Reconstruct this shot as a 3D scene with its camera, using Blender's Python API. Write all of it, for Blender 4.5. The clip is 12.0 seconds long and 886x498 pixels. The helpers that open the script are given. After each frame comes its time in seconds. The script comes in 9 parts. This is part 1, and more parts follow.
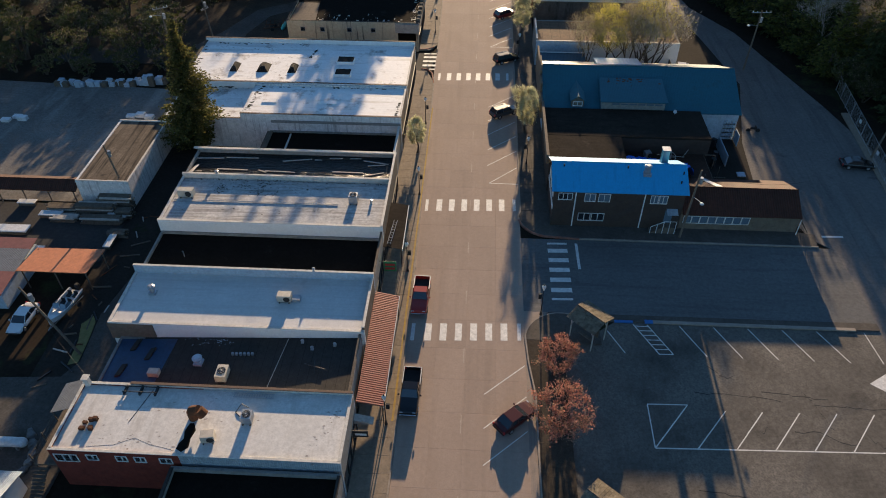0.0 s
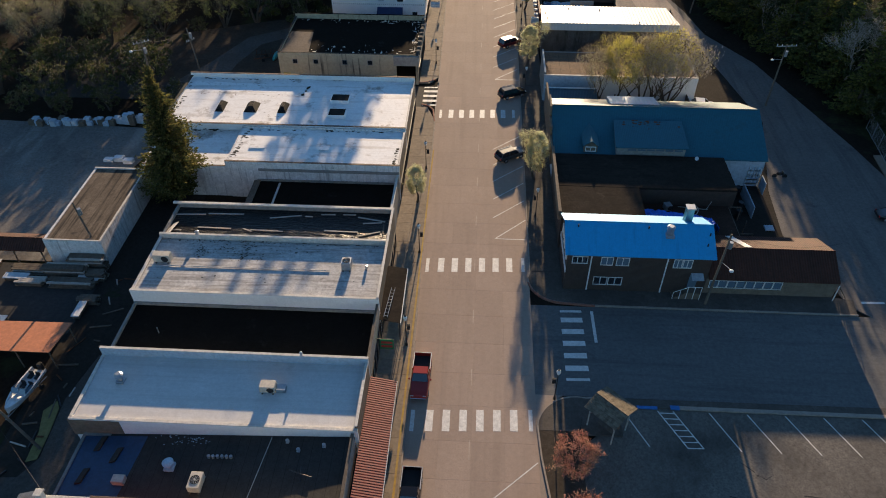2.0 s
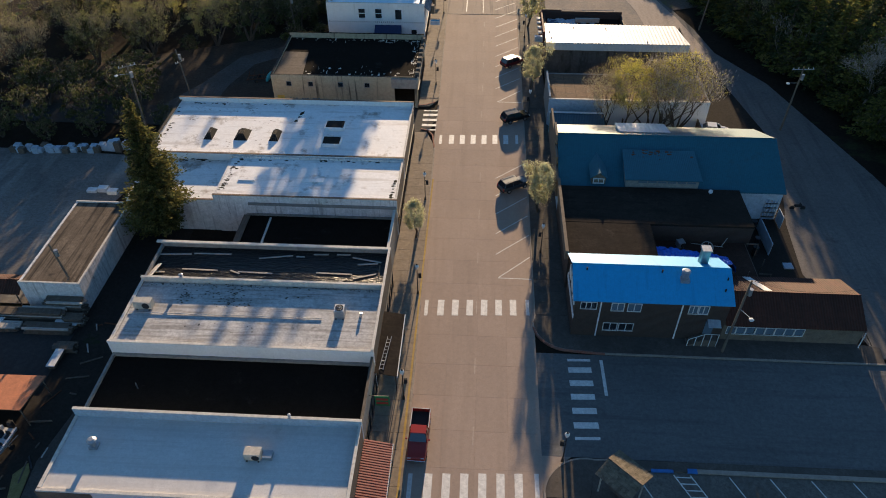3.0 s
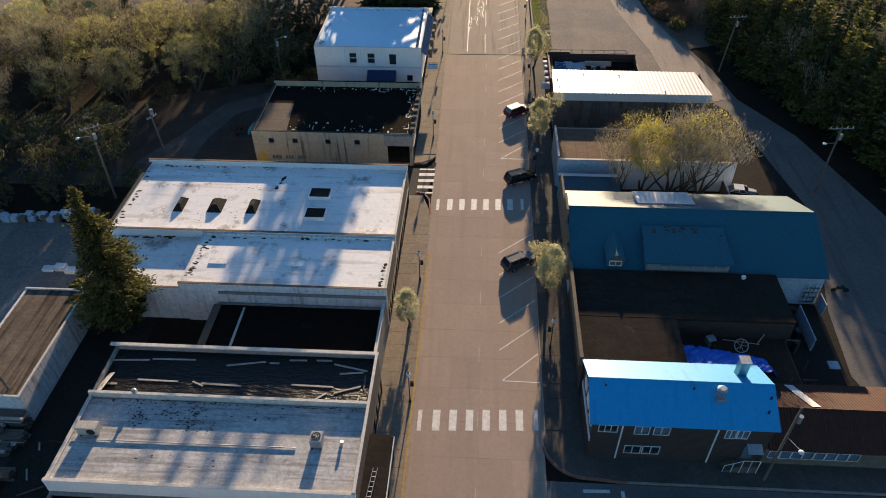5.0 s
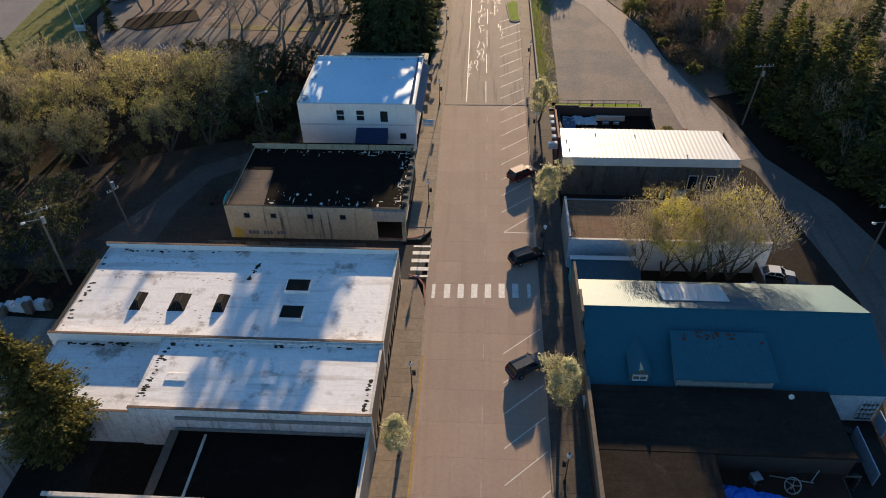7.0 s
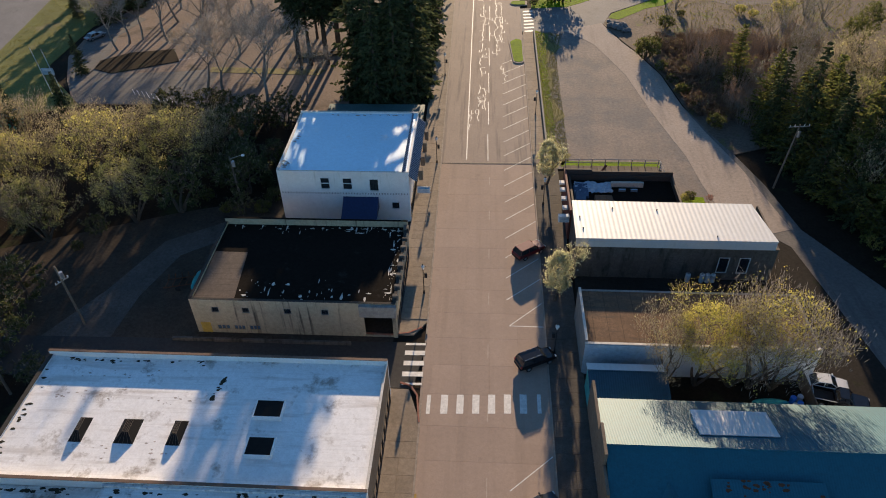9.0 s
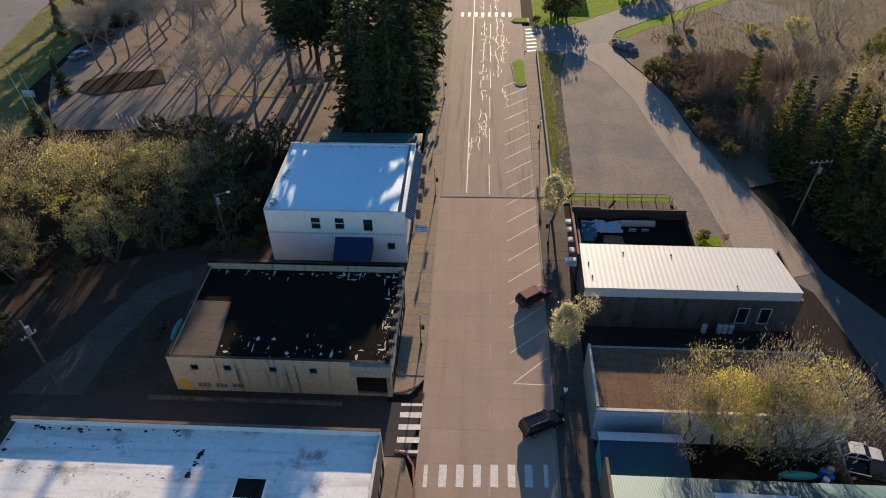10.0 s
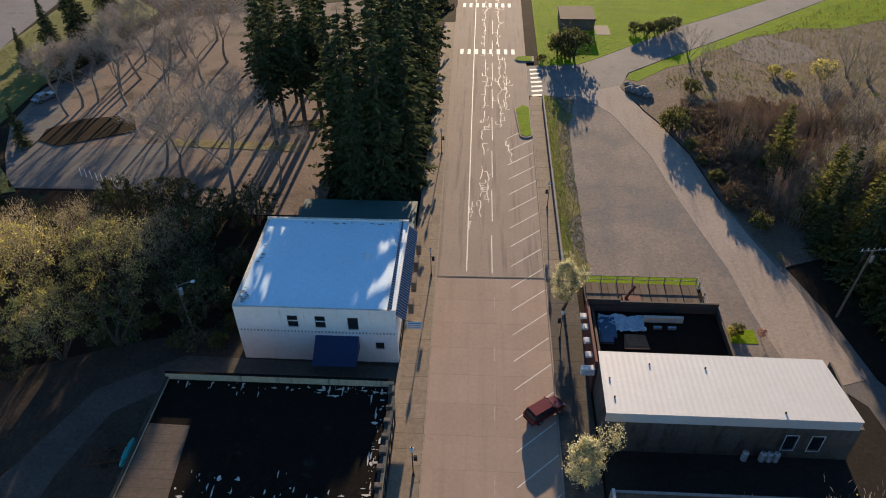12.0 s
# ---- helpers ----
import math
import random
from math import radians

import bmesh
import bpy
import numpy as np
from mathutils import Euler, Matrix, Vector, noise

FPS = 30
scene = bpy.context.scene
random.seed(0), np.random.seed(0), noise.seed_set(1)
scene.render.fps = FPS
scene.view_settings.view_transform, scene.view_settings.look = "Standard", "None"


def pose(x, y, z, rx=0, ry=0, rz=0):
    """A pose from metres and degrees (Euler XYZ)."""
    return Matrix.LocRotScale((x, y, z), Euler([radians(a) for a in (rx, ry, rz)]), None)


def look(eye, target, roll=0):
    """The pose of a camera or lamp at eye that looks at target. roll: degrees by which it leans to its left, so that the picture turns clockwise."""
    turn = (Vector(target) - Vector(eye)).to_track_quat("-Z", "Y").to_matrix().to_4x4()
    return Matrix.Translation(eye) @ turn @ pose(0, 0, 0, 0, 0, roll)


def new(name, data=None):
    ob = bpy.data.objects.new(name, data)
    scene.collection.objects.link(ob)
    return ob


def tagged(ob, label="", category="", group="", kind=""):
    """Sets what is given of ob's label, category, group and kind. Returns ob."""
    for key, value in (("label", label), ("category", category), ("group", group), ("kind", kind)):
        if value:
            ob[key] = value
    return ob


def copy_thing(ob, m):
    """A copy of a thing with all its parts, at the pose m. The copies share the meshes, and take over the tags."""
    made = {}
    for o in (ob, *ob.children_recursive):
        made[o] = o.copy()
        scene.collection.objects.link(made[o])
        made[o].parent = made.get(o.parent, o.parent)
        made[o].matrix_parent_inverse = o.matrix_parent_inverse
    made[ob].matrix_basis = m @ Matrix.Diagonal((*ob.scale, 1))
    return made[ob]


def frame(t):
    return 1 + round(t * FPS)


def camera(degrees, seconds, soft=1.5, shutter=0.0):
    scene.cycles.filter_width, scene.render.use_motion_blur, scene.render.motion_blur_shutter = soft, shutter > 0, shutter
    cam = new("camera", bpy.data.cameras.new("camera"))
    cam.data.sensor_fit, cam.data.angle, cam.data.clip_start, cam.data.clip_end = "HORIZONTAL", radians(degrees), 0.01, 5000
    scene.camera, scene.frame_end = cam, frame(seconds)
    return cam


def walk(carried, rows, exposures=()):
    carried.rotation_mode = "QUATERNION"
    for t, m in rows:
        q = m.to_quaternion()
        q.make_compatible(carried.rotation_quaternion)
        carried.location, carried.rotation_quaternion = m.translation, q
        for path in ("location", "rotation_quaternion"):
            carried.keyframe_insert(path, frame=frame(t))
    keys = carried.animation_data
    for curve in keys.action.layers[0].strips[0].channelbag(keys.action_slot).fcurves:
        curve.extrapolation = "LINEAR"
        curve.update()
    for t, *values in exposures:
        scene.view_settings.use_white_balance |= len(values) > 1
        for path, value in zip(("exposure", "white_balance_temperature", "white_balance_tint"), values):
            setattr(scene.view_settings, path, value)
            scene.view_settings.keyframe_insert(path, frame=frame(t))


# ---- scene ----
cam = camera(64.5, 12.0, 1.0)
# seconds, place of the eye, heading to the left of +y, pitch, roll
ROWS = [
    (0.0, 0.03, -55.35, 60.75, 3.25, -41.71, -0.14),
    (0.5, -0.23, -52.85, 60.84, 3.25, -41.69, -0.16),
    (1.0, -0.48, -50.07, 60.94, 3.22, -41.66, -0.19),
    (1.5, -0.67, -47.07, 61.08, 3.24, -41.65, -0.22),
    (2.0, -0.83, -43.87, 61.21, 3.29, -41.60, -0.23),
    (2.5, -0.97, -40.42, 61.31, 3.35, -41.54, -0.28),
    (3.0, -1.04, -36.83, 61.38, 3.42, -41.45, -0.35),
    (5.0, -1.00, -21.85, 61.75, 3.81, -40.91, -0.74),
    (5.5, -0.96, -17.94, 61.91, 3.90, -40.77, -0.87),
    (6.0, -0.97, -13.95, 62.01, 3.98, -40.58, -1.01),
    (6.5, -0.99, -9.98, 62.01, 4.05, -40.31, -1.14),
    (7.0, -1.08, -6.02, 61.93, 4.07, -40.06, -1.26),
    (9.0, -1.50, 10.42, 62.54, 4.14, -39.54, -1.41),
    (9.5, -1.70, 14.63, 62.67, 4.10, -39.42, -1.35),
    (10.0, -1.92, 18.87, 62.82, 4.03, -39.35, -1.26),
    (10.5, -2.14, 23.09, 63.00, 3.94, -39.27, -1.15),
    (11.0, -2.38, 27.28, 63.21, 3.82, -39.18, -1.06),
    (11.5, -2.63, 31.46, 63.48, 3.75, -39.10, -0.94),
    (12.0, -2.86, 35.64, 63.70, 3.70, -39.03, -0.82),
]
walk(cam, [(t, pose(x, y, z, 90 + pitch, 0, yaw) @ pose(0, 0, 0, 0, 0, roll)) for t, x, y, z, yaw, pitch, roll in ROWS],
     exposures=[(0.0, 1.33, 6400, 5), (6.0, 1.37, 6300, 5.5), (12.0, 1.4, 6180, 6.5)])

# ---- light: a low clear-morning sun ahead of the camera ----
SUN_EL, SUN_AZ = radians(11.2), radians(2.5)
world = bpy.data.worlds.new("sky")
scene.world = world
world.use_nodes = True
wn = world.node_tree
sky = wn.nodes.new("ShaderNodeTexSky")
sky.sky_type = 'NISHITA'
sky.sun_disc = False
sky.sun_elevation, sky.sun_rotation = SUN_EL, SUN_AZ
sky.air_density, sky.dust_density, sky.ozone_density = 1.0, 0.1, 4.0
wn.links.new(sky.outputs[0], wn.nodes["Background"].inputs[0])
wn.nodes["Background"].inputs[1].default_value = 0.073
sun = new("sun", bpy.data.lights.new("sun", 'SUN'))
sun.data.energy, sun.data.angle, sun.data.color = 4.6, radians(0.55), (1.0, 0.72, 0.46)
sun_way = Vector((math.sin(SUN_AZ) * math.cos(SUN_EL), math.cos(SUN_AZ) * math.cos(SUN_EL), math.sin(SUN_EL)))
sun.matrix_world = look(sun_way * 300, (0, 0, 0))


# ---- materials ----
def lin(c):
    return tuple(((v / 12.92) if v <= 0.04045 else ((v + 0.055) / 1.055) ** 2.4) for v in c)


def mat(name, base, dark=None, scale=0.6, fine=14.0, rough=0.85, metal=0.0, bump=0.25, amount=0.55, streak=None,
        speckle=0.0, spots=None, spot_at=0.62, spot_scale=0.35, jitter=0.0, ribs=None, seams=None, stretch=(1, 1, 1), spot_soft=0.07, relief=0.02, spec=None, grit=0.22):
    """base, dark: linear colours blended by noise at two scales. streak: noise stretched along an axis.
    spots: a stain colour with a shape of its own. ribs: (axis, per metre, depth) for corrugated sheet. seams: (axis, per metre) dark lines."""
    m = bpy.data.materials.new(name)
    m.use_nodes = True
    nt = m.node_tree
    nd, ln = nt.nodes, nt.links
    bs = nd["Principled BSDF"]
    bs.inputs["Roughness"].default_value, bs.inputs["Metallic"].default_value = rough, metal
    bs.inputs["Specular IOR Level"].default_value = spec if spec is not None else 0.2 if rough > 0.8 else 0.5
    tc = nd.new("ShaderNodeNewGeometry")
    mp = nd.new("ShaderNodeMapping")
    mp.inputs["Scale"].default_value = stretch
    ln.new(tc.outputs["Position"], mp.inputs[0])

    def noise_node(sc, detail, src=None, rgh=0.6):
        n = nd.new("ShaderNodeTexNoise")
        n.inputs["Scale"].default_value, n.inputs["Detail"].default_value, n.inputs["Roughness"].default_value = sc, detail, rgh
        ln.new((src or mp).outputs[0], n.inputs["Vector"])
        return n

    def ramp(src, lo, hi):
        r = nd.new("ShaderNodeMapRange")
        r.inputs[1].default_value, r.inputs[2].default_value = lo, hi
        ln.new(src, r.inputs[0])
        return r.outputs[0]

    def mix(fac, a, b, kind='MIX'):
        x = nd.new("ShaderNodeMix")
        x.data_type, x.blend_type = 'RGBA', kind
        for sock, val in ((x.inputs[0], fac), (x.inputs[6], a), (x.inputs[7], b)):
            if isinstance(val, (int, float)):
                sock.default_value = val
            elif isinstance(val, tuple):
                sock.default_value = (*val[:3], 1)
            else:
                ln.new(val, sock)
        return x.outputs[2]

    dark = dark or tuple(v * 0.55 for v in base)
    big = noise_node(scale, 4)
    small = noise_node(fine, 3)
    col = mix(ramp(big.outputs[0], 0.35, 0.68), tuple(base), tuple(v * (1 - amount) + d * amount for v, d in zip(base, dark)))
    col = mix(ramp(small.outputs[0], 0.42, 0.75), col, tuple(dark))if speckle == 0 else mix(ramp(small.outputs[0], 0.62 - speckle * 0.2, 0.68), col, tuple(dark))
    soft = mix(0.35, mix(0.5, tuple(base), col), col) if speckle == 0 else col
    col = soft
    if streak:
        ms = nd.new("ShaderNodeMapping")
        ms.inputs["Scale"].default_value = streak[0]
        ln.new(tc.outputs["Position"], ms.inputs[0])
        s = noise_node(1.0, 5, ms)
        col = mix(ramp(s.outputs[0], streak[2], streak[2] + 0.16), col, tuple(streak[1]))
    if spots:
        s = noise_node(spot_scale, 6, None, 0.7)
        col = mix(ramp(s.outputs[0], spot_at, spot_at + spot_soft), col, tuple(spots))
    if seams:
        sx = nd.new("ShaderNodeSeparateXYZ")
        ln.new(tc.outputs["Position"], sx.inputs[0])
        mm = nd.new("ShaderNodeMath"); mm.operation = 'MULTIPLY'; mm.inputs[1].default_value = seams[1]
        ln.new(sx.outputs["XYZ".index(seams[0])], mm.inputs[0])
        fr = nd.new("ShaderNodeMath"); fr.operation = 'FRACT'
        ln.new(mm.outputs[0], fr.inputs[0])
        lt = nd.new("ShaderNodeMath"); lt.operation = 'LESS_THAN'; lt.inputs[1].default_value = 0.05
        ln.new(fr.outputs[0], lt.inputs[0])
        wk = nd.new("ShaderNodeMath"); wk.operation = 'MULTIPLY'; wk.inputs[1].default_value = seams[2] if len(seams) > 2 else 0.8
        ln.new(lt.outputs[0], wk.inputs[0])
        col = mix(wk.outputs[0], col, tuple(v * 0.8 for v in dark))
    if grit:
        mid = noise_node(2.1, 8, None, 0.72)
        gv = nd.new("ShaderNodeMapRange")
        for k, val in enumerate((0.3, 0.7, 1 - grit, 1 + grit)):
            gv.inputs[k + 1].default_value = val
        ln.new(mid.outputs[0], gv.inputs[0])
        gm = nd.new("ShaderNodeHueSaturation")
        ln.new(gv.outputs[0], gm.inputs["Value"])
        ln.new(col, gm.inputs["Color"])
        col = gm.outputs[0]
    if jitter:
        oi = nd.new("ShaderNodeObjectInfo")
        hs = nd.new("ShaderNodeHueSaturation")
        ln.new(ramp(oi.outputs["Random"], 0, 1), hs.inputs["Value"])
        hs.inputs["Value"].default_value = 1
        r = nd.new("ShaderNodeMapRange")
        r.inputs[3].default_value, r.inputs[4].default_value = 1 - jitter, 1 + jitter
        ln.new(oi.outputs["Random"], r.inputs[0])
        ln.new(r.outputs[0], hs.inputs["Value"])
        ln.new(col, hs.inputs["Color"])
        col = hs.outputs[0]
    ln.new(col, bs.inputs["Base Color"])
    if bump:
        b = nd.new("ShaderNodeBump")
        b.inputs["Strength"].default_value, b.inputs["Distance"].default_value = bump, relief
        ln.new(small.outputs[0], b.inputs["Height"])
        last = b
        if ribs:
            sx = nd.new("ShaderNodeSeparateXYZ")
            ln.new(tc.outputs["Position"], sx.inputs[0])
            mm = nd.new("ShaderNodeMath"); mm.operation = 'MULTIPLY'; mm.inputs[1].default_value = 2 * math.pi * ribs[1]
            ln.new(sx.outputs["XYZ".index(ribs[0])], mm.inputs[0])
            sn = nd.new("ShaderNodeMath"); sn.operation = 'SINE'
            ln.new(mm.outputs[0], sn.inputs[0])
            b2 = nd.new("ShaderNodeBump")
            b2.inputs["Strength"].default_value, b2.inputs["Distance"].default_value = 0.8, ribs[2]
            ln.new(sn.outputs[0], b2.inputs["Height"])
            ln.new(b.outputs[0], b2.inputs["Normal"])
            last = b2
        ln.new(last.outputs[0], bs.inputs["Normal"])
    return m


def glass_mat(name, tint, rough=0.06):
    m = bpy.data.materials.new(name)
    m.use_nodes = True
    bs = m.node_tree.nodes["Principled BSDF"]
    bs.inputs["Base Color"].default_value = (*tint, 1)
    bs.inputs["Roughness"].default_value, bs.inputs["IOR"].default_value = rough, 1.5
    bs.inputs["Coat Weight"].default_value = 1.0
    return m


def paint_mat(name, colour, rough=0.3):
    m = mat(name, colour, tuple(v * 0.8 for v in colour), scale=1.2, fine=30, rough=rough, bump=0.02, amount=0.3, spec=0.35, grit=0.0)
    m.node_tree.nodes["Principled BSDF"].inputs["Coat Weight"].default_value = 0.25
    return m


def leaf_mat(name, a, b, through_light=0.35):
    """Leaves: colour varies from clump to clump, and some light passes through them."""
    m = bpy.data.materials.new(name)
    m.use_nodes = True
    nd, ln = m.node_tree.nodes, m.node_tree.links
    bs, out = nd["Principled BSDF"], nd["Material Output"]
    bs.inputs["Roughness"].default_value = 0.9
    bs.inputs["Specular IOR Level"].default_value = 0.08
    geo = nd.new("ShaderNodeNewGeometry")
    oi = nd.new("ShaderNodeObjectInfo")
    add = nd.new("ShaderNodeMath"); add.operation = 'ADD'
    fr = nd.new("ShaderNodeMath"); fr.operation = 'FRACT'
    ln.new(geo.outputs["Random Per Island"], add.inputs[0])
    half = nd.new("ShaderNodeMath"); half.operation = 'MULTIPLY'; half.inputs[1].default_value = 0.5
    ln.new(oi.outputs["Random"], half.inputs[0])
    ln.new(half.outputs[0], add.inputs[1])
    ln.new(add.outputs[0], fr.inputs[0])
    x = nd.new("ShaderNodeMix"); x.data_type = 'RGBA'
    x.inputs[6].default_value, x.inputs[7].default_value = (*a, 1), (*b, 1)
    ln.new(fr.outputs[0], x.inputs[0])
    ln.new(x.outputs[2], bs.inputs["Base Color"])
    tr = nd.new("ShaderNodeBsdfTranslucent")
    ln.new(x.outputs[2], tr.inputs[0])
    ms = nd.new("ShaderNodeMixShader")
    ms.inputs[0].default_value = through_light
    ln.new(bs.outputs[0], ms.inputs[1])
    ln.new(tr.outputs[0], ms.inputs[2])
    ln.new(ms.outputs[0], out.inputs[0])
    return m


MATS = dict(
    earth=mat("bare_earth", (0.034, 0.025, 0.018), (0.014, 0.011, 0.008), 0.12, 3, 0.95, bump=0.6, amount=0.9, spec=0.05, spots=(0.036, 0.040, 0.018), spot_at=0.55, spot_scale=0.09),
    road=mat("road_concrete", (0.375, 0.285, 0.225), (0.27, 0.205, 0.165), 0.22, 7, 0.9, bump=0.15, streak=((0.7, 0.03, 1), (0.315, 0.24, 0.19), 0.5), jitter=0.045, spots=(0.25, 0.19, 0.15), spot_at=0.64, spot_scale=0.3, spot_soft=0.15, grit=0.09),
    road_far=mat("worn_far_road", (0.33, 0.265, 0.215), (0.23, 0.185, 0.155), 0.2, 9, 0.9, bump=0.2, streak=((1.0, 0.05, 1), (0.2, 0.165, 0.14), 0.52), grit=0.1),
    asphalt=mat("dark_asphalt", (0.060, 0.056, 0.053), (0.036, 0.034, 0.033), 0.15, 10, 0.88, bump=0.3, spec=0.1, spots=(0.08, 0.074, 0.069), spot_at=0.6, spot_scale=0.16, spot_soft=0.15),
    street_side=mat("worn_side_street_asphalt", (0.15, 0.145, 0.14), (0.10, 0.097, 0.093), 0.12, 6, 0.9, bump=0.3, amount=0.9, streak=((0.05, 0.8, 1), (0.105, 0.10, 0.097), 0.5), spots=(0.075, 0.072, 0.07), spot_at=0.6, spot_scale=0.18, spot_soft=0.16),
    # darker copy of the pavement concrete; the shade is in its colour
    dim_walk=mat("shade_darkened_concrete", (0.115, 0.098, 0.082), (0.055, 0.048, 0.042), 0.4, 6, 0.9, bump=0.3, amount=0.9),
    back_road=mat("worn_back_road", (0.17, 0.155, 0.142), (0.11, 0.10, 0.093), 0.15, 6, 0.9, bump=0.3, amount=0.8, streak=((0.9, 0.05, 1), (0.115, 0.105, 0.097), 0.5), spots=(0.09, 0.083, 0.078), spot_at=0.6, spot_scale=0.2, spot_soft=0.12),
    lot=mat("lot_asphalt", (0.175, 0.155, 0.132), (0.055, 0.049, 0.043), 0.14, 5, 0.9, bump=0.5, amount=0.95, spots=(0.055, 0.049, 0.043), spot_at=0.53, spot_scale=0.13, spot_soft=0.2, grit=0.3),
    gravel=mat("packed_gravel", (0.285, 0.235, 0.195), (0.15, 0.128, 0.112), 0.09, 5, 0.95, bump=0.5, relief=0.03, amount=0.95, streak=((0.35, 0.06, 1), (0.20, 0.172, 0.152), 0.5), spots=(0.165, 0.152, 0.145), spot_at=0.47, spot_scale=0.07, spot_soft=0.12, grit=0.3),
    far_asphalt=mat("pale_patched_asphalt", (0.21, 0.20, 0.195), (0.13, 0.125, 0.12), 0.15, 7, 0.88, bump=0.3, amount=0.9, spots=(0.11, 0.105, 0.10), spot_at=0.58, spot_scale=0.2, spot_soft=0.12),
    bank=mat("dull_bank_grass", (0.17, 0.18, 0.05), (0.10, 0.10, 0.035), 0.15, 5, 0.95, bump=0.8, amount=0.9, spots=(0.20, 0.17, 0.09), spot_at=0.56, spot_scale=0.12, spot_soft=0.15),
    soil=mat("violet_grey_soil", (0.19, 0.165, 0.155), (0.10, 0.087, 0.08), 0.35, 4, 0.95, bump=0.8, amount=0.9, spots=(0.12, 0.11, 0.05), spot_at=0.6, spot_scale=0.5),
    yard=mat("pale_yard_gravel", (0.22, 0.20, 0.18), (0.07, 0.062, 0.055), 0.09, 5, 0.95, bump=0.5, amount=0.95, streak=((0.25, 0.05, 1), (0.25, 0.23, 0.205), 0.53), spots=(0.09, 0.08, 0.07), spot_at=0.56, spot_scale=0.1, spot_soft=0.14, grit=0.3),
    track=mat("pale_gravel_road", (0.38, 0.315, 0.265), (0.27, 0.225, 0.19), 0.1, 5, 0.95, bump=0.5, amount=0.9, streak=((0.7, 0.06, 1), (0.27, 0.225, 0.19), 0.52)),
    park=mat("park_gravel", (0.245, 0.19, 0.155), (0.12, 0.097, 0.08), 0.12, 4, 0.95, bump=0.4, amount=0.9, spec=0.1, spots=(0.085, 0.07, 0.055), spot_at=0.55, spot_scale=0.09, spot_soft=0.12, grit=0.3),
    grass=mat("spring_lawn", (0.20, 0.29, 0.008), (0.10, 0.16, 0.006), 0.12, 3, 0.9, bump=0.6, amount=0.8, streak=((0.05, 0.3, 1), (0.14, 0.21, 0.008), 0.5), grit=0.35, spec=0.05),
    dry=mat("dry_grass", (0.24, 0.20, 0.085), (0.13, 0.125, 0.045), 0.3, 5, 0.95, bump=0.8, amount=0.8, spots=(0.10, 0.075, 0.05), spot_at=0.56, spot_scale=0.3),
    walkway=mat("pavement_concrete", (0.27, 0.215, 0.16), (0.19, 0.155, 0.12), 0.5, 9, 0.9, bump=0.2, jitter=0.08),
    kerb=mat("kerb_concrete", (0.33, 0.28, 0.23), (0.22, 0.18, 0.15), 0.8, 10, 0.9, bump=0.2),
    kerb_red=mat("worn_red_kerb", (0.30, 0.10, 0.06), (0.24, 0.17, 0.14), 1.2, 10, 0.85, bump=0.2, amount=0.8),
    kerb_yellow=mat("worn_yellow_kerb", (0.42, 0.27, 0.06), (0.30, 0.22, 0.12), 1.0, 10, 0.85, bump=0.2, amount=0.8),
    line=mat("road_paint", (0.72, 0.70, 0.66), (0.42, 0.38, 0.34), 1.5, 10, 0.7, bump=0.1, amount=0.5),
    line_blue=mat("blue_paint", (0.03, 0.16, 0.45), (0.02, 0.10, 0.28), 1.5, 10, 0.7, bump=0.1),
    line_yellow=mat("yellow_paint", (0.55, 0.36, 0.05), (0.35, 0.24, 0.06), 1.0, 10, 0.7, bump=0.1),
    line_faint=mat("worn_faint_paint", (0.42, 0.345, 0.28), (0.36, 0.28, 0.22), 1.5, 10, 0.8, bump=0.1),
    seal=mat("crack_sealer", (0.62, 0.58, 0.53), (0.45, 0.41, 0.37), 1.0, 10, 0.7, bump=0.1),
    black=mat("black_rubber", (0.015, 0.015, 0.016), (0.009, 0.009, 0.01), 1, 20, 0.8, bump=0.1),
    steel=mat("galvanised_steel", (0.42, 0.43, 0.45), (0.28, 0.29, 0.30), 1, 20, 0.45, 0.7, bump=0.05),
    dark_metal=mat("dark_painted_metal", (0.03, 0.032, 0.036), (0.02, 0.02, 0.022), 1, 20, 0.5, 0.3, bump=0.05),
    roof_white=mat("white_roof_membrane", (0.82, 0.81, 0.80), (0.66, 0.635, 0.60), 0.22, 6, 0.75, bump=0.2, amount=0.6, grit=0.1, seams=("Y", 0.55, 0.22), spots=(0.34, 0.30, 0.265), spot_at=0.555, spot_scale=0.34, spot_soft=0.12, streak=((0.10, 0.9, 1), (0.58, 0.545, 0.51), 0.52)),
    # reflected sky blue is put into this membrane's base colour
    roof_blueish=mat("sky_tinted_roof_membrane", (0.62, 0.82, 0.95), (0.50, 0.68, 0.80), 0.2, 6, 0.45, bump=0.2, amount=0.6, spots=(0.62, 0.64, 0.66), spot_at=0.62, spot_scale=0.25, spot_soft=0.15, grit=0.08),
    roof_stained=mat("stained_white_roof", (0.66, 0.63, 0.59), (0.46, 0.43, 0.39), 0.25, 5, 0.8, bump=0.2, amount=0.7, grit=0.14, streak=((0.9, 0.12, 1), (0.46, 0.42, 0.375), 0.56), spots=(0.36, 0.31, 0.26), spot_at=0.58, spot_scale=0.3, spot_soft=0.2),
    roof_pale=mat("pale_coated_roof", (0.61, 0.59, 0.565), (0.47, 0.445, 0.42), 0.3, 7, 0.7, bump=0.2, seams=("Y", 1.1, 0.18), streak=((0.06, 1.6, 1), (0.52, 0.495, 0.47), 0.5), spots=(0.40, 0.37, 0.34), spot_at=0.62, spot_scale=0.3, spot_soft=0.2, grit=0.08),
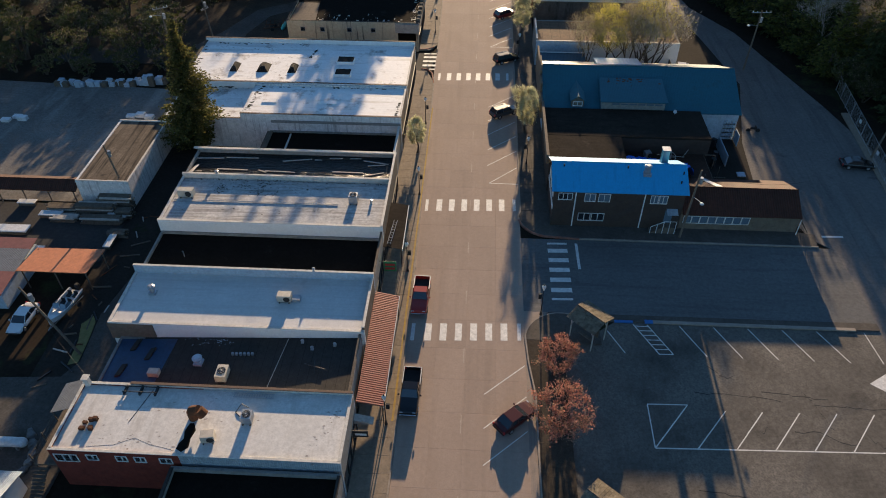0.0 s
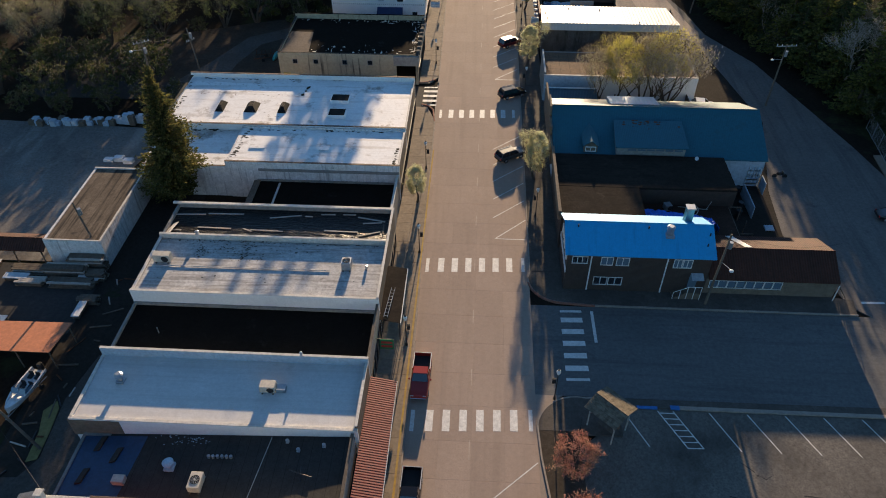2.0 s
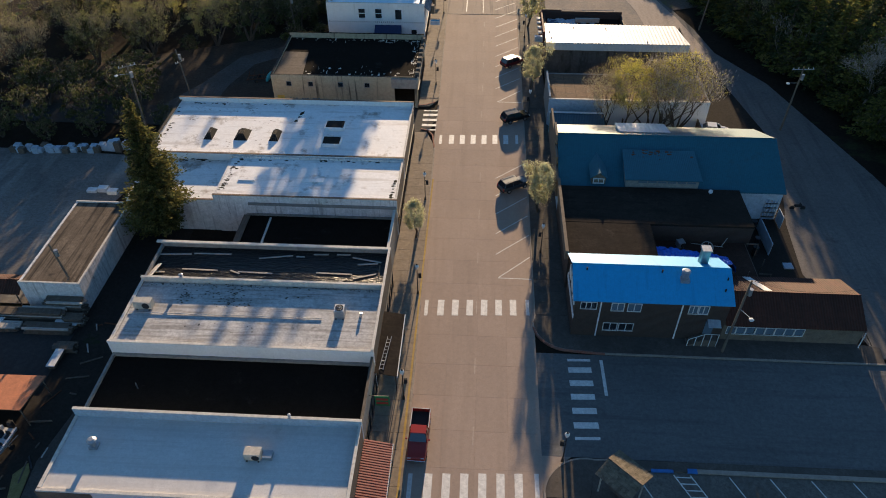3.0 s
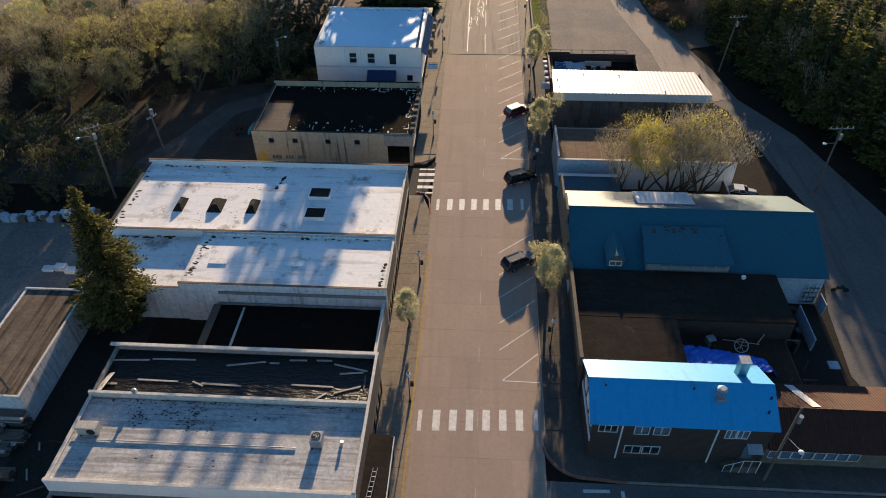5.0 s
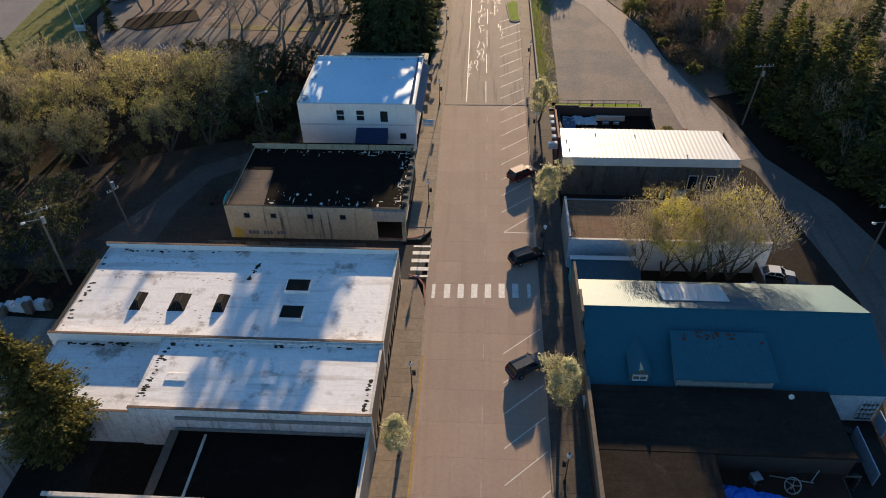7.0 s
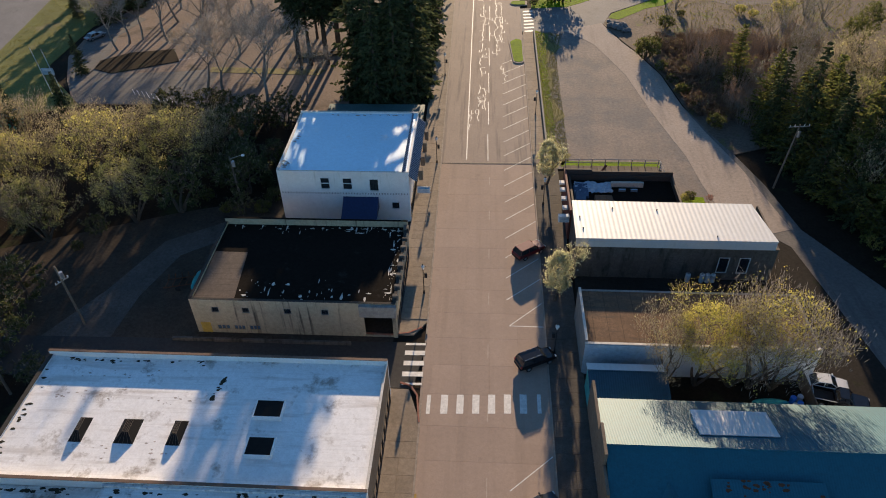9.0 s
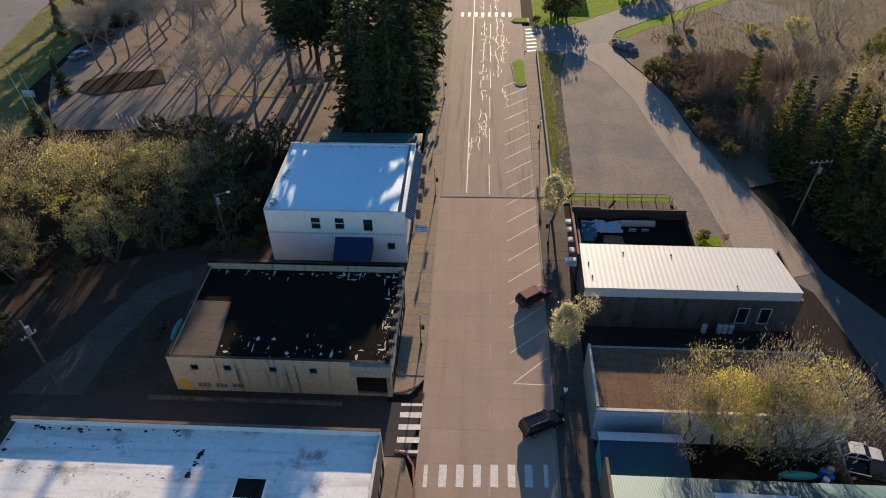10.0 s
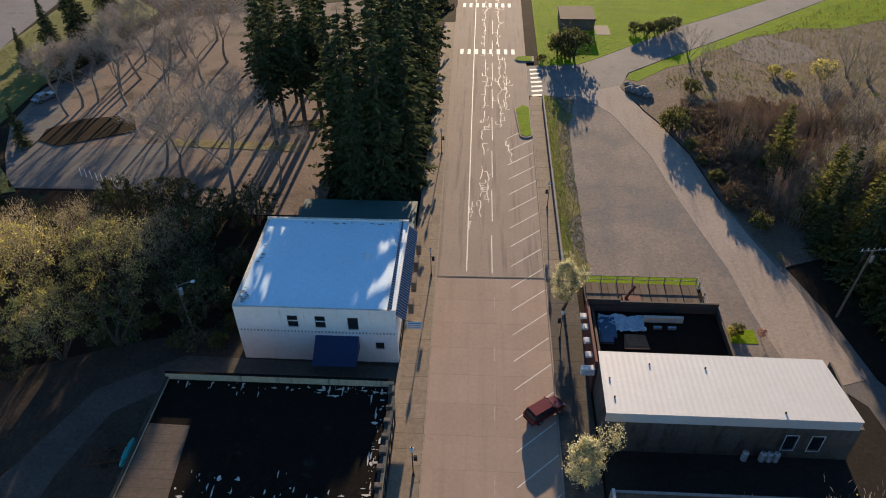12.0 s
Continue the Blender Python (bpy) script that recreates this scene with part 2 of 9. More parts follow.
    roof_grey=mat("weathered_grey_roof", (0.54, 0.525, 0.51), (0.29, 0.28, 0.27), 0.35, 5, 0.85, bump=0.3, amount=0.8, seams=("Y", 1.05, 0.35), streak=((0.16, 2.6, 1), (0.29, 0.275, 0.26), 0.49), spots=(0.16, 0.148, 0.13), spot_at=0.61, spot_scale=0.5, spot_soft=0.16, grit=0.3),
    roof_dark=mat("dark_rolled_roof", (0.055, 0.049, 0.043), (0.026, 0.023, 0.021), 0.4, 8, 0.9, bump=0.3, seams=("X", 1.0), spots=(0.11, 0.10, 0.09), spot_at=0.70, spot_scale=0.5),
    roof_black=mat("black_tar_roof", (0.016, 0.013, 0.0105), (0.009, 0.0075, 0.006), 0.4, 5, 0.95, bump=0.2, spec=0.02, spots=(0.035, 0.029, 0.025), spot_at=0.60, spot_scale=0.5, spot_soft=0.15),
    roof_felt=mat("worn_felt_roof", (0.040, 0.032, 0.026), (0.020, 0.017, 0.014), 0.3, 5, 0.95, bump=0.3, amount=0.9, spec=0.03, streak=((0.25, 1.3, 1), (0.026, 0.021, 0.017), 0.5), spots=(0.065, 0.054, 0.045), spot_at=0.62, spot_scale=0.4, spot_soft=0.14),
    lane=mat("grey_lane_gravel", (0.11, 0.098, 0.086), (0.052, 0.046, 0.04), 0.22, 6, 0.95, bump=0.5, amount=0.9, spec=0.1, spots=(0.045, 0.042, 0.034), spot_at=0.56, spot_scale=0.16, spot_soft=0.2, grit=0.3),
    planter=mat("planting_soil", (0.075, 0.06, 0.046), (0.035, 0.029, 0.023), 0.3, 7, 0.95, bump=0.6, amount=0.9, spec=0.05, grit=0.3),
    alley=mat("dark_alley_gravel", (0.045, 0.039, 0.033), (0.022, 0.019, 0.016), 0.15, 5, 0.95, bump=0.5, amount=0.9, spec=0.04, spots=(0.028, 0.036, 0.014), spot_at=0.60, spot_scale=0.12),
    roof_boards=mat("brown_boarded_roof", (0.19, 0.115, 0.068), (0.085, 0.053, 0.034), 0.3, 6, 0.9, bump=0.3, amount=0.8, seams=("X", 0.62, 0.6), streak=((0.3, 1.2, 1), (0.10, 0.07, 0.05), 0.52)),
    deck=mat("dark_red_brown_deck", (0.062, 0.034, 0.023), (0.028, 0.017, 0.013), 0.5, 8, 0.85, bump=0.3, amount=0.9, seams=("Y", 5.0, 0.7), spec=0.15),
    roof_plank=mat("old_brown_roof", (0.13, 0.10, 0.078), (0.07, 0.055, 0.045), 0.4, 8, 0.9, bump=0.3, seams=("Y", 1.0), amount=0.8),
    roof_rust=mat("rusty_brown_metal_roof", (0.085, 0.030, 0.018), (0.038, 0.016, 0.011), 0.5, 5, 0.7, 0.0, bump=0.2, ribs=("X", 3.3, 0.03), amount=0.9, streak=((2.0, 0.12, 0.3), (0.05, 0.021, 0.013), 0.50), spec=0.2),
    coping=mat("pale_parapet_coping", (0.62, 0.58, 0.52), (0.40, 0.36, 0.31), 0.6, 9, 0.8, bump=0.2, amount=0.7),
    coping_rust=mat("rust_brown_coping", (0.15, 0.09, 0.06), (0.07, 0.045, 0.032), 0.6, 9, 0.8, bump=0.2),
    wall_white=mat("white_painted_wall", (0.80, 0.78, 0.76), (0.64, 0.61, 0.58), 0.4, 9, 0.8, bump=0.2, grit=0.07, streak=((1.6, 1.6, 0.15), (0.52, 0.49, 0.45), 0.64)),
    wall_peel=mat("peeling_white_wall", (0.72, 0.70, 0.68), (0.52, 0.49, 0.46), 0.9, 5, 0.85, bump=0.4, amount=0.5, streak=((2.4, 2.4, 0.16), (0.36, 0.34, 0.32), 0.53), spots=(0.22, 0.20, 0.18), spot_at=0.645, spot_scale=0.9),
    wall_tan=mat("stained_tan_wall", (0.44, 0.365, 0.25), (0.32, 0.27, 0.19), 0.3, 8, 0.85, bump=0.2, streak=((1.6, 1.6, 0.09), (0.075, 0.062, 0.048), 0.575), spots=(0.30, 0.24, 0.165), spot_at=0.58, spot_scale=0.5, spot_soft=0.12),
    wall_grey=mat("grey_block_wall", (0.27, 0.255, 0.235), (0.18, 0.17, 0.155), 0.5, 8, 0.9, bump=0.3, streak=((1.2, 1.2, 0.15), (0.13, 0.12, 0.11), 0.6)),
    wall_stained=mat("stained_concrete_wall", (0.15, 0.13, 0.11), (0.07, 0.06, 0.05), 0.5, 5, 0.9, bump=0.3, amount=0.9, streak=((0.9, 0.9, 0.2), (0.05, 0.044, 0.037), 0.52)),
    scrubland=mat("stony_scrubland", (0.18, 0.138, 0.105), (0.075, 0.058, 0.046), 0.16, 2.2, 0.95, bump=0.9, relief=0.06, amount=0.95, spots=(0.13, 0.135, 0.04), spot_at=0.57, spot_scale=0.16, spot_soft=0.1, grit=0.4),
    wall_blue=mat("pale_blue_wall", (0.40, 0.47, 0.54), (0.30, 0.35, 0.40), 0.5, 8, 0.8, bump=0.15),
    wall_brown=mat("dark_brown_siding", (0.060, 0.040, 0.030), (0.036, 0.025, 0.02), 0.6, 10, 0.8, bump=0.2, ribs=("Z", 5.5, 0.02)),
    # weathered timber; also the brown of shaded east walls on the west row
    timber_shade_wall=mat("weathered_timber_and_wall_shade", (0.20, 0.155, 0.115), (0.10, 0.08, 0.06), 0.8, 10, 0.9, bump=0.4, ribs=("Z", 4, 0.02)),
    wall_red=mat("dark_red_wall", (0.13, 0.035, 0.028), (0.08, 0.025, 0.02), 0.6, 9, 0.8, bump=0.2),
    brick=mat("red_brickwork", (0.235, 0.048, 0.032), (0.12, 0.032, 0.024), 1.4, 12, 0.85, bump=0.4, amount=0.8, ribs=("Z", 13, 0.012)),
    siding_blue=mat("blue_grey_sheet", (0.36, 0.42, 0.47), (0.28, 0.33, 0.37), 0.6, 9, 0.6, 0.2, bump=0.1, ribs=("X", 5, 0.02)),
    metal_blue=mat("bright_blue_metal_roof", (0.035, 0.33, 0.64), (0.028, 0.27, 0.54), 0.3, 6, 0.46, 0.0, bump=0.05, amount=0.4, seams=("X", 2.2, 0.3), grit=0.07, spec=0.22, streak=((1.2, 0.12, 0.3), (0.026, 0.24, 0.48), 0.56)),
    metal_teal=mat("teal_metal_roof", (0.015, 0.105, 0.145), (0.010, 0.072, 0.102), 0.3, 6, 0.62, 0.0, bump=0.04, amount=0.5, ribs=("X", 4, 0.004), grit=0.12, spec=0.42, spots=(0.022, 0.075, 0.095), spot_at=0.6, spot_scale=0.25, spot_soft=0.2),
    metal_white=mat("white_metal_roof", (0.60, 0.60, 0.585), (0.50, 0.49, 0.475), 0.4, 8, 0.5, 0.0, bump=0.05, ribs=("X", 1.65, 0.012), spots=(0.5, 0.47, 0.43), spot_at=0.66, spot_scale=0.4, grit=0.05),
    metal_navy=mat("navy_metal_sheet", (0.012, 0.028, 0.095), (0.009, 0.02, 0.07), 0.5, 8, 0.45, 0.1, bump=0.05),
    metal_red=mat("red_brown_awning_sheet", (0.33, 0.12, 0.085), (0.24, 0.09, 0.065), 0.6, 9, 0.6, 0.1, bump=0.1),
    metal_grey=mat("grey_corrugated_sheet", (0.26, 0.25, 0.24), (0.17, 0.165, 0.155), 0.5, 9, 0.6, 0.4, bump=0.1, ribs=("X", 5, 0.03)),
    metal_orange=mat("orange_rust_roof", (0.48, 0.17, 0.075), (0.36, 0.13, 0.06), 0.4, 7, 0.7, 0.05, bump=0.1),
    tarp_blue=mat("blue_tarpaulin", (0.012, 0.13, 0.62), (0.01, 0.09, 0.45), 0.8, 5, 0.5, bump=0.4),
    tarp_dark=mat("dark_blue_tarpaulin", (0.024, 0.06, 0.125), (0.016, 0.04, 0.085), 0.8, 5, 0.55, bump=0.3),
    plastic_black=mat("black_plastic_sheet", (0.011, 0.0105, 0.010), (0.008, 0.0075, 0.007), 0.6, 2.2, 0.34, bump=1.0, relief=0.22, stretch=(0.5, 1.5, 1), spec=0.25),
    trim=mat("white_trim", (0.72, 0.71, 0.69), (0.58, 0.56, 0.53), 1, 15, 0.7, bump=0.1),
    wood=mat("grey_old_timber", (0.15, 0.118, 0.09), (0.07, 0.056, 0.043), 1, 9, 0.9, bump=0.4, streak=((6, 0.6, 6), (0.15, 0.125, 0.10), 0.5)),
    batten=mat("bleached_batten", (0.46, 0.42, 0.37), (0.28, 0.25, 0.22), 1, 9, 0.9, bump=0.3),
    shingle=mat("mossy_shingles", (0.22, 0.18, 0.125), (0.07, 0.058, 0.042), 1.2, 6, 0.95, bump=0.6, amount=0.8, jitter=0.2),
    pole=mat("pole_timber", (0.17, 0.135, 0.105), (0.10, 0.08, 0.062), 1, 9, 0.9, bump=0.3),
    beige=mat("beige_sheet_metal", (0.50, 0.45, 0.38), (0.38, 0.34, 0.28), 1, 12, 0.6, 0.1, bump=0.1),
    glass=glass_mat("dark_window_glass", (0.02, 0.024, 0.03)),
    skylight_glass=mat("sooty_wired_glass", (0.016, 0.015, 0.014), (0.01, 0.01, 0.011), 1, 10, 0.7, bump=0.1, spec=0.06),
    glass_pale=glass_mat("pale_window_glass", (0.12, 0.17, 0.22)),
    bark=mat("tree_bark", (0.11, 0.085, 0.065), (0.055, 0.042, 0.034), 1.5, 12, 0.95, bump=0.5),
    bark_pale=mat("pale_bark", (0.27, 0.235, 0.195), (0.15, 0.13, 0.105), 1.5, 12, 0.95, bump=0.5),
    plastic_white=mat("white_plastic", (0.66, 0.66, 0.66), (0.46, 0.46, 0.46), 1, 15, 0.45, bump=0.05),
    green_paint=mat("green_paint", (0.02, 0.22, 0.09), (0.015, 0.15, 0.06), 1, 12, 0.6, bump=0.1),
    red_paint=mat("red_paint", (0.45, 0.035, 0.03), (0.3, 0.03, 0.025), 1, 12, 0.6, bump=0.1),
    turquoise=mat("turquoise_paint", (0.05, 0.38, 0.36), (0.04, 0.28, 0.27), 1, 12, 0.5, bump=0.1),
    rust=mat("rust", (0.13, 0.055, 0.028), (0.06, 0.03, 0.018), 2, 12, 0.9, bump=0.4),
    rock=mat("rock", (0.22, 0.21, 0.20), (0.11, 0.105, 0.10), 0.8, 5, 0.9, bump=0.6, amount=0.9),
    lamp_glass=mat("lamp_globe", (0.72, 0.70, 0.66), (0.6, 0.58, 0.54), 1, 12, 0.4, bump=0.02),
)


# ---- building helpers ----
ORIGIN = {}


def thing(name, loc, label="", category="", group="", kind=""):
    ob = new(name)
    ob.location = loc
    ORIGIN[ob.name] = Vector(loc)
    return tagged(ob, label, category, group, kind)


def part(name, bm, material, parent=None, label=""):
    """One mesh from a bmesh drawn in the coordinates of the world (or of its thing, when that stands at the origin)."""
    me = bpy.data.meshes.new(name)
    if parent is not None:
        bmesh.ops.translate(bm, verts=bm.verts, vec=-ORIGIN[parent.name])
    bm.to_mesh(me)
    bm.free()
    me.materials.append(MATS[material] if isinstance(material, str) else material)
    ob = new(name, me)
    if parent is not None:
        ob.parent = parent
        ORIGIN[ob.name] = ORIGIN[parent.name]
    if label:
        tagged(ob, label)
    return ob


def box(bm, x0, y0, z0, x1, y1, z1, bevel=0.0, m=None):
    r = bmesh.ops.create_cube(bm, size=1)
    vs = r["verts"]
    bmesh.ops.scale(bm, vec=(abs(x1 - x0), abs(y1 - y0), abs(z1 - z0)), verts=vs)
    bmesh.ops.translate(bm, vec=((x0 + x1) / 2, (y0 + y1) / 2, (z0 + z1) / 2), verts=vs)
    if bevel:
        es = list({e for v in vs for e in v.link_edges})
        r = bmesh.ops.bevel(bm, geom=es, offset=bevel, segments=1, affect='EDGES')
        vs = r["verts"]
    if m is not None:
        bmesh.ops.transform(bm, matrix=m, verts=vs)
    return vs


def prism(bm, pts, z0, z1):
    """A slab with the outline pts (counter-clockwise); z0 and z1 may be numbers or a function of x and y."""
    f0 = z0 if callable(z0) else (lambda x, y: z0)
    f1 = z1 if callable(z1) else (lambda x, y: z1)
    lo = [bm.verts.new((x, y, f0(x, y))) for x, y in pts]
    hi = [bm.verts.new((x, y, f1(x, y))) for x, y in pts]
    n = len(pts)
    bm.faces.new(hi)
    bm.faces.new(lo[::-1])
    for i in range(n):
        bm.faces.new((lo[i], lo[(i + 1) % n], hi[(i + 1) % n], hi[i]))
    return lo + hi


def tube(bm, a, b, r0, r1=None, n=8):
    """A tapered round bar from a to b."""
    a, b = Vector(a), Vector(b)
    d = b - a
    q = d.to_track_quat('Z', 'Y').to_matrix().to_4x4()
    r = bmesh.ops.create_cone(bm, cap_ends=True, segments=n, radius1=r0, radius2=r0 if r1 is None else r1, depth=d.length)
    bmesh.ops.transform(bm, matrix=Matrix.Translation((a + b) / 2) @ q, verts=r["verts"])
    return r["verts"]


def sphere(bm, c, r, n=10, squash=1.0):
    v = bmesh.ops.create_uvsphere(bm, u_segments=n, v_segments=max(5, n // 2), radius=r)["verts"]
    bmesh.ops.scale(bm, vec=(1, 1, squash), verts=v)
    bmesh.ops.translate(bm, vec=c, verts=v)
    return v


def quad(bm, *pts):
    bm.faces.new([bm.verts.new(p) for p in pts])


def slab(bm, corners, thick):
    """A sheet with thickness below its four corners (counter-clockwise from above)."""
    hi = [bm.verts.new(c) for c in corners]
    lo = [bm.verts.new((c[0], c[1], c[2] - thick)) for c in corners]
    bm.faces.new(hi)
    bm.faces.new(lo[::-1])
    n = len(corners)
    for i in range(n):
        bm.faces.new((lo[i], lo[(i + 1) % n], hi[(i + 1) % n], hi[i]))


def wall_run(bm, p, along, length, z0, z1, thick, holes=()):
    """A wall from the point p along 'x' or 'y', with openings (start, end, low, high) that go through it."""
    us = sorted({0.0, length, *[h[0] for h in holes], *[h[1] for h in holes]})
    zs = sorted({z0, z1, *[h[2] for h in holes], *[h[3] for h in holes]})
    for u0, u1 in zip(us, us[1:]):
        for a, b in zip(zs, zs[1:]):
            um, zm = (u0 + u1) / 2, (a + b) / 2
            if any(h[0] < um < h[1] and h[2] < zm < h[3] for h in holes):
                continue
            if along == 'x':
                box(bm, p[0] + u0, p[1], a, p[0] + u1, p[1] + thick, b)
            else:
                box(bm, p[0], p[1] + u0, a, p[0] + thick, p[1] + u1, b)
    bmesh.ops.remove_doubles(bm, verts=bm.verts, dist=0.001)


def window(parent, x0, x1, y, z0, z1, frame_mat="trim", glass="glass", bars=1, name="window", w=0.09, into=0.06):
    """A window in a wall that faces -y: a frame that stands proud, bars, and a pane set back, over a dark reveal."""
    bm = bmesh.new()
    rings = []
    for k, yy in ((w, y - 0.05), (w, y + 0.12), (0, y + 0.12), (0, y - 0.05)):
        rings.append([bm.verts.new(p) for p in ((x0 - k, yy, z0 - k), (x1 + k, yy, z0 - k), (x1 + k, yy, z1 + k), (x0 - k, yy, z1 + k))])
    for a, c in zip(rings, rings[1:] + rings[:1]):
        for i in range(4):
            j = (i + 1) % 4
            bm.faces.new((a[i], a[j], c[j], c[i]))
    bmesh.ops.recalc_face_normals(bm, faces=bm.faces)
    win = part(name, bm, frame_mat, parent)
    for i in range(bars):
        c = x0 + (x1 - x0) * (i + 1) / (bars + 1)
        bm = bmesh.new()
        box(bm, c - 0.035, y + 0.0, z0 - 0.01, c + 0.035, y + 0.08, z1 + 0.01)
        part("glazing_bar", bm, frame_mat, win)
    bm = bmesh.new()
    box(bm, x0, y + into + 0.03, z0, x1, y + into + 0.06, z1)
    part("pane", bm, glass, win)
    return win


# ---- the ground: one sheet to the horizon, then the surfaces laid on it ----
def surface(name, pts, top, material, label, category="ground", depth=0.25):
    bm = bmesh.new()
    prism(bm, pts, top - depth, top)
    return tagged(part(name, bm, material), label, category, kind="structure")


bm = bmesh.new()
bmesh.ops.create_grid(bm, x_segments=40, y_segments=40, size=1500)
bmesh.ops.translate(bm, verts=bm.verts, vec=(0, 0, -0.12))
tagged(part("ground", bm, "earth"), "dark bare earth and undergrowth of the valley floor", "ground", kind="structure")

KL0, KLS = -7.0, -0.0135          # the west kerb runs very slightly away from the axis


def kerb_west(y):
    return KL0 + KLS * max(y, 0) if y < 110 else KL0 + KLS * 110 - 0.012 * (y - 110)


KR = 6.3
surface("road", [(kerb_west(0), -90), (KR, -90), (KR, 108.2), (kerb_west(108), 108.2)], -0.03, "road_far", "main street bed under its concrete slabs", "road")
surface("road", [(kerb_west(108) , 108.2), (KR, 108.2), (KR, 330), (kerb_west(330), 330), (kerb_west(200), 200)], 0.0, "road_far", "worn far stretch of the main street with sealed cracks", "road")
# side street to the east between the brown corner building and the parking lot
surface("road", [(KR, 2.2), (47, 2.2), (47, 15.4), (KR, 15.4)], 0.0, "street_side", "worn asphalt side street in the shade", "road")
# back road that curves north-west behind the east row
surface("road", [(47, -70), (66, -70), (64, 20), (61.5, 36), (58, 52), (50.3, 80), (43.8, 92), (42, 103), (37.4, 120), (34.5, 128.4), (32.9, 141.3), (29.6, 152), (27.6, 156.7), (24.2, 165.7),
                 (17.9, 160.8), (21.6, 155.3), (26, 141), (28.4, 126.8), (32.8, 112), (36, 102), (39.5, 90), (41.2, 88), (46, 59), (41.5, 40), (40.5, 30), (44.6, 17), (47, 15)],
        -0.005, "back_road", "worn back road behind the buildings", "road")
surface("gravel_road", [(15, 163.2), (17.9, 160.8), (21.6, 155.3), (26.1, 141.1), (28.4, 126.8), (30.2, 118), (31.7, 111), (32.4, 103), (33.4, 97), (35.2, 89.5), (42.5, 92), (39.6, 108), (36.6, 119),
                        (34.5, 128.4), (32.9, 141.3), (29.6, 152), (27.6, 156.7), (24.4, 167.5)], 0.012, "track", "pale dusty gravel of the back road", "road")
surface("road", [(KR, 162.5), (17.5, 162.5), (24.2, 165.7), (27.2, 173.6), (36.1, 180.8), (49.8, 191.2), (60.4, 199.7), (82.7, 217.6), (150, 272), (140, 275), (68.5, 217.3), (53.5, 206.3),
                 (43.1, 199.2), (34.7, 191.6), (21.5, 180.3), (17.6, 177.4), (KR, 176.2)], 0.006, "far_asphalt", "patched asphalt road that climbs away past the lawn", "road")
surface("parking_lot", [(10.6, -70), (47, -70), (47, 1.2), (17, 1.2), (10.6, -4)], 0.0, "lot", "weathered asphalt parking lot with cracks", "lot")
surface("gravel_lot", [(9.0, 107), (26.9, 107), (26.9, 89.5), (39.6, 89.5), (36.2, 102), (33.2, 112), (28.3, 146), (22.9, 164.4), (9.3, 163)], -0.01, "gravel", "empty packed gravel lot beside the street", "lot")
# the barn's deep shade on this court is put into its dark colour
surface("parking_lot", [(10.5, 73.3), (37, 73.3), (37, 80.9), (10.9, 80.9)], 0.0, "alley", "court between the block building and the barn, coloured dark for the barn's shade", "ground")
rng = random.Random(44)
surface("grass_verge", [(9.0, 108)] + [(11.4 + 0.9 * math.sin(i * 0.7) + rng.uniform(-0.7, 0.9) + (1.4 if i > 25 else 0), 108 + i * 1.6) for i in range(34)] + [(9.0, 163)], 0.02, "dry", "patchy grass verge beside the gravel lot", "grass")
surface("grass_lawn", [(9, 176.2), (17.6, 177.6), (21.5, 180.5), (34.7, 191.8), (43.1, 199.4), (53.5, 206.5), (68.5, 217.5), (140, 275.2), (140, 340), (9, 340)], 0.01, "grass", "bright green lawn in low sun", "lawn")
surface("rough_field", [(24.5, 167.5), (27.4, 173.3), (36.1, 180.5), (49.8, 190.9), (60.4, 199.4), (82.7, 217.3), (150, 271), (150, 140), (60, 120), (39.5, 112), (36.9, 119.5), (34.8, 128.6), (33.2, 141.5), (29.9, 152.2), (27.9, 157)], 0.004, "scrubland", "rough stony field with dry grass", "grass")
surface("grass_verge", [(27.4, 173.2), (26.4, 170.5), (28.5, 169.6), (31.5, 172.4), (36, 176.6), (40.4, 178.6), (45, 184), (51.2, 187.9), (57, 193.2), (63.6, 195.4), (70, 199), (78.6, 198.6), (95, 206), (140, 236), (150, 270.8), (82.7, 217.2), (60.4, 199.3), (49.8, 190.8), (36.1, 180.4)], 0.03, "grass", "mown green edge beside the road", "grass")
surface("bare_soil", [(50.6, 186.6), (53, 183.4), (52.2, 181), (55, 179.4), (58, 177.3), (62, 179.2), (66, 180), (69, 182.8), (68.2, 186), (69, 188.6), (64.5, 191.4), (61.6, 194.0), (57.6, 192.2), (54, 190.4)], 0.035, "soil", "bare violet-grey soil in the field", "soil")
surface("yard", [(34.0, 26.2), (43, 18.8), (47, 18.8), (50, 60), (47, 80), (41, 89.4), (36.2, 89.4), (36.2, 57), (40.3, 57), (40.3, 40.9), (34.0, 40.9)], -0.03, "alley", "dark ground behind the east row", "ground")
# park on the west side, beyond the woods
surface("park_ground", [(-27, 121.5), (-41, 121.3), (-60, 127.2), (-80, 127), (-86, 137), (-91, 148), (-92, 162), (-80, 200), (-34, 215), (-28, 180)][::-1], -0.02, "park", "pale gravel of the park under bare trees", "ground")
surface("road", [(-55, 127.4), (-60, 127.3), (-80, 127.2), (-85.6, 137.4), (-88.4, 145.7), (-90.4, 154.5), (-91, 164.3), (-88.2, 173), (-82, 169), (-84.6, 159), (-82.8, 151), (-81, 143.2), (-75, 140), (-62, 141.5), (-56, 143)][::-1], 0.0, "street_side", "curving park drive in the shade", "road")
surface("grass_lawn", [(-90, 122), (-78, 126), (-93, 142), (-93, 164), (-84, 205), (-110, 230), (-112, 180), (-104, 120)], 0.0, "bank", "sunlit grass bank below the highway", "grass")
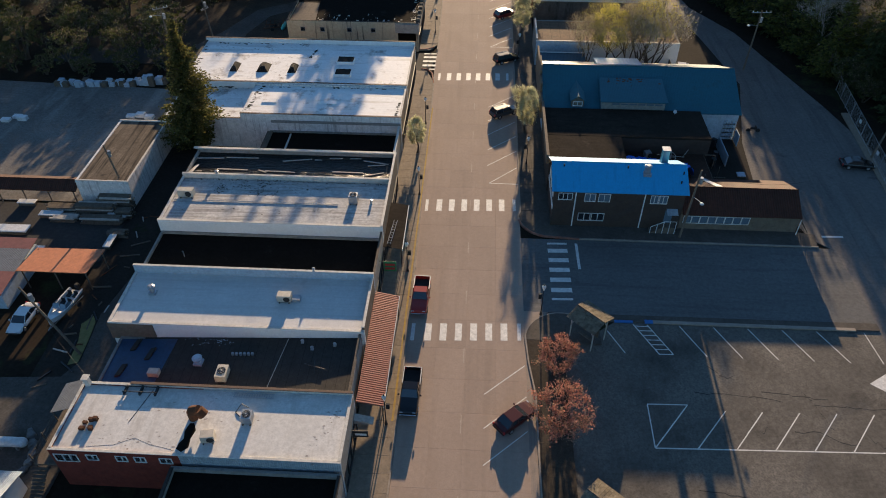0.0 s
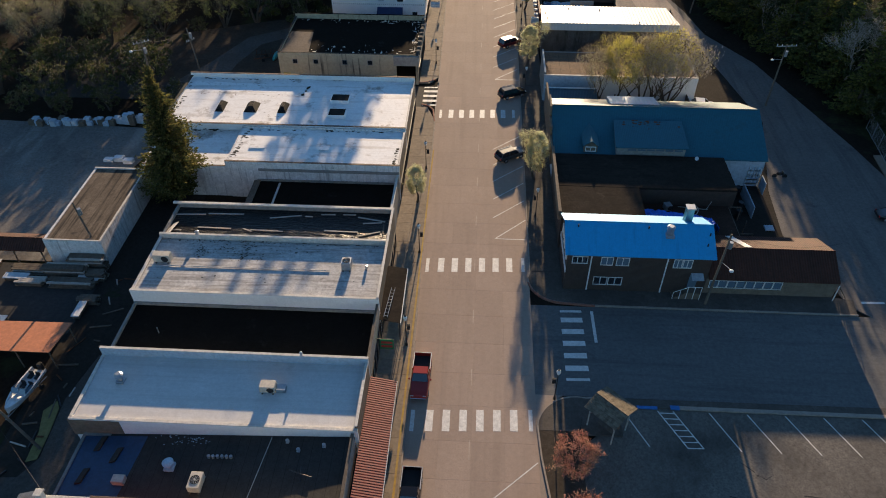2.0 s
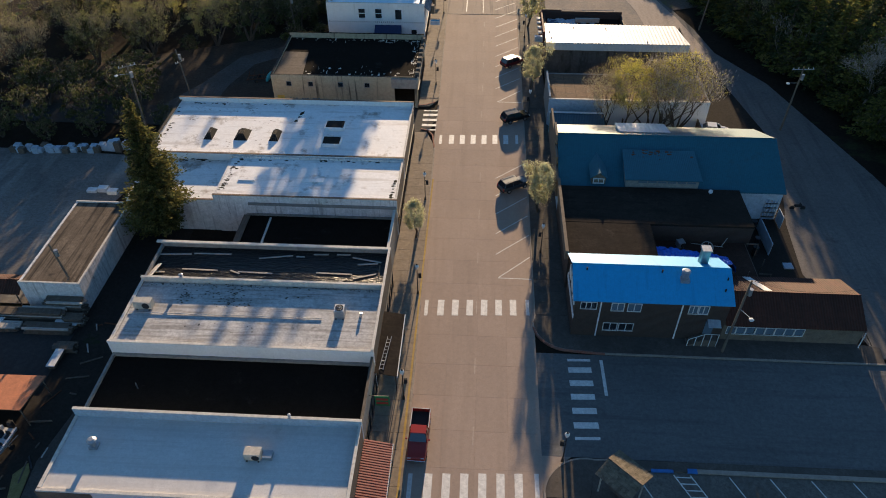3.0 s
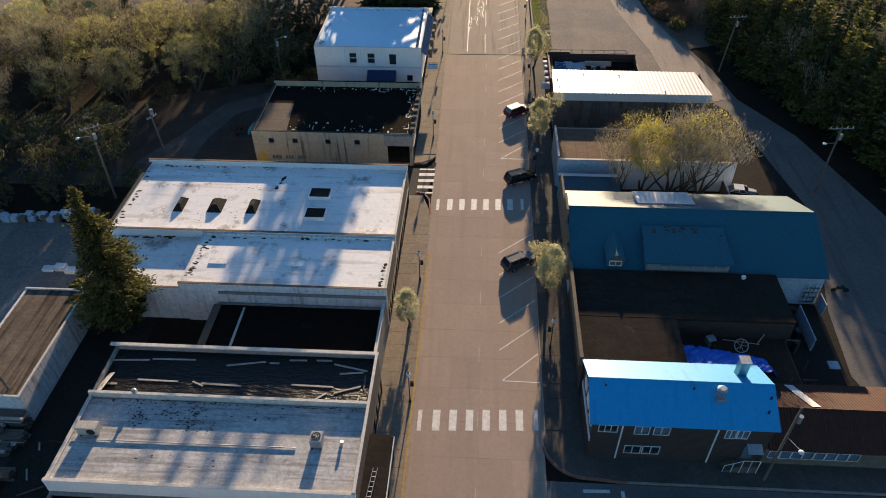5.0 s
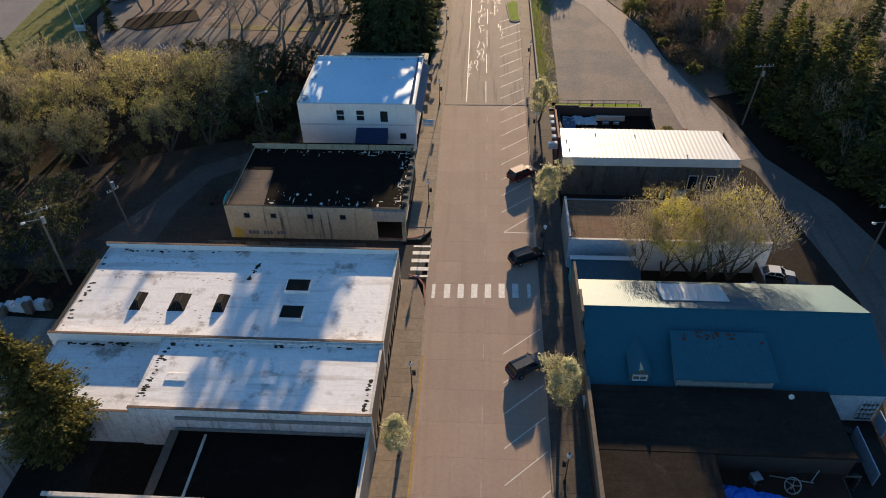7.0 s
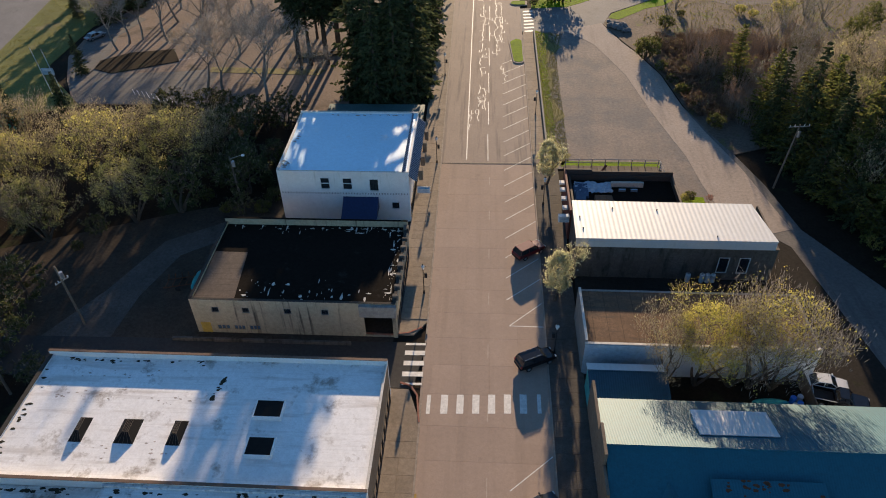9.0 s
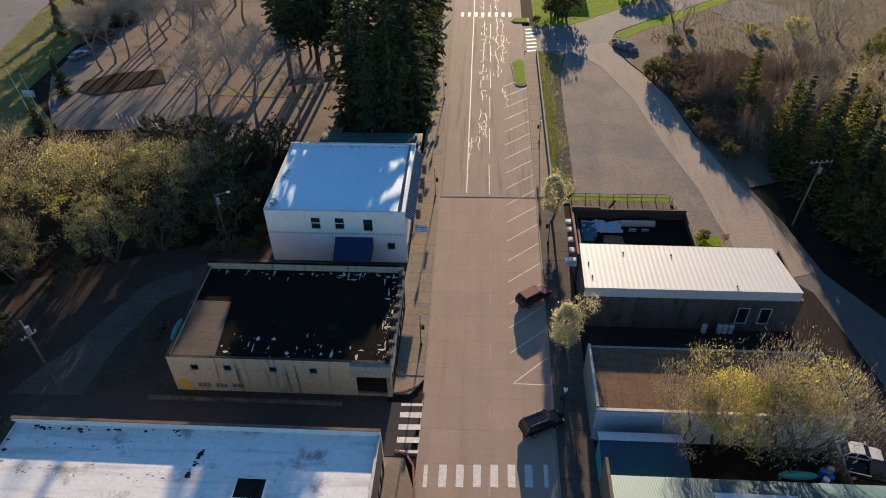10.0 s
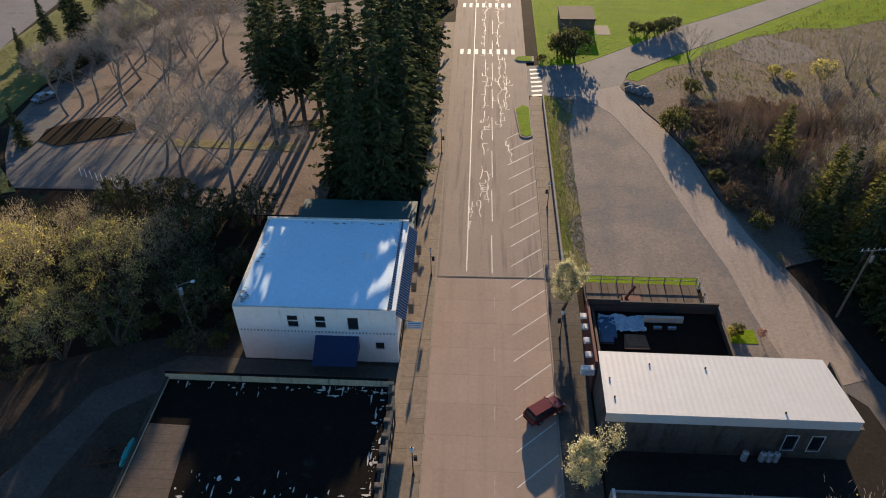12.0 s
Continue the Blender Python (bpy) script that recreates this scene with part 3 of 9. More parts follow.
surface("road", [(-108, 90), (-104, 120), (-112, 184), (-117, 330), (-140, 330), (-134, 90)], 0.02, "far_asphalt", "distant two-lane highway", "road")
surface("grass_lawn", [(-92, 104), (-80, 104), (-92, 130), (-106, 130)], 0.03, "bank", "strip of green lawn", "grass")
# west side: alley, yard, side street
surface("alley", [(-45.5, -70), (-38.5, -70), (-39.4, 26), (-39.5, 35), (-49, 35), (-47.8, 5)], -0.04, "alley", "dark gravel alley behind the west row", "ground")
surface("yard", [(-90, 20), (-54, 20), (-54, 36), (-50, 52), (-90, 54)], -0.02, "yard", "hard gravel yard in long shadows", "ground")
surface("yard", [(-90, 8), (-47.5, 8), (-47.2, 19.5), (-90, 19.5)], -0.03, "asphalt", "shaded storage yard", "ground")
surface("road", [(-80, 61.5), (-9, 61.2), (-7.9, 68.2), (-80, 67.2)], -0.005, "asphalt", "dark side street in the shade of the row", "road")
surface("bare_ground", [(-80, 67), (-12, 68), (-12, 96), (-36, 97), (-48, 93), (-60, 88), (-80, 80)], -0.03, "planter", "trodden bare soil round the tan building", "ground")
surface("gravel_road", [(-56, 67), (-47, 67), (-46.2, 75), (-43.6, 83.4), (-36.5, 88.6), (-12, 88.4), (-12, 91.5), (-38, 92.2), (-46.9, 86.4), (-51, 76)], -0.015, "lane", "curved dirt lane behind the tan building", "road")
surface("gravel_lane", [(-62, -70), (-40, -70), (-38.9, -22), (-38.6, -0.5), (-39.6, 5), (-42.4, 5), (-43.5, -1), (-43.1, -5), (-42.8, -8), (-44, -10.2), (-52, -10.7), (-62, -10.4)], -0.012, "lane", "worn grey gravel lane behind the west row", "road")
surface("grass_verge", [(-44.0, -8.6), (-43.0, -8.2), (-43.2, -5), (-43.6, -2.2), (-44.2, -1.3), (-45.1, -2.6), (-44.3, -5.2)], 0.01, "dry", "patch of rough grass along the lane", "grass")

# raised pavements with rounded corners
def kerbed(pts, name, label, w=0.18, top=0.15, material="kerb"):
    """A kerb that follows an open line of points."""
    bm = bmesh.new()
    for (x0, y0), (x1, y1) in zip(pts, pts[1:]):
        d = Vector((x1 - x0, y1 - y0, 0)).normalized() * w
        n = Vector((-d.y, d.x, 0))
        e = d * 0.04
        prism(bm, [(x0 - e.x, y0 - e.y), (x1 + e.x, y1 + e.y), (x1 + e.x + n.x, y1 + e.y + n.y), (x0 - e.x + n.x, y0 - e.y + n.y)], -0.1, top)
    return tagged(part(name, bm, material), label, "kerb", kind="structure")


def arc(cx, cy, r, a0, a1, n=9):
    return [(cx + r * math.cos(radians(a0 + (a1 - a0) * i / n)), cy + r * math.sin(radians(a0 + (a1 - a0) * i / n))) for i in range(n + 1)]


kerbed([(kerb_west(-90), -90), (kerb_west(0), 0), (kerb_west(59), 59)][::1], "kerb", "grey concrete kerb along the west pavement")
kerbed([(kerb_west(69), 69.5), (kerb_west(110), 110), (kerb_west(210), 210)], "kerb", "grey concrete kerb along the west pavement")
kerbed([(-7.42, -14), (-7.42, 48)], "kerb_marking", "worn yellow paint along the west kerb", 0.22, 0.156, "kerb_yellow")
kerbed([(KR, 108), (KR, 21.0)] + arc(10.2, 20.0, 4.2, 180, 262, 8) + [(13.6, 15.5), (44.9, 15.5)], "kerb", "grey concrete kerb round the east corner")
kerbed(arc(10.2, 20.0, 4.25, 192, 268, 8) + [(14, 15.44)], "kerb_marking", "worn red paint on the corner kerb", 0.2, 0.158, "kerb_red")
kerbed([(13.5, 2.15)] + arc(10.6, -2.3, 4.4, 78, 172, 9) + [(6.5, -5.5), (7.1, -10), (7.3, -70)], "kerb", "curved concrete kerb round the planted corner")
kerbed([(KR, 160.5), (KR, 108)], "kerb", "grey concrete kerb beside the angle parking")
kerbed([(16.8, 0.9), (18.9, 0.9)], "kerb_marking", "blue painted wheel stop", 0.3, 0.17, "line_blue")
kerbed([(20.6, 0.95), (44.2, 0.95)], "kerb", "pale concrete kerb along the parking lot", 0.42, 0.17)
kerbed([(20.3, 0.93), (21.2, 0.93)], "kerb_marking", "blue painted end of the lot kerb", 0.46, 0.18, "line_blue")
surface("pavement", [(KR - 0.0, -2.3), (10.6, -2.3), (10.6, -70), (7.3, -70), (7.1, -10), (6.5, -5.5)], 0.13, "planter", "planting strip of dark soil beside the parking lot", "planting", 0.3)
# corner and path concrete is coloured dark where shade falls
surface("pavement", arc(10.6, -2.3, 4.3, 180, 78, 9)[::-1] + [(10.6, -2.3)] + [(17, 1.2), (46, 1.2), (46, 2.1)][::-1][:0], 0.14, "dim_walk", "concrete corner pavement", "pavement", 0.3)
surface("pavement", [(10.6, -2.6), (14.9, -2.6), (14.9, 1.0), (47, 1.15), (47, 2.25), (11.5, 2.05)], 0.12, "dim_walk", "concrete path between lot and side street, darkened in colour for shade", "pavement", 0.3)
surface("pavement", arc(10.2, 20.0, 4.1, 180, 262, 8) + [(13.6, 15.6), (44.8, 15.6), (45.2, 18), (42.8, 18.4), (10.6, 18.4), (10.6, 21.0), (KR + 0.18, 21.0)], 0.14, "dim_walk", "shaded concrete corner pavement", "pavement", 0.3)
kerbed([(kerb_west(59), 56.5)] + [(-8.3, 60.2), (-9.2, 61.6), (-10.4, 62.0)], "kerb_marking", "worn red kerb at the side street corner", 0.2, 0.16, "kerb_red")
kerbed([(-16, 69.4), (-12.5, 69.2), (-10.2, 69.6), (-8.6, 70.6)][::1], "kerb_marking", "worn red kerb at the lane corner", 0.2, 0.16, "kerb_red")
surface("road", [(KR, -70), (7.45, -70), (7.25, -10), (6.65, -5.5), (6.5, -2), (7.6, 0.9), (9.2, 2.2), (KR, 2.2)], -0.008, "road_far", "concrete gutter at the planted corner", "road")
# planted islands
for pts in (arc(5.15, 147.2, 1.2, 200, 350, 6) + [(6.25, 150), (6.25, 157)] + arc(4.9, 157.2, 1.35, 10, 100, 4) + arc(4.9, 156.4, 1.6, 110, 175, 4), arc(5.2, 179.6, 1.3, 80, 280, 8) + [(8, 178.3), (8, 180.9)]):
    surface("planting_island", pts, 0.15, "kerb", "kerb of a planted road island", "island", 0.3)
    cx = sum(p[0] for p in pts) / len(pts); cy = sum(p[1] for p in pts) / len(pts)
    surface("planting_island", [(cx + (x - cx) * 0.84, cy + (y - cy) * 0.93) for x, y in pts], 0.19, "grass", "mown grass on a road island", "island", 0.3)

# low concrete wall between the pavement and the gravel lot
bm = bmesh.new()
wall_run(bm, (8.75, 109, 0), 'y', 53, -0.2, 0.95, 0.28)
tagged(part("retaining_wall", bm, "wall_grey"), "low dark concrete retaining wall", "wall", kind="structure")


# ---- painted lines: thin coats on the road ----
def stripe(name, a, b, w, material="line", label="", z=0.006):
    a, b = Vector((*a, 0)), Vector((*b, 0))
    d = (b - a).normalized()
    n = Vector((-d.y, d.x, 0)) * w / 2
    bm = bmesh.new()
    prism(bm, [(p.x, p.y) for p in (a - n, b - n, b + n, a + n)], z - 0.004, z)
    ob = part(name, bm, material)
    return tagged(ob, label, "road marking", kind="structure")


for y0, xs, tilt in ((-1.45, -6.5, 0.05), (22.1, -6.6, 0.05), (59.35, -7.05, 0.045)):
    for i in range(8):
        x = xs + 1.74 * i
        w = 0.42 if i in (0, 7) else 0.78
        y = y0 + (x + 0.5) * tilt
        stripe("crosswalk_bar", (x, y - 1.3), (x, y + 1.3), w, "line", "white painted crosswalk bar across the main street")
for i, y in enumerate((14.5, 13.1, 11.3, 9.5, 7.7, 5.9, 4.35)):
    stripe("crosswalk_bar", (9.75, y), (12.3, y + 0.1), 0.35 if i in (0, 6) else 0.75, "line", "white painted crosswalk bar across the side street")
for i, y in enumerate((67.9, 66.5, 64.9, 63.25, 61.8)):
    stripe("crosswalk_bar", (-10.4, y), (-8.0, y + 0.05), 0.35 if i in (0, 4) else 0.7, "line", "white painted crosswalk bar across the shaded side street")
for i in range(8):
    stripe("crosswalk_bar", (-7.6 + 1.6 * i, 182.0), (-7.6 + 1.6 * i, 184.6), 0.7, "line", "white painted crosswalk bar far along the street")
    stripe("crosswalk_bar", (-7.9 + 1.6 * i, 210.3), (-7.9 + 1.6 * i, 213), 0.7, "line", "white painted crosswalk bar far along the street")
for i in range(7):
    stripe("crosswalk_bar", (6.9, 162.6 + 1.95 * i), (9.1, 163.0 + 1.95 * i), 0.75, "line", "white painted crosswalk bar at the back road mouth", 0.014)
stripe("stop_line", (13.55, 9.8), (13.5, 14.7), 0.35, "line", "white stop line on the side street")
stripe("stop_line", (46.1, 17.8), (48.9, 17.9), 0.35, "line", "white stop line on the back road")
stripe("edge_line", (-4.4, 109.3), (-4.75, 160), 0.16, "line", "white edge line of the far road")
stripe("edge_line", (-4.75, 160), (-5.3, 260), 0.16, "line", "white edge line of the far road")
for y in list(range(-24, 108, 9)):
    stripe("centre_dash", (-0.55, y), (-0.55, y + 2.2), 0.10, "line_faint", "faint worn centre dash")
for y in range(109, 205, 12):
    stripe("lane_line", (-0.85, y), (-0.95, y + 8.5), 0.12, "line", "worn white lane line")
for y in (-18.5, -14.3, -10.1, 31.8, 36.0, 40.3, 44.5, 48.8, 76.0, 80.2, 84.4, 88.65, 93.0, 97.4, 101.8, 106.2, 110.6, 115, 119.4, 123.8, 128.2, 132.6, 137, 141.4, 145.8):
    stripe("parking_line", (1.75, y), (KR - 0.1, y + 4.1), 0.11, "line", "thin white angle parking line")
for y in (27.4, 71.4):
    stripe("parking_line", (2.05, y), (KR - 0.1, y - 0.05), 0.12, "line", "white end line of the angle parking")
    stripe("parking_line", (2.05, y), (KR - 0.1, y + 4.1), 0.12, "line", "thin white angle parking line")
stripe("parking_line", (45.1, 0.75), (45.5, -3.7), 0.11, "line", "white end line of the parking bays")
for i in range(6):
    x = 24.2 + 3.88 * i
    if i < 5:
        stripe("parking_line", (x, 0.75), (x + 2.2, -3.7), 0.11, "line", "white slanted line of a parking bay")
    x = 22.9 + 3.78 * i
    stripe("parking_line", (x, -15.5 + 0.03 * i * 3), (x + 3.75, -10.9 + 0.03 * i * 3), 0.11, "line", "white slanted line of a parking bay")
stripe("parking_line", (18.7, -15.65), (46, -14.9), 0.13, "line", "long white line of the parking lot")
stripe("parking_line", (18.7, -15.65), (18.75, -10.4), 0.12, "line", "white outline of a no-parking triangle")
stripe("parking_line", (18.75, -10.4), (22.9, -10.3), 0.12, "line", "white outline of a no-parking triangle")
stripe("parking_line", (18.7, -15.65), (22.9, -10.3), 0.12, "line", "white outline of a no-parking triangle")
stripe("parking_line", (15.8, -0.4), (17.4, -3.6), 0.11, "line", "white slanted line of a parking bay")
stripe("parking_line", (18.9, 0.75), (21.2, -3.65), 0.12, "line", "white edge of the hatched access bay")
stripe("parking_line", (20.5, 0.75), (22.75, -3.6), 0.12, "line", "white edge of the hatched access bay")
for i in range(7):
    f = i / 6
    stripe("parking_line", (18.95 + 2.2 * f, 0.5 - 4.1 * f), (20.55 + 2.15 * f, 0.5 - 4.05 * f), 0.11, "line", "white hatch of the access bay")
bm = bmesh.new()
prism(bm, [(42.9, -6.5), (45.4, -4.9), (44.9, -6.1), (47.6, -6.2), (47.6, -7.1), (44.9, -7.1), (45.2, -8.3)][::-1], 0.002, 0.006)
tagged(part("painted_arrow", bm, "line"), "large white painted arrow on the lot", "road marking", kind="structure")
# pale sealer along the cracks of the far road
rng = random.Random(5)
bm = bmesh.new()


def seal_run(x, y, x2, y2):
    d = Vector((x2 - x, y2 - y, 0)).normalized()
    k = Vector((-d.y, d.x, 0)) * rng.uniform(0.04, 0.085)
    prism(bm, [(x - k.x, y - k.y), (x2 - k.x, y2 - k.y), (x2 + k.x, y2 + k.y), (x + k.x, y + k.y)], 0.003, 0.0075 + 0.001 * rng.random())


def crack(x, y, end, reach):
    """A run of sealer that creeps along the street from y to end, with gaps, side steps and short rungs."""
    x0 = x
    while y < end:
        step = rng.uniform(0.35, 1.5)
        nx = x0 + (x - x0) * 0.6 + rng.gauss(0, 0.16)
        if rng.random() < 0.86:
            seal_run(x, y, nx, y + step)
        if rng.random() < 0.4:
            w, h = rng.choice((-1, 1)) * rng.uniform(0.25, reach), rng.gauss(0, 0.12)
            seal_run(nx, y + step, nx + w, y + step + h)
            if rng.random() < 0.45:
                seal_run(nx + w, y + step + h, nx + w + rng.gauss(0, 0.1), y + step + h + rng.uniform(0.4, 1.6))
        x, y = nx, y + step


for x0, y0, y1, reach in ((-2.6, 121, 136, 1.2), (-2.3, 140, 182, 1.1), (-2.7, 186, 232, 0.9), (0.5, 150, 182, 1.2), (1.6, 156, 180, 0.9), (-1.5, 126, 134, 1.0), (0.4, 186, 222, 0.9), (2.4, 138, 144, 0.8), (-4.2, 119, 126, 0.6), (1.9, 165, 170, 1.3)):
    crack(x0, y0, y1, reach)
tagged(part("crack_sealer", bm, "seal"), "pale sealed cracks on the far road", "crack sealer", kind="stuff")
# dark seam where the concrete street meets the older road
stripe("road_seam", (kerb_west(108) + 0.1, 108.1), (KR - 0.1, 108.3), 0.16, "black", "dark seam across the street", 0.009)

# open cracks in the parking lot
rng = random.Random(15)
for n_, (x, y, sx, sy) in enumerate(((24, -8.6, 1.4, 0.25), (31, -8.2, 1.3, 0.3), (36, -9.6, 1.3, 0.3), (29, -11, 0.3, 1.0), (35, -7, 0.35, 1.2), (33, -13, 1.0, 0.5), (40, -12, 0.4, 1.2), (26, -5, 0.5, 0.8), (22, -20, 1.2, 0.4))):
    bm = bmesh.new()
    for _ in range(9):
        x2, y2 = x + rng.uniform(0.2, 1) * sx, y + rng.uniform(-1, 0.6) * sy
        w = rng.uniform(0.02, 0.06)
        prism(bm, [(x, y - w), (x2, y2 - w), (x2, y2 + w), (x, y + w)], 0.001, 0.005)
        x, y = x2, y2
    tagged(part("pavement_crack", bm, "black"), "dark open crack in the lot's asphalt", "crack", kind="structure")


# ---- buildings ----
def shell(b, x0, x1, y0, y1, top, wall_mat, holes_s=(), holes_e=(), south=None, east=None, thick=0.28, bottom=-0.3, tops=None):
    """Four outer walls; tops gives another height to a side (s, n, w, e). South and east may have their own material."""
    tops = tops or {}
    bm = bmesh.new()
    wall_run(bm, (x0, y0), 'x', x1 - x0, bottom, tops.get('s', top), thick, [(a - x0, c - x0, lo, hi) for a, c, lo, hi in holes_s])
    if south:
        part("wall", bm, south, b); bm = bmesh.new()
    wall_run(bm, (x0, y1 - thick), 'x', x1 - x0, bottom, tops.get('n', top), thick)
    wall_run(bm, (x0, y0 + thick), 'y', y1 - y0 - 2 * thick, bottom, tops.get('w', top), thick)
    if east:
        part("wall", bm, wall_mat, b); bm = bmesh.new()
    wall_run(bm, (x1 - thick, y0 + thick), 'y', y1 - y0 - 2 * thick, bottom, tops.get('e', top), thick, [(a - y0 - thick, c - y0 - thick, lo, hi) for a, c, lo, hi in holes_e])
    part("wall", bm, east or wall_mat, b)


def flat_roof(b, x0, x1, y0, y1, z, material, inset=0.27, z_of=None, thick=0.3, label=""):
    bm = bmesh.new()
    f = z_of or (lambda x, y: z)
    prism(bm, [(x0 + inset, y0 + inset), (x1 - inset, y0 + inset), (x1 - inset, y1 - inset), (x0 + inset, y1 - inset)], lambda x, y: f(x, y) - thick, f)
    return part("roof", bm, material, b, label)


def coping(b, x0, y0, x1, y1, z, material="coping", w=0.36, h=0.08, name="coping"):
    bm = bmesh.new()
    if abs(x1 - x0) > abs(y1 - y0):
        box(bm, x0 - 0.03, y0 - w / 2, z, x1 + 0.03, y0 + w / 2, z + h, 0.02)
    else:
        box(bm, x0 - w / 2, y0 + w / 2 + 0.004, z, x0 + w / 2, y1 - w / 2 - 0.004, z + h, 0.02)
    return part(name, bm, material, b)


def ring(b, x0, x1, y0, y1, z, material="coping", sides="snwe", w=0.36, h=0.08):
    k = 0.14
    if 's' in sides: coping(b, x0, y0 + k, x1, y0 + k, z, material, w, h)
    if 'n' in sides: coping(b, x0, y1 - k, x1, y1 - k, z, material, w, h)
    if 'w' in sides: coping(b, x0 + k, y0, x0 + k, y1, z, material, w, h)
    if 'e' in sides: coping(b, x1 - k, y0, x1 - k, y1, z, material, w, h)


def shopfront(b, x, y0, y1, z1=2.7, door_at=0.5):
    """Plain glazed front towards the street on the +x side: dark frame, panes and a door."""
    bm = bmesh.new()
    n = max(2, round((y1 - y0) / 1.6))
    for i in range(n + 1):
        y = y0 + (y1 - y0) * i / n
        box(bm, x - 0.02, y - 0.05, 0.15, x + 0.1, y + 0.05, z1)
    box(bm, x - 0.02, y0, z1 - 0.1, x + 0.1, y1, z1 + 0.05)
    box(bm, x - 0.02, y0, 0.12, x + 0.08, y1, 0.55)
    f = part("shop_window", bm, "dark_metal", b)
    bm = bmesh.new()
    box(bm, x - 0.01, y0, 0.5, x + 0.02, y1, z1)
    part("pane", bm, "glass", f)


WEST, GR = -11.2, "buildings of the west row"

# low dark building at the near end
b = thing("shop_building", (-19, -30, 0), "low flat-roofed building with a black tar roof", "building", GR)
shell(b, -26.2, -10.9, -42, -22.8, 4.6, "wall_grey")
flat_roof(b, -26.2, -10.9, -42, -22.8, 4.1, "roof_black")
ring(b, -26.2, -10.9, -42, -22.8, 4.6, "roof_dark", "we")

# brick building with a white coated roof
b = thing("brick_building", (-24, -18.8, 0), "two-storey red brick building with a stained white roof", "building", GR)
shell(b, -37.3, -25.4, -22.5, -14.9, 5.75, "brick", holes_s=[(-36.9, -34.9, 4.1, 5.1), (-33.9, -33.0, 4.5, 5.2), (-31.2, -30.3, 4.5, 5.2), (-29.5, -28.6, 4.5, 5.2), (-27.2, -26.2, 4.5, 5.2)], tops={"e": 5.4})
for wx0, wx1, wz0, bars in ((-36.9, -34.9, 4.1, 2), (-33.9, -33.0, 4.5, 1), (-31.2, -30.3, 4.5, 1), (-29.5, -28.6, 4.5, 1), (-27.2, -26.2, 4.5, 1)):
    window(b, wx0, wx1, -22.5, wz0, 5.1 if bars == 2 else 5.2, bars=bars)
shell(b, -25.4, -10.9, -22.5, -14.9, 5.75, "siding_blue", east="wall_grey", tops={"w": 5.4})
flat_roof(b, -37.3, -10.9, -22.5, -14.9, 5.62, "roof_stained", label="white coated roof with rusty stains")
bm = bmesh.new()
box(bm, -32.5, -15.17, 5.7, -10.92, -14.91, 5.98)
part("parapet", bm, "coping", b)
ring(b, -32.5, -10.9, -22.5, -14.9, 5.98, "coping_rust", "n", 0.3, 0.1)
ring(b, -37.3, -32.5, -22.5, -14.9, 5.75, "coping", "n", 0.3, 0.08)
ring(b, -37.3, -10.9, -22.5, -14.9, 5.75, "coping", "wse", 0.3, 0.06)
shopfront(b, -10.9, -22, -15.4)
# covered stairs on its alley side
bm = bmesh.new()
slab(bm, [(-40.2, -17.4, 3.9), (-37.4, -17.4, 5.0), (-37.4, -13.9, 5.0), (-40.2, -13.9, 3.9)], 0.06)
part("porch_roof", bm, "metal_grey", b, "grey corrugated porch roof")
bm = bmesh.new()
for y in (-22.0, -19.7, -17.4, -14.0):
    tube(bm, (-39.9, y, -0.1), (-39.9, y, 4.0), 0.06)
for z in (2.7, 3.2, 3.7):
    tube(bm, (-39.9, -22, z), (-39.9, -17.4, z), 0.03, n=6)
box(bm, -39.95, -22.1, 2.45, -37.4, -14, 2.6)
for i in range(12):
    box(bm, -39.9, -22.2 - 0.28 * (i + 1), 2.3 - 0.19 * (i + 1), -38.7, -22.2 - 0.28 * i, 2.36 - 0.19 * (i + 1))
part("stairs", bm, "wood", b, "dark timber stairs and landing")

# dark patched roof
b = thing("shop_building", (-24, -11, 0), "single-storey shop with a patched dark roof and a blue tarpaulin", "building", GR)
shell(b, -37.4, WEST, -14.9, -7.2, 3.6, "wall_grey", tops={'e': 5.6})
zr = lambda x, y: 3.45 + (x + 37.4) * 0.055
flat_roof(b, -37.4, WEST, -14.9, -7.2, 4.4, "roof_dark", inset=0.02, z_of=zr)
bm = bmesh.new()
prism(bm, [(-37.2, -14.6), (-31.6, -14.6), (-31.0, -7.5), (-37.2, -7.5)], lambda x, y: zr(x, y) + 0.004, lambda x, y: zr(x, y) + 0.03)
part("tarpaulin_sheet", bm, "tarp_dark", b, "dark blue tarpaulin sheet over the west end")
for x, y in ((-35.6, -9.2), (-33.6, -10.4), (-35.9, -12.6)):
    bm = bmesh.new()
    prism(bm, [(x, y), (x + 0.5, y + 0.1), (x + 0.75, y + 1.6), (x + 0.25, y + 1.5)], lambda x, y: zr(x, y) + 0.02, lambda x, y: zr(x, y) + 0.22)
    part("skylight_curb", bm, "roof_dark", b)
shopfront(b, WEST, -14.5, -7.6)
coping(b, WEST - 0.15, -14.9, WEST - 0.15, -7.2, 5.6, "wood", 0.28)

# long pale roof
b = thing("shop_building", (-24, -3.2, 0), "single-storey shop with a smooth pale roof and parapets", "building", GR)
# east wall coloured brown to stand for its shaded side
shell(b, -38.2, -10.9, -7.2, 0.8, 5.75, "wall_blue", south="wall_white", east="timber_shade_wall", tops={'n': 6.75, 'e': 6.3})
flat_roof(b, -38.2, -10.9, -7.2, 0.8, 5.65, "roof_pale", z_of=lambda x, y: 5.6 + 0.012 * (y + 7.2))
ring(b, -38.2, -10.9, -7.2, 0.8, 5.75, "coping", "ws", 0.34, 0.07)
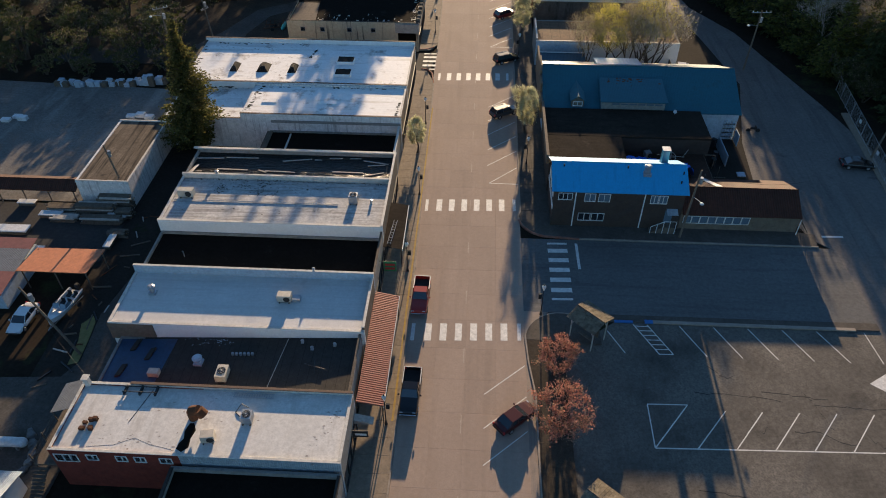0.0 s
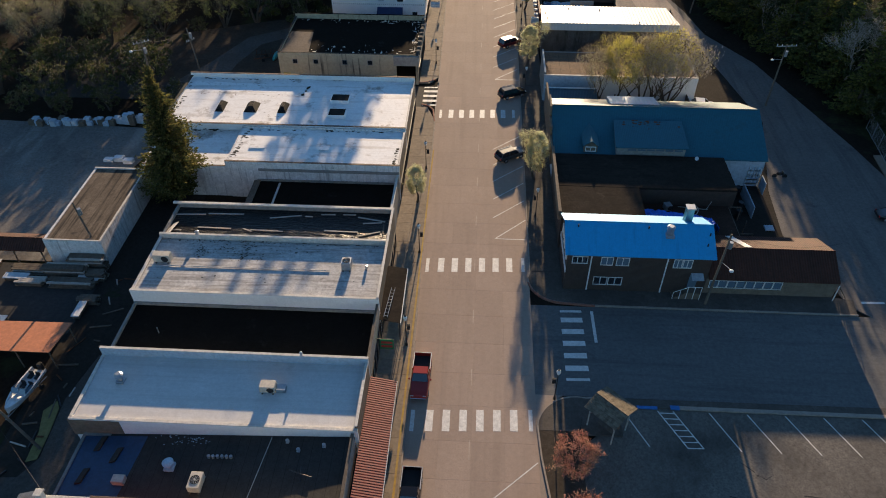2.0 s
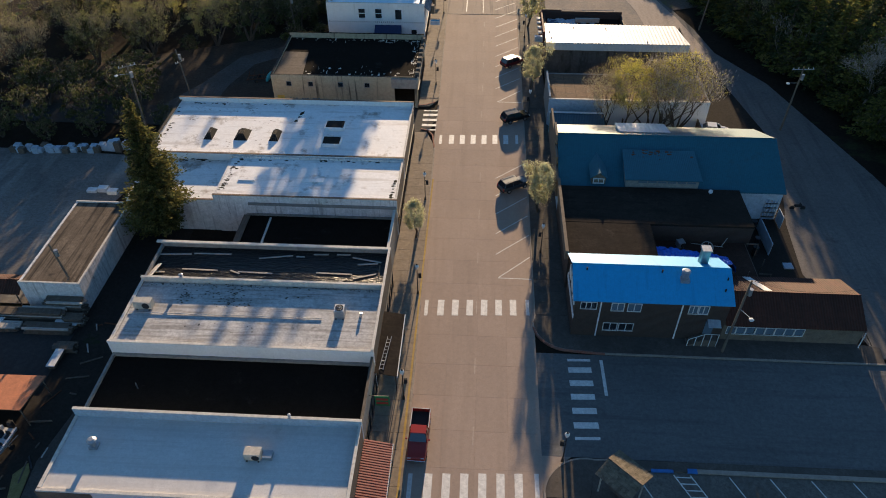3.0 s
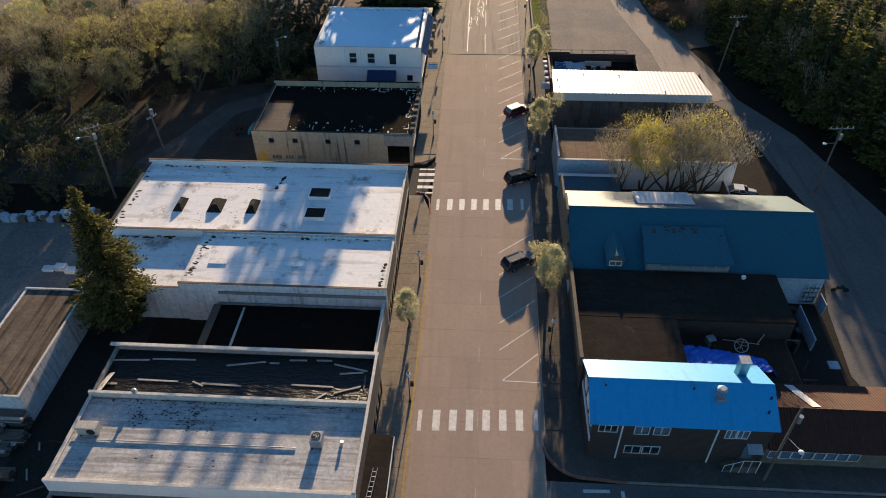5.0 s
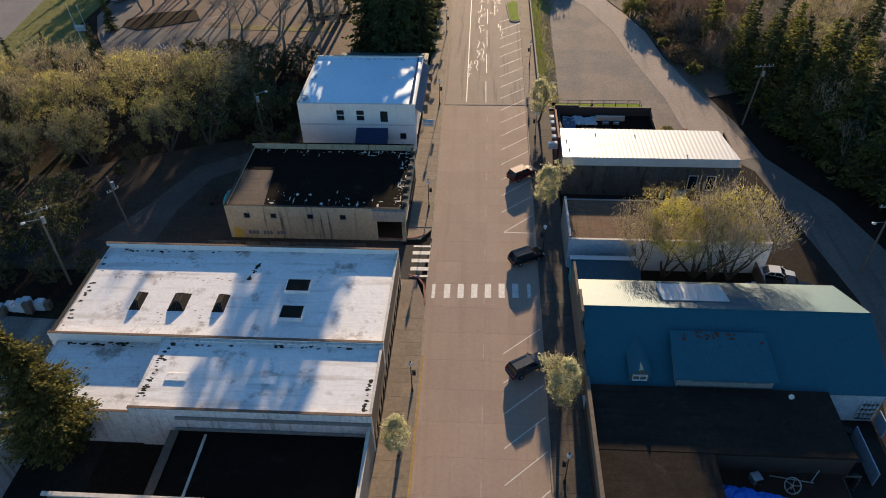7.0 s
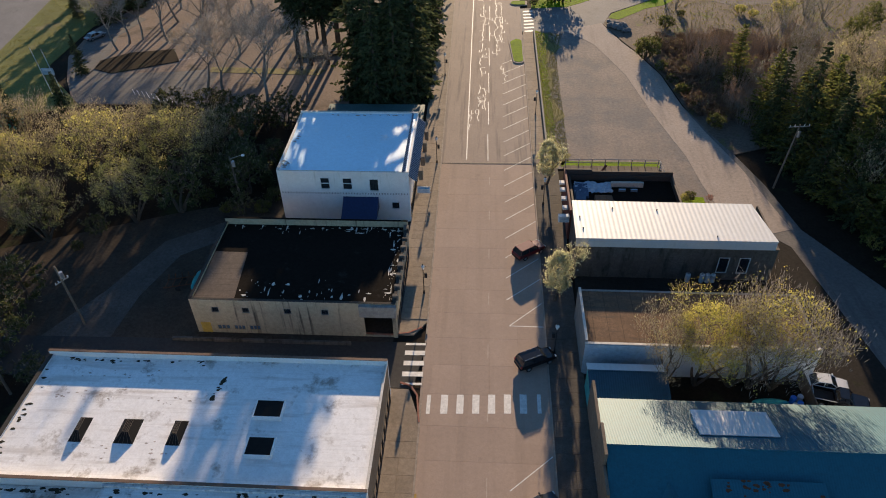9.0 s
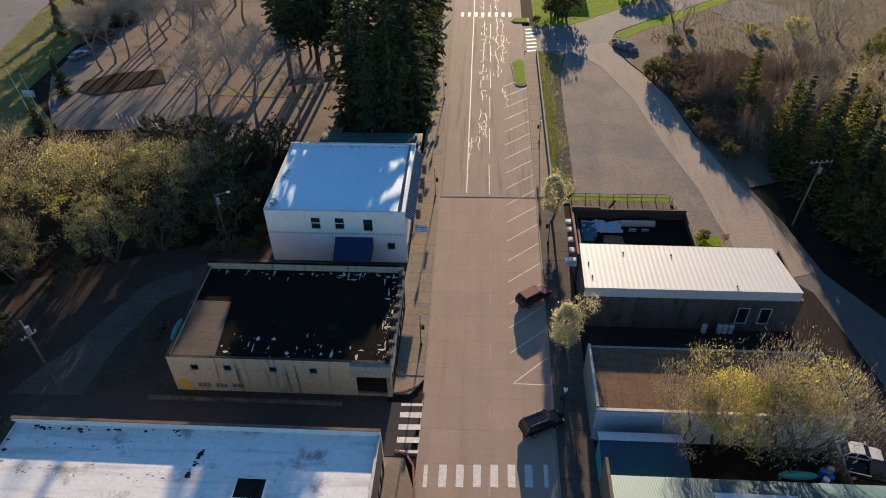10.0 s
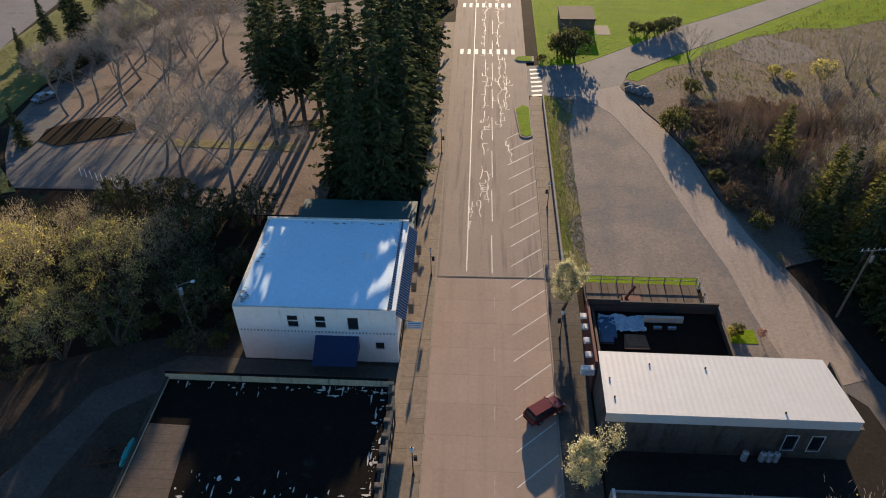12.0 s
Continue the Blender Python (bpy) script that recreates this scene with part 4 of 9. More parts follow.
ring(b, -38.2, -10.9, -7.2, 0.8, 6.75, "coping", "n", 0.32, 0.06)
ring(b, -38.2, -10.9, -7.2, 0.8, 6.3, "coping", "e", 0.3, 0.06)
shopfront(b, -10.9, -6.8, 0.4)
bm = bmesh.new()
box(bm, -38.35, -7.25, 3.3, -33.4, -7.204, 5.6)
part("bare_wall_patch", bm, "timber_shade_wall", b, "unpainted weathered end of the south wall")

# black low roof
b = thing("shop_building", (-24, 5, 0), "single-storey shop with a low black roof in shade", "building", GR)
shell(b, -38.8, -11.0, 0.8, 9.5, 4.3, "wall_grey", tops={'e': 5.4})
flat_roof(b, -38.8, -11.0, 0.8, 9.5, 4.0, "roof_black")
coping(b, -11.15, 0.8, -11.15, 9.5, 5.4, "wood", 0.28)
shopfront(b, -11.0, 1.2, 9.1)
bm = bmesh.new()
tube(bm, (-34.5, 5.2, 4.0), (-34.5, 5.2, 4.9), 0.06)
part("vent_pipe", bm, "steel", b)

# weathered grey roof, then black plastic sheeting
b = thing("shop_building", (-24, 17, 0), "long shop with weathered grey and sheeted black roofs", "building", GR)
# the street-facing east wall gets its shade as a brown colour
shell(b, -38.9, -11.0, 9.5, 25.6, 5.75, "wall_grey", south="wall_white", east="timber_shade_wall", tops={'s': 6.0, 'e': 6.1, 'n': 5.95})
flat_roof(b, -38.9, -11.0, 9.5, 19.1, 5.6, "roof_grey", z_of=lambda x, y: 5.7 - 0.012 * (y - 9.5))
flat_roof(b, -38.9, -11.0, 19.1, 25.6, 5.35, "plastic_black", label="wrinkled black plastic sheeting weighted with battens")
ring(b, -38.9, -11.0, 9.5, 25.6, 6.0, "coping", "s", 0.34, 0.06)
ring(b, -39.4, -11.0, 9.5, 25.6, 5.95, "coping", "n", 0.42, 0.16)
ring(b, -38.9, -11.0, 9.5, 25.6, 6.1, "coping", "e", 0.3, 0.06)
ring(b, -38.9, -11.0, 9.5, 19.2, 5.75, "coping", "w", 0.4, 0.06)
bm = bmesh.new()
box(bm, -38.9, 18.95, 5.2, -11.3, 19.25, 6.3)
part("parapet", bm, "coping", b, "mossy parapet between the two roofs")
bm = bmesh.new()
tube(bm, (-38.4, 14.0, 5.74), (-17.2, 14.1, 5.74), 0.06, n=8)
part("roof_pipe", bm, "steel", b)
bm = bmesh.new()
slab(bm, [(-39.3, 19.2, 5.3), (-38.0, 19.2, 5.95), (-37.6, 22.0, 5.7), (-38.9, 22.2, 5.1)], 0.06)
part("flashing", bm, "coping", b, "loose pale flashing at the corner")
shopfront(b, -11.0, 10, 25)
BATTENS = ((-36.9, 23.9, 4.1, 3), (-32.3, 24.2, 4.5, 1), (-33.0, 21.4, 4.2, -1), (-37.7, 20.8, 1.4, 1), (-28.8, 21.2, 1.3, -23), (-26.4, 21.2, 4.1, -2), (-32.5, 19.75, 4.1, 1), (-21.8, 19.7, 2.9, -4), (-17.2, 21.5, 4.2, -1),
           (-13.7, 24.0, 3.6, -12), (-24.6, 24.0, 4.0, 10), (-15.0, 19.6, 6.6, 1), (-21.7, 24.2, 1.0, 0), (-37.8, 19.8, 1.7, -2), (-13.6, 21.2, 2.7, 20), (-19.3, 24.7, 1.8, 2), (-16.6, 24.8, 1.6, 1), (-13.5, 23.3, 2.4, 7), (-12.0, 22.2, 1.9, 93), (-16.2, 20.2, 1.6, 40), (-12.4, 19.9, 1.2, 80))
for i, (x, y, L, a) in enumerate(BATTENS):
    bm = bmesh.new()
    box(bm, -L / 2, -0.09, 5.36, L / 2, 0.09, 5.43, m=Matrix.Translation((x, y, 0)) @ Matrix.Rotation(radians(a), 4, 'Z'))
    part("batten", bm, "wood" if i in (11, 18) else "batten", b)
rng = random.Random(11)

# sunken black roof and the dark court beside it
b = thing("low_annex", (-21, 30, 0), "sunken annex with a flat black roof between two shops", "building", GR)
shell(b, -31.4, -11.4, 25.75, 34.9, 3.2, "wall_grey", tops={'e': 4.6})
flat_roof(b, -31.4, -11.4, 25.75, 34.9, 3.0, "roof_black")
ring(b, -31.4, -11.4, 25.75, 34.9, 3.2, "wood", "w", 0.9, 0.1)
bm = bmesh.new()
box(bm, -28.2, 26.0, 3.0, -27.95, 34.2, 3.12)
part("roof_curb", bm, "coping", b, "pale raised curb across the black roof")
coping(b, -11.6, 25.75, -11.6, 34.9, 4.6)

# large white roofs
b = thing("white_roofed_store", (-29, 47, 0), "large store with stepped bright white roofs and skylights", "building", GR)
# brown east walls on both store blocks paint the shade of that face
shell(b, -35.6, -11.3, 34.95, 44.3, 5.95, "wall_peel", east="timber_shade_wall", tops={'w': 5.7})
flat_roof(b, -35.6, -11.3, 34.95, 44.3, 5.7, "roof_white", label="bright white coated roof")
shell(b, -47.6, -35.6, 35.1, 44.3, 5.0, "wall_peel")
flat_roof(b, -47.6, -35.6, 35.1, 44.3, 4.95, "roof_white", label="lower white roof with peeling edges")
# east face again browned for shade, the other walls stay white
shell(b, -48.4, -11.3, 44.35, 60.0, 5.65, "wall_white", east="timber_shade_wall", tops={'s': 6.1, 'n': 6.15})
flat_roof(b, -48.4, -11.3, 44.35, 60.0, 5.4, "roof_white", label="bright white coated roof with dark patches")
ring(b, -35.6, -11.3, 34.95, 44.3, 5.95, "coping_rust", "s", 0.34, 0.07)
ring(b, -35.6, -11.3, 34.95, 44.3, 5.95, "coping", "e", 0.28, 0.05)
ring(b, -47.6, -35.6, 35.1, 44.3, 5.0, "coping_rust", "s", 0.3, 0.06)
ring(b, -48.4, -11.3, 44.35, 60.0, 6.1, "coping_rust", "s", 0.36, 0.06)
ring(b, -48.4, -11.3, 44.35, 60.0, 5.65, "roof_dark", "w", 0.5, 0.06)
ring(b, -48.4, -11.3, 44.35, 60.0, 6.15, "coping_rust", "n", 0.36, 0.06)
ring(b, -48.4, -11.3, 44.35, 60.0, 5.65, "coping", "e", 0.28, 0.05)
bm = bmesh.new()
box(bm, -31, 34.75, 4.6, -11.4, 34.948, 4.95)
part("ledge", bm, "wall_grey", b)
shopfront(b, -11.3, 35.5, 59)
for x0, x1, y0, y1, h in ((-23.9, -21.0, 52.2, 54.4, 0.5), (-23.6, -20.9, 47.8, 50.0, 0.5)):
    bm = bmesh.new()
    for c in ((x0, y0, x1, y0 + 0.12), (x0, y1 - 0.12, x1, y1), (x0, y0 + 0.12, x0 + 0.12, y1 - 0.12), (x1 - 0.12, y0 + 0.12, x1, y1 - 0.12)):
        box(bm, c[0], c[1], 5.3, c[2], c[3], 5.4 + h)
    s = part("skylight", bm, "wall_white", b)
    bm = bmesh.new()
    box(bm, x0 + 0.12, y0 + 0.12, 5.3, x1 - 0.12, y1 - 0.12, 5.86)
    part("pane", bm, "skylight_glass", s)
for x, w in ((-41.3, 1.3), (-36.8, 2.0), (-31.6, 1.4)):
    bm = bmesh.new()
    v = [(x, 48.9, 5.4), (x + w, 48.9, 5.4), (x + w, 51.8, 5.4), (x, 51.8, 5.4), (x + w * 0.35, 49.9, 6.0), (x + w * 0.65, 49.9, 6.0), (x + w * 0.65, 51.3, 6.0), (x + w * 0.35, 51.3, 6.0)]
    vs = [bm.verts.new(p) for p in v]
    for f in ((4, 5, 6, 7), (0, 1, 5, 4), (1, 2, 6, 5), (2, 3, 7, 6), (3, 0, 4, 7)):
        bm.faces.new([vs[i] for i in f])
    s = part("skylight", bm, "skylight_glass", b, "small hipped wired-glass skylight")
    bm = bmesh.new()
    for i in range(5):
        f = i / 4
        a, c = Vector(v[0]).lerp(Vector(v[1]), f), Vector(v[4]).lerp(Vector(v[5]), f)
        tube(bm, a, c, 0.014, n=5)
        tube(bm, Vector(v[7]).lerp(Vector(v[6]), f), c, 0.014, n=5)
    for i in (4, 5, 6, 7):
        tube(bm, v[i], v[4 + (i - 3) % 4], 0.022, n=5)
    part("glazing_bar", bm, "wood", s)
for x, y, w, d in ((-33.2, 38.6, 2.3, 1.1), (-24.6, 38.6, 3.0, 1.1)):
    bm = bmesh.new()
    box(bm, x, y, 5.7, x + w, y + d, 5.84, 0.06)
    part("roof_hatch", bm, "roof_white", b, "white coated roof hatch")

# tan stuccoed building
TAN = [(-33.7, -32.9, 3.5, 4.3), (-30.0, -29.2, 3.5, 4.3), (-24.9, -24.1, 3.5, 4.3), (-20.4, -19.6, 3.5, 4.3), (-33.6, -32.1, 0.6, 1.3), (-31.5, -30.2, 0.6, 1.3), (-29.6, -28.3, 0.6, 1.3), (-15.4, -12.0, 0.0, 3.6)]
b = thing("tan_building", (-24, 76.8, 0), "tan stuccoed building with black streaks and a flat black roof", "building", GR)
shell(b, -36.2, -11.5, 69.0, 84.4, 5.5, "wall_tan", holes_s=TAN, tops={'n': 6.1})
flat_roof(b, -36.2, -11.5, 69.0, 84.4, 5.15, "roof_black", label="black tar roof with peeling white patches at the edges")
ring(b, -36.2, -11.5, 69.0, 84.4, 5.5, "roof_dark", "swe", 0.36, 0.06)
ring(b, -36.2, -11.5, 69.0, 84.4, 6.1, "roof_black", "n", 0.34, 0.05)
for x0, x1, z0, z1 in TAN[:4]:
    window(b, x0, x1, 69.0, z0, z1, "wall_grey", bars=0, w=0.05)
for x0, x1, z0, z1 in TAN[4:7]:
    window(b, x0, x1, 69.0, z0, z1, "wall_tan", "glass_pale", bars=2, w=0.06)
bm = bmesh.new()
box(bm, -35.6, 68.95, 0, -34.4, 69.0 - 0.002, 1.7)
part("door", bm, "line_yellow", b, "faded yellow door")
bm = bmesh.new()
box(bm, -15.8, 68.5, 3.7, -11.4, 69.0 - 0.002, 5.4)
part("fascia", bm, "wall_grey", b, "dark grey fascia over the corner opening")
# browner roofing; its slanted east edge paints the limit of the sunlight
bm = bmesh.new()
prism(bm, [(-35.85, 69.4), (-30.9, 69.4), (-31.6, 78.2), (-35.85, 78.3)], 5.15, 5.175)
part("roof_patch", bm, "roof_plank", b, "old grey-brown roofing at the west end, cut to the sunlit outline")
rng = random.Random(3)
bm = bmesh.new()
for i in range(150):
    e = rng.random()
    if e < 0.42: x, y = rng.uniform(-35.5, -12.2), 84.0 - abs(rng.gauss(0, 0.8))
    elif e < 0.75: x, y = -12.1 - abs(rng.gauss(0, 0.5)), rng.uniform(69.5, 84)
    else: x, y = rng.uniform(-31, -12.2), 69.6 + abs(rng.gauss(0, 1.6))
    n, r, a = rng.randint(5, 9), 0.05 + 0.32 * rng.random() ** 3, rng.uniform(0, 6.28)
    sx, sy = rng.choice(((1.8, 0.5), (0.4, 1.6), (1, 1), (0.4, 2.2)))
    prism(bm, [(min(-12.0, x + math.cos(a + 6.28 * k / n) * r * sx * rng.uniform(0.3, 1.5)), min(83.95, max(69.4, y + math.sin(a + 6.28 * k / n) * r * sy * rng.uniform(0.3, 1.5)))) for k in range(n)], 5.15, 5.172)
part("peeling_coating", bm, "coping", b, "peeling whitish patches of roof coating")["kind"] = "stuff"
shopfront(b, -11.5, 70, 83)
bm = bmesh.new()
for i in range(8):
    y = 70 + 1.85 * i
    bm = bmesh.new()
    box(bm, -11.95, y, 5.1, -11.25, y + rng.uniform(0.3, 0.9), 5.1 + rng.uniform(0.55, 0.8), 0.05)
    part("parapet_stone", bm, "wall_stained", b, "crumbling parapet stones over the street front")

# white two-storey building
WH = [(-24.6, -23.4, 5.6, 7.4), (-21.4, -20.2, 5.6, 7.4), (-17.6, -16.4, 5.4, 7.3), (-14.6, -13.6, 2.3, 3.4)]
b = thing("white_building", (-21, 100, 0), "white two-storey clapboard building with a pale roof", "building", GR)
shell(b, -30.7, -12.0, 92.2, 109, 8.5, "wall_white", holes_s=WH, tops={'n': 8.8})
bm = bmesh.new()
prism(bm, [(-30.42, 92.48), (-12.3, 92.48), (-12.3, 108.7), (-30.42, 108.7)], lambda x, y: 7.9, lambda x, y: 8.42 + (0.012 * (y - 92.2)))
part("roof", bm, "roof_blueish", b, "pale roof membrane with wrinkles, tinted with the sky's blue")
ring(b, -30.7, -12.0, 92.2, 109, 8.5, "coping", "w", 0.4, 0.12)
ring(b, -30.7, -12.0, 92.2, 109, 8.5, "coping", "s", 0.2, 0.05)
ring(b, -30.7, -12.0, 92.2, 109, 8.8, "coping", "n", 0.3, 0.1)
for i, (x0, x1, z0, z1) in enumerate(WH):
    window(b, x0, x1, 92.2, z0, z1, "trim", bars=0, w=0.06)
    if i < 2:
        bm = bmesh.new()
        box(bm, x0, 92.2, (z0 + z1) / 2 - 0.05, x1, 92.3, (z0 + z1) / 2 + 0.05)
        part("sash_bar", bm, "trim", b)
bm = bmesh.new()
slab(bm, [(-21.6, 88.95, 2.6), (-16.5, 88.95, 2.6), (-16.5, 92.19, 4.3), (-21.6, 92.19, 4.3)], 0.06)
quad(bm, (-21.6, 88.95, 2.55), (-21.6, 92.19, 4.25), (-21.6, 92.19, 2.5))
quad(bm, (-16.5, 88.95, 2.55), (-16.5, 92.19, 2.5), (-16.5, 92.19, 4.25))
part("awning", bm, "metal_navy", b, "navy blue sloping awning over the side door")
bm = bmesh.new()
slab(bm, [(-12.9, 92.3, 8.8), (-10.9, 92.3, 7.0), (-10.9, 109, 7.0), (-12.9, 109, 8.8)], 0.1)
part("mansard", bm, "metal_navy", b, "navy standing-seam mansard over the street front")
for i in range(38):
    y = 92.4 + i * 0.44
    bm = bmesh.new()
    tube(bm, (-12.9, y, 8.83), (-10.88, y, 7.03), 0.035, n=5)
    part("mansard_rib", bm, "steel", b)
for z in (4.75, 4.9):
    for i in range(46):
        bm = bmesh.new()
        box(bm, -30.4 + i * 0.4, 92.14, z, -30.25 + i * 0.4, 92.198, z + 0.07)
        part("belt_block", bm, "wall_grey", b)
for y0 in (95, 98.8, 102.6, 106):
    bm = bmesh.new()
    box(bm, -10.9, y0, 5.4, -10.3, y0 + 1.1, 7.0, 0.04)
    part("dormer_box", bm, "timber_shade_wall", b)
shopfront(b, -12.0, 93, 108.5)
b2 = thing("green_roofed_annex", (-20, 114, 0), "low annex with a dark green roof behind the white building", "building", GR)
shell(b2, -28.0, -12.2, 109.1, 118.4, 4.9, "wall_grey")
flat_roof(b2, -28.3, -11.8, 109.1, 118.7, 5.0, mat("dark_green_roof", (0.03, 0.085, 0.085), (0.02, 0.06, 0.06), 0.4, 8, 0.7), inset=0)
bm = bmesh.new()
box(bm, -22.8, 111, 5.0, -21.6, 112, 5.8, 0.05)
part("roof_unit", bm, "beige", b2)


# ---- east side ----
def gable(b, x0, x1, y_s, z_s, y_r, z_r, y_n, z_n, material, over=0.35, thick=0.12, label="", far=None):
    """Two roof slopes that meet in a ridge along x."""
    bm = bmesh.new()
    slab(bm, [(x0 - over, y_s, z_s), (x1 + over, y_s, z_s), (x1 + over, y_r, z_r), (x0 - over, y_r, z_r)], thick)
    part("roof_slope", bm, material, b, label)
    bm = bmesh.new()
    slab(bm, [(x0 - over, y_r, z_r), (x1 + over, y_r, z_r), (x1 + over, y_n, z_n), (x0 - over, y_n, z_n)], thick)
    part("roof_slope", bm, far or material, b, label)
    bm = bmesh.new()
    tube(bm, (x0 - over, y_r, z_r), (x1 + over, y_r, z_r), 0.09, n=6)
    part("ridge_cap", bm, material, b)


def gable_end(b, x, y_s, z_s, y_r, z_r, y_n, z_n, material, thick=0.25):
    bm = bmesh.new()
    pts = [(y_s, z_s), (y_n, z_n), (y_r, z_r)]
    lo = [bm.verts.new((x, y, z)) for y, z in pts]
    hi = [bm.verts.new((x + thick, y, z)) for y, z in pts]
    bm.faces.new(lo[::-1]); bm.faces.new(hi)
    for i in range(3):
        bm.faces.new((lo[i], lo[(i + 1) % 3], hi[(i + 1) % 3], hi[i]))
    part("gable_wall", bm, material, b)


GE = "buildings of the east row"
BW = [(11.0, 12.7, 4.5, 5.5), (14.4, 15.7, 4.35, 5.5), (16.2, 17.6, 4.35, 5.5), (13.9, 15.4, 1.15, 2.3), (15.65, 17.2, 1.15, 2.3), (22.9, 23.8, 4.3, 5.5), (24.0, 24.95, 4.3, 5.5)]
b = thing("corner_building", (19, 21.6, 0), "dark brown two-storey corner building with a bright blue metal roof", "building", GE)
shell(b, 10.35, 27.2, 18.25, 25.3, 6.0, "wall_brown", holes_s=BW)
gable(b, 10.35, 27.2, 17.95, 6.03, 21.85, 8.0, 25.9, 5.95, "metal_blue", label="bright blue standing-seam metal")
gable_end(b, 10.35, 18.25, 5.9, 21.85, 7.85, 25.3, 5.9, "wall_brown")
gable_end(b, 26.95, 18.25, 5.9, 21.85, 7.85, 25.3, 5.9, "wall_brown")
for i, (x0, x1, z0, z1) in enumerate(BW):
    window(b, x0, x1, 18.25, z0, z1, "trim", "glass_pale" if i in (1, 2, 5, 6) else "glass", bars=2 if i == 0 else 1, w=0.075)
for x in (13.1, 22.0):
    bm = bmesh.new()
    box(bm, x, 18.17, 0.1, x + 0.14, 18.248, 5.95)
    part("corner_board", bm, "trim", b)
for y0 in (18.6, 20.6, 22.6):
    bm = bmesh.new()
    box(bm, 10.2, y0, 4.6, 10.345, y0 + 1.4, 5.9, 0.02)
    part("window_hood", bm, "trim", b)
bm = bmesh.new()
box(bm, 10.25, 18.2, 2.9, 10.345, 25.2, 3.5)
part("fascia", bm, "trim", b)
for x, y in ((11.6, 21.2), (19.9, 21.2), (27.0, 20.6), (26.6, 19.4)):
    z = 5.95 + (y - 17.75) / 4.1 * 2.05
    bm = bmesh.new()
    tube(bm, (x, y, z), (x, y, z + 0.35), 0.09)
    part("roof_vent", bm, "black", b)
bm = bmesh.new()
box(bm, 24.6, 23.4, 6.6, 25.5, 24.3, 9.0, 0.04)
box(bm, 24.5, 23.3, 9.0, 25.6, 24.4, 9.12, 0.03)
part("chimney", bm, "steel", b, "square metal-clad chimney")
bm = bmesh.new()
tube(bm, (22.3, 20.7, 7.0), (22.3, 20.7, 8.4), 0.42, n=12)
tube(bm, (22.3, 20.7, 8.45), (22.3, 20.7, 8.6), 0.5, 0.3, n=12)
box(bm, 21.8, 20.1, 6.6, 22.8, 21.2, 7.5, 0.03)
part("roof_fan", bm, "steel", b, "round metal exhaust vent")
bm = bmesh.new()
for i in range(5):
    box(bm, 23.4 + i * 0.32, 17.2, 0.1, 23.72 + i * 0.32, 18.2, 0.3 + 0.2 * i)
box(bm, 25.0, 17.2, 0.1, 26.6, 18.2, 1.15)
part("porch_steps", bm, "wood", b, "grey timber porch steps")
bm = bmesh.new()
for x in (23.4, 24.2, 25.0, 25.8, 26.6):
    tube(bm, (x, 17.2, 0.1), (x, 17.2, 2.2 if x > 24.9 else 1.2 + (x - 23.4) * 0.5), 0.04, n=6)
tube(bm, (25, 17.2, 2.15), (26.6, 17.2, 2.15), 0.04, n=6)
tube(bm, (23.4, 17.2, 1.2), (25, 17.2, 2.1), 0.04, n=6)
part("porch", bm, "trim", b, "white side porch with steps and railing")
bm = bmesh.new()
box(bm, 25.1, 18.17, 1.15, 26.1, 18.248, 3.2)
part("door", bm, "glass_pale", b, "pale side door")
bm = bmesh.new()
slab(bm, [(25.2, 17.3, 3.2), (26.6, 17.3, 3.2), (26.6, 18.24, 3.5), (25.2, 18.24, 3.5)], 0.08)
part("canopy", bm, "siding_blue", b)

NW = [(27.8 + i * 1.08, 28.75 + i * 1.08, 1.15, 2.25) for i in range(8)]
b = thing("brown_building", (35, 22, 0), "low brown building with a rusty metal roof", "building", GE)
shell(b, 27.3, 42.8, 18.4, 26.1, 2.55, "timber_shade_wall", holes_s=NW)
for x0, x1, z0, z1 in NW:
    window(b, x0, x1, 18.4, z0, z1, "trim", "glass_pale", bars=0, w=0.06)
gable(b, 27.6, 42.8, 18.2, 2.66, 21.85, 4.55, 26.4, 2.7, "roof_rust", over=0.1, label="dark rusty corrugated metal")
gable_end(b, 42.55, 18.4, 2.5, 21.85, 4.45, 26.1, 2.6, "timber_shade_wall")
gable_end(b, 27.32, 18.4, 2.5, 21.85, 4.45, 26.1, 2.6, "timber_shade_wall")
bm = bmesh.new()
slab(bm, [(32.2, 22.1, 4.56), (33.1, 22.1, 4.56), (32.0, 26.0, 2.98), (31.1, 26.0, 2.98)], 0.05)
part("sheet_patch", bm, "metal_white", b, "single pale replacement sheet")
bm = bmesh.new()
for i in range(7):
    tube(bm, (42.9, 18.6 + i * 0.85, 2.3 - 0.12 * i), (44.3, 18.6 + i * 0.85 - 0.4, 0.2), 0.05, n=6)
part("stair_rail", bm, "wood", b, "leaning timber rails by the end wall")
bm = bmesh.new()
tube(bm, (42.7, 17.9, 0), (42.7, 17.9, 2.5), 0.06)
part("post", bm, "trim", b)

b = thing("tavern_building", (22, 35, 0), "dark flat-roofed building round an open rear court", "building", GE)
shell(b, 10.2, 21.0, 26.0, 33.0, 4.7, "wall_brown")
flat_roof(b, 10.2, 21.0, 26.0, 33.0, 4.98, "roof_felt", inset=0, label="old dark felt roofing")
shell(b, 10.2, 34.0, 33.05, 40.7, 4.7, "wall_brown")
flat_roof(b, 10.2, 34.0, 33.02, 40.7, 5.0, "roof_felt", inset=0, label="black rolled roofing")
bm = bmesh.new()
box(bm, 9.75, 26.0, 4.7, 10.15, 40.8, 6.1, 0.03)
part("false_front", bm, "timber_shade_wall", b, "tall weathered timber false front on the street side")
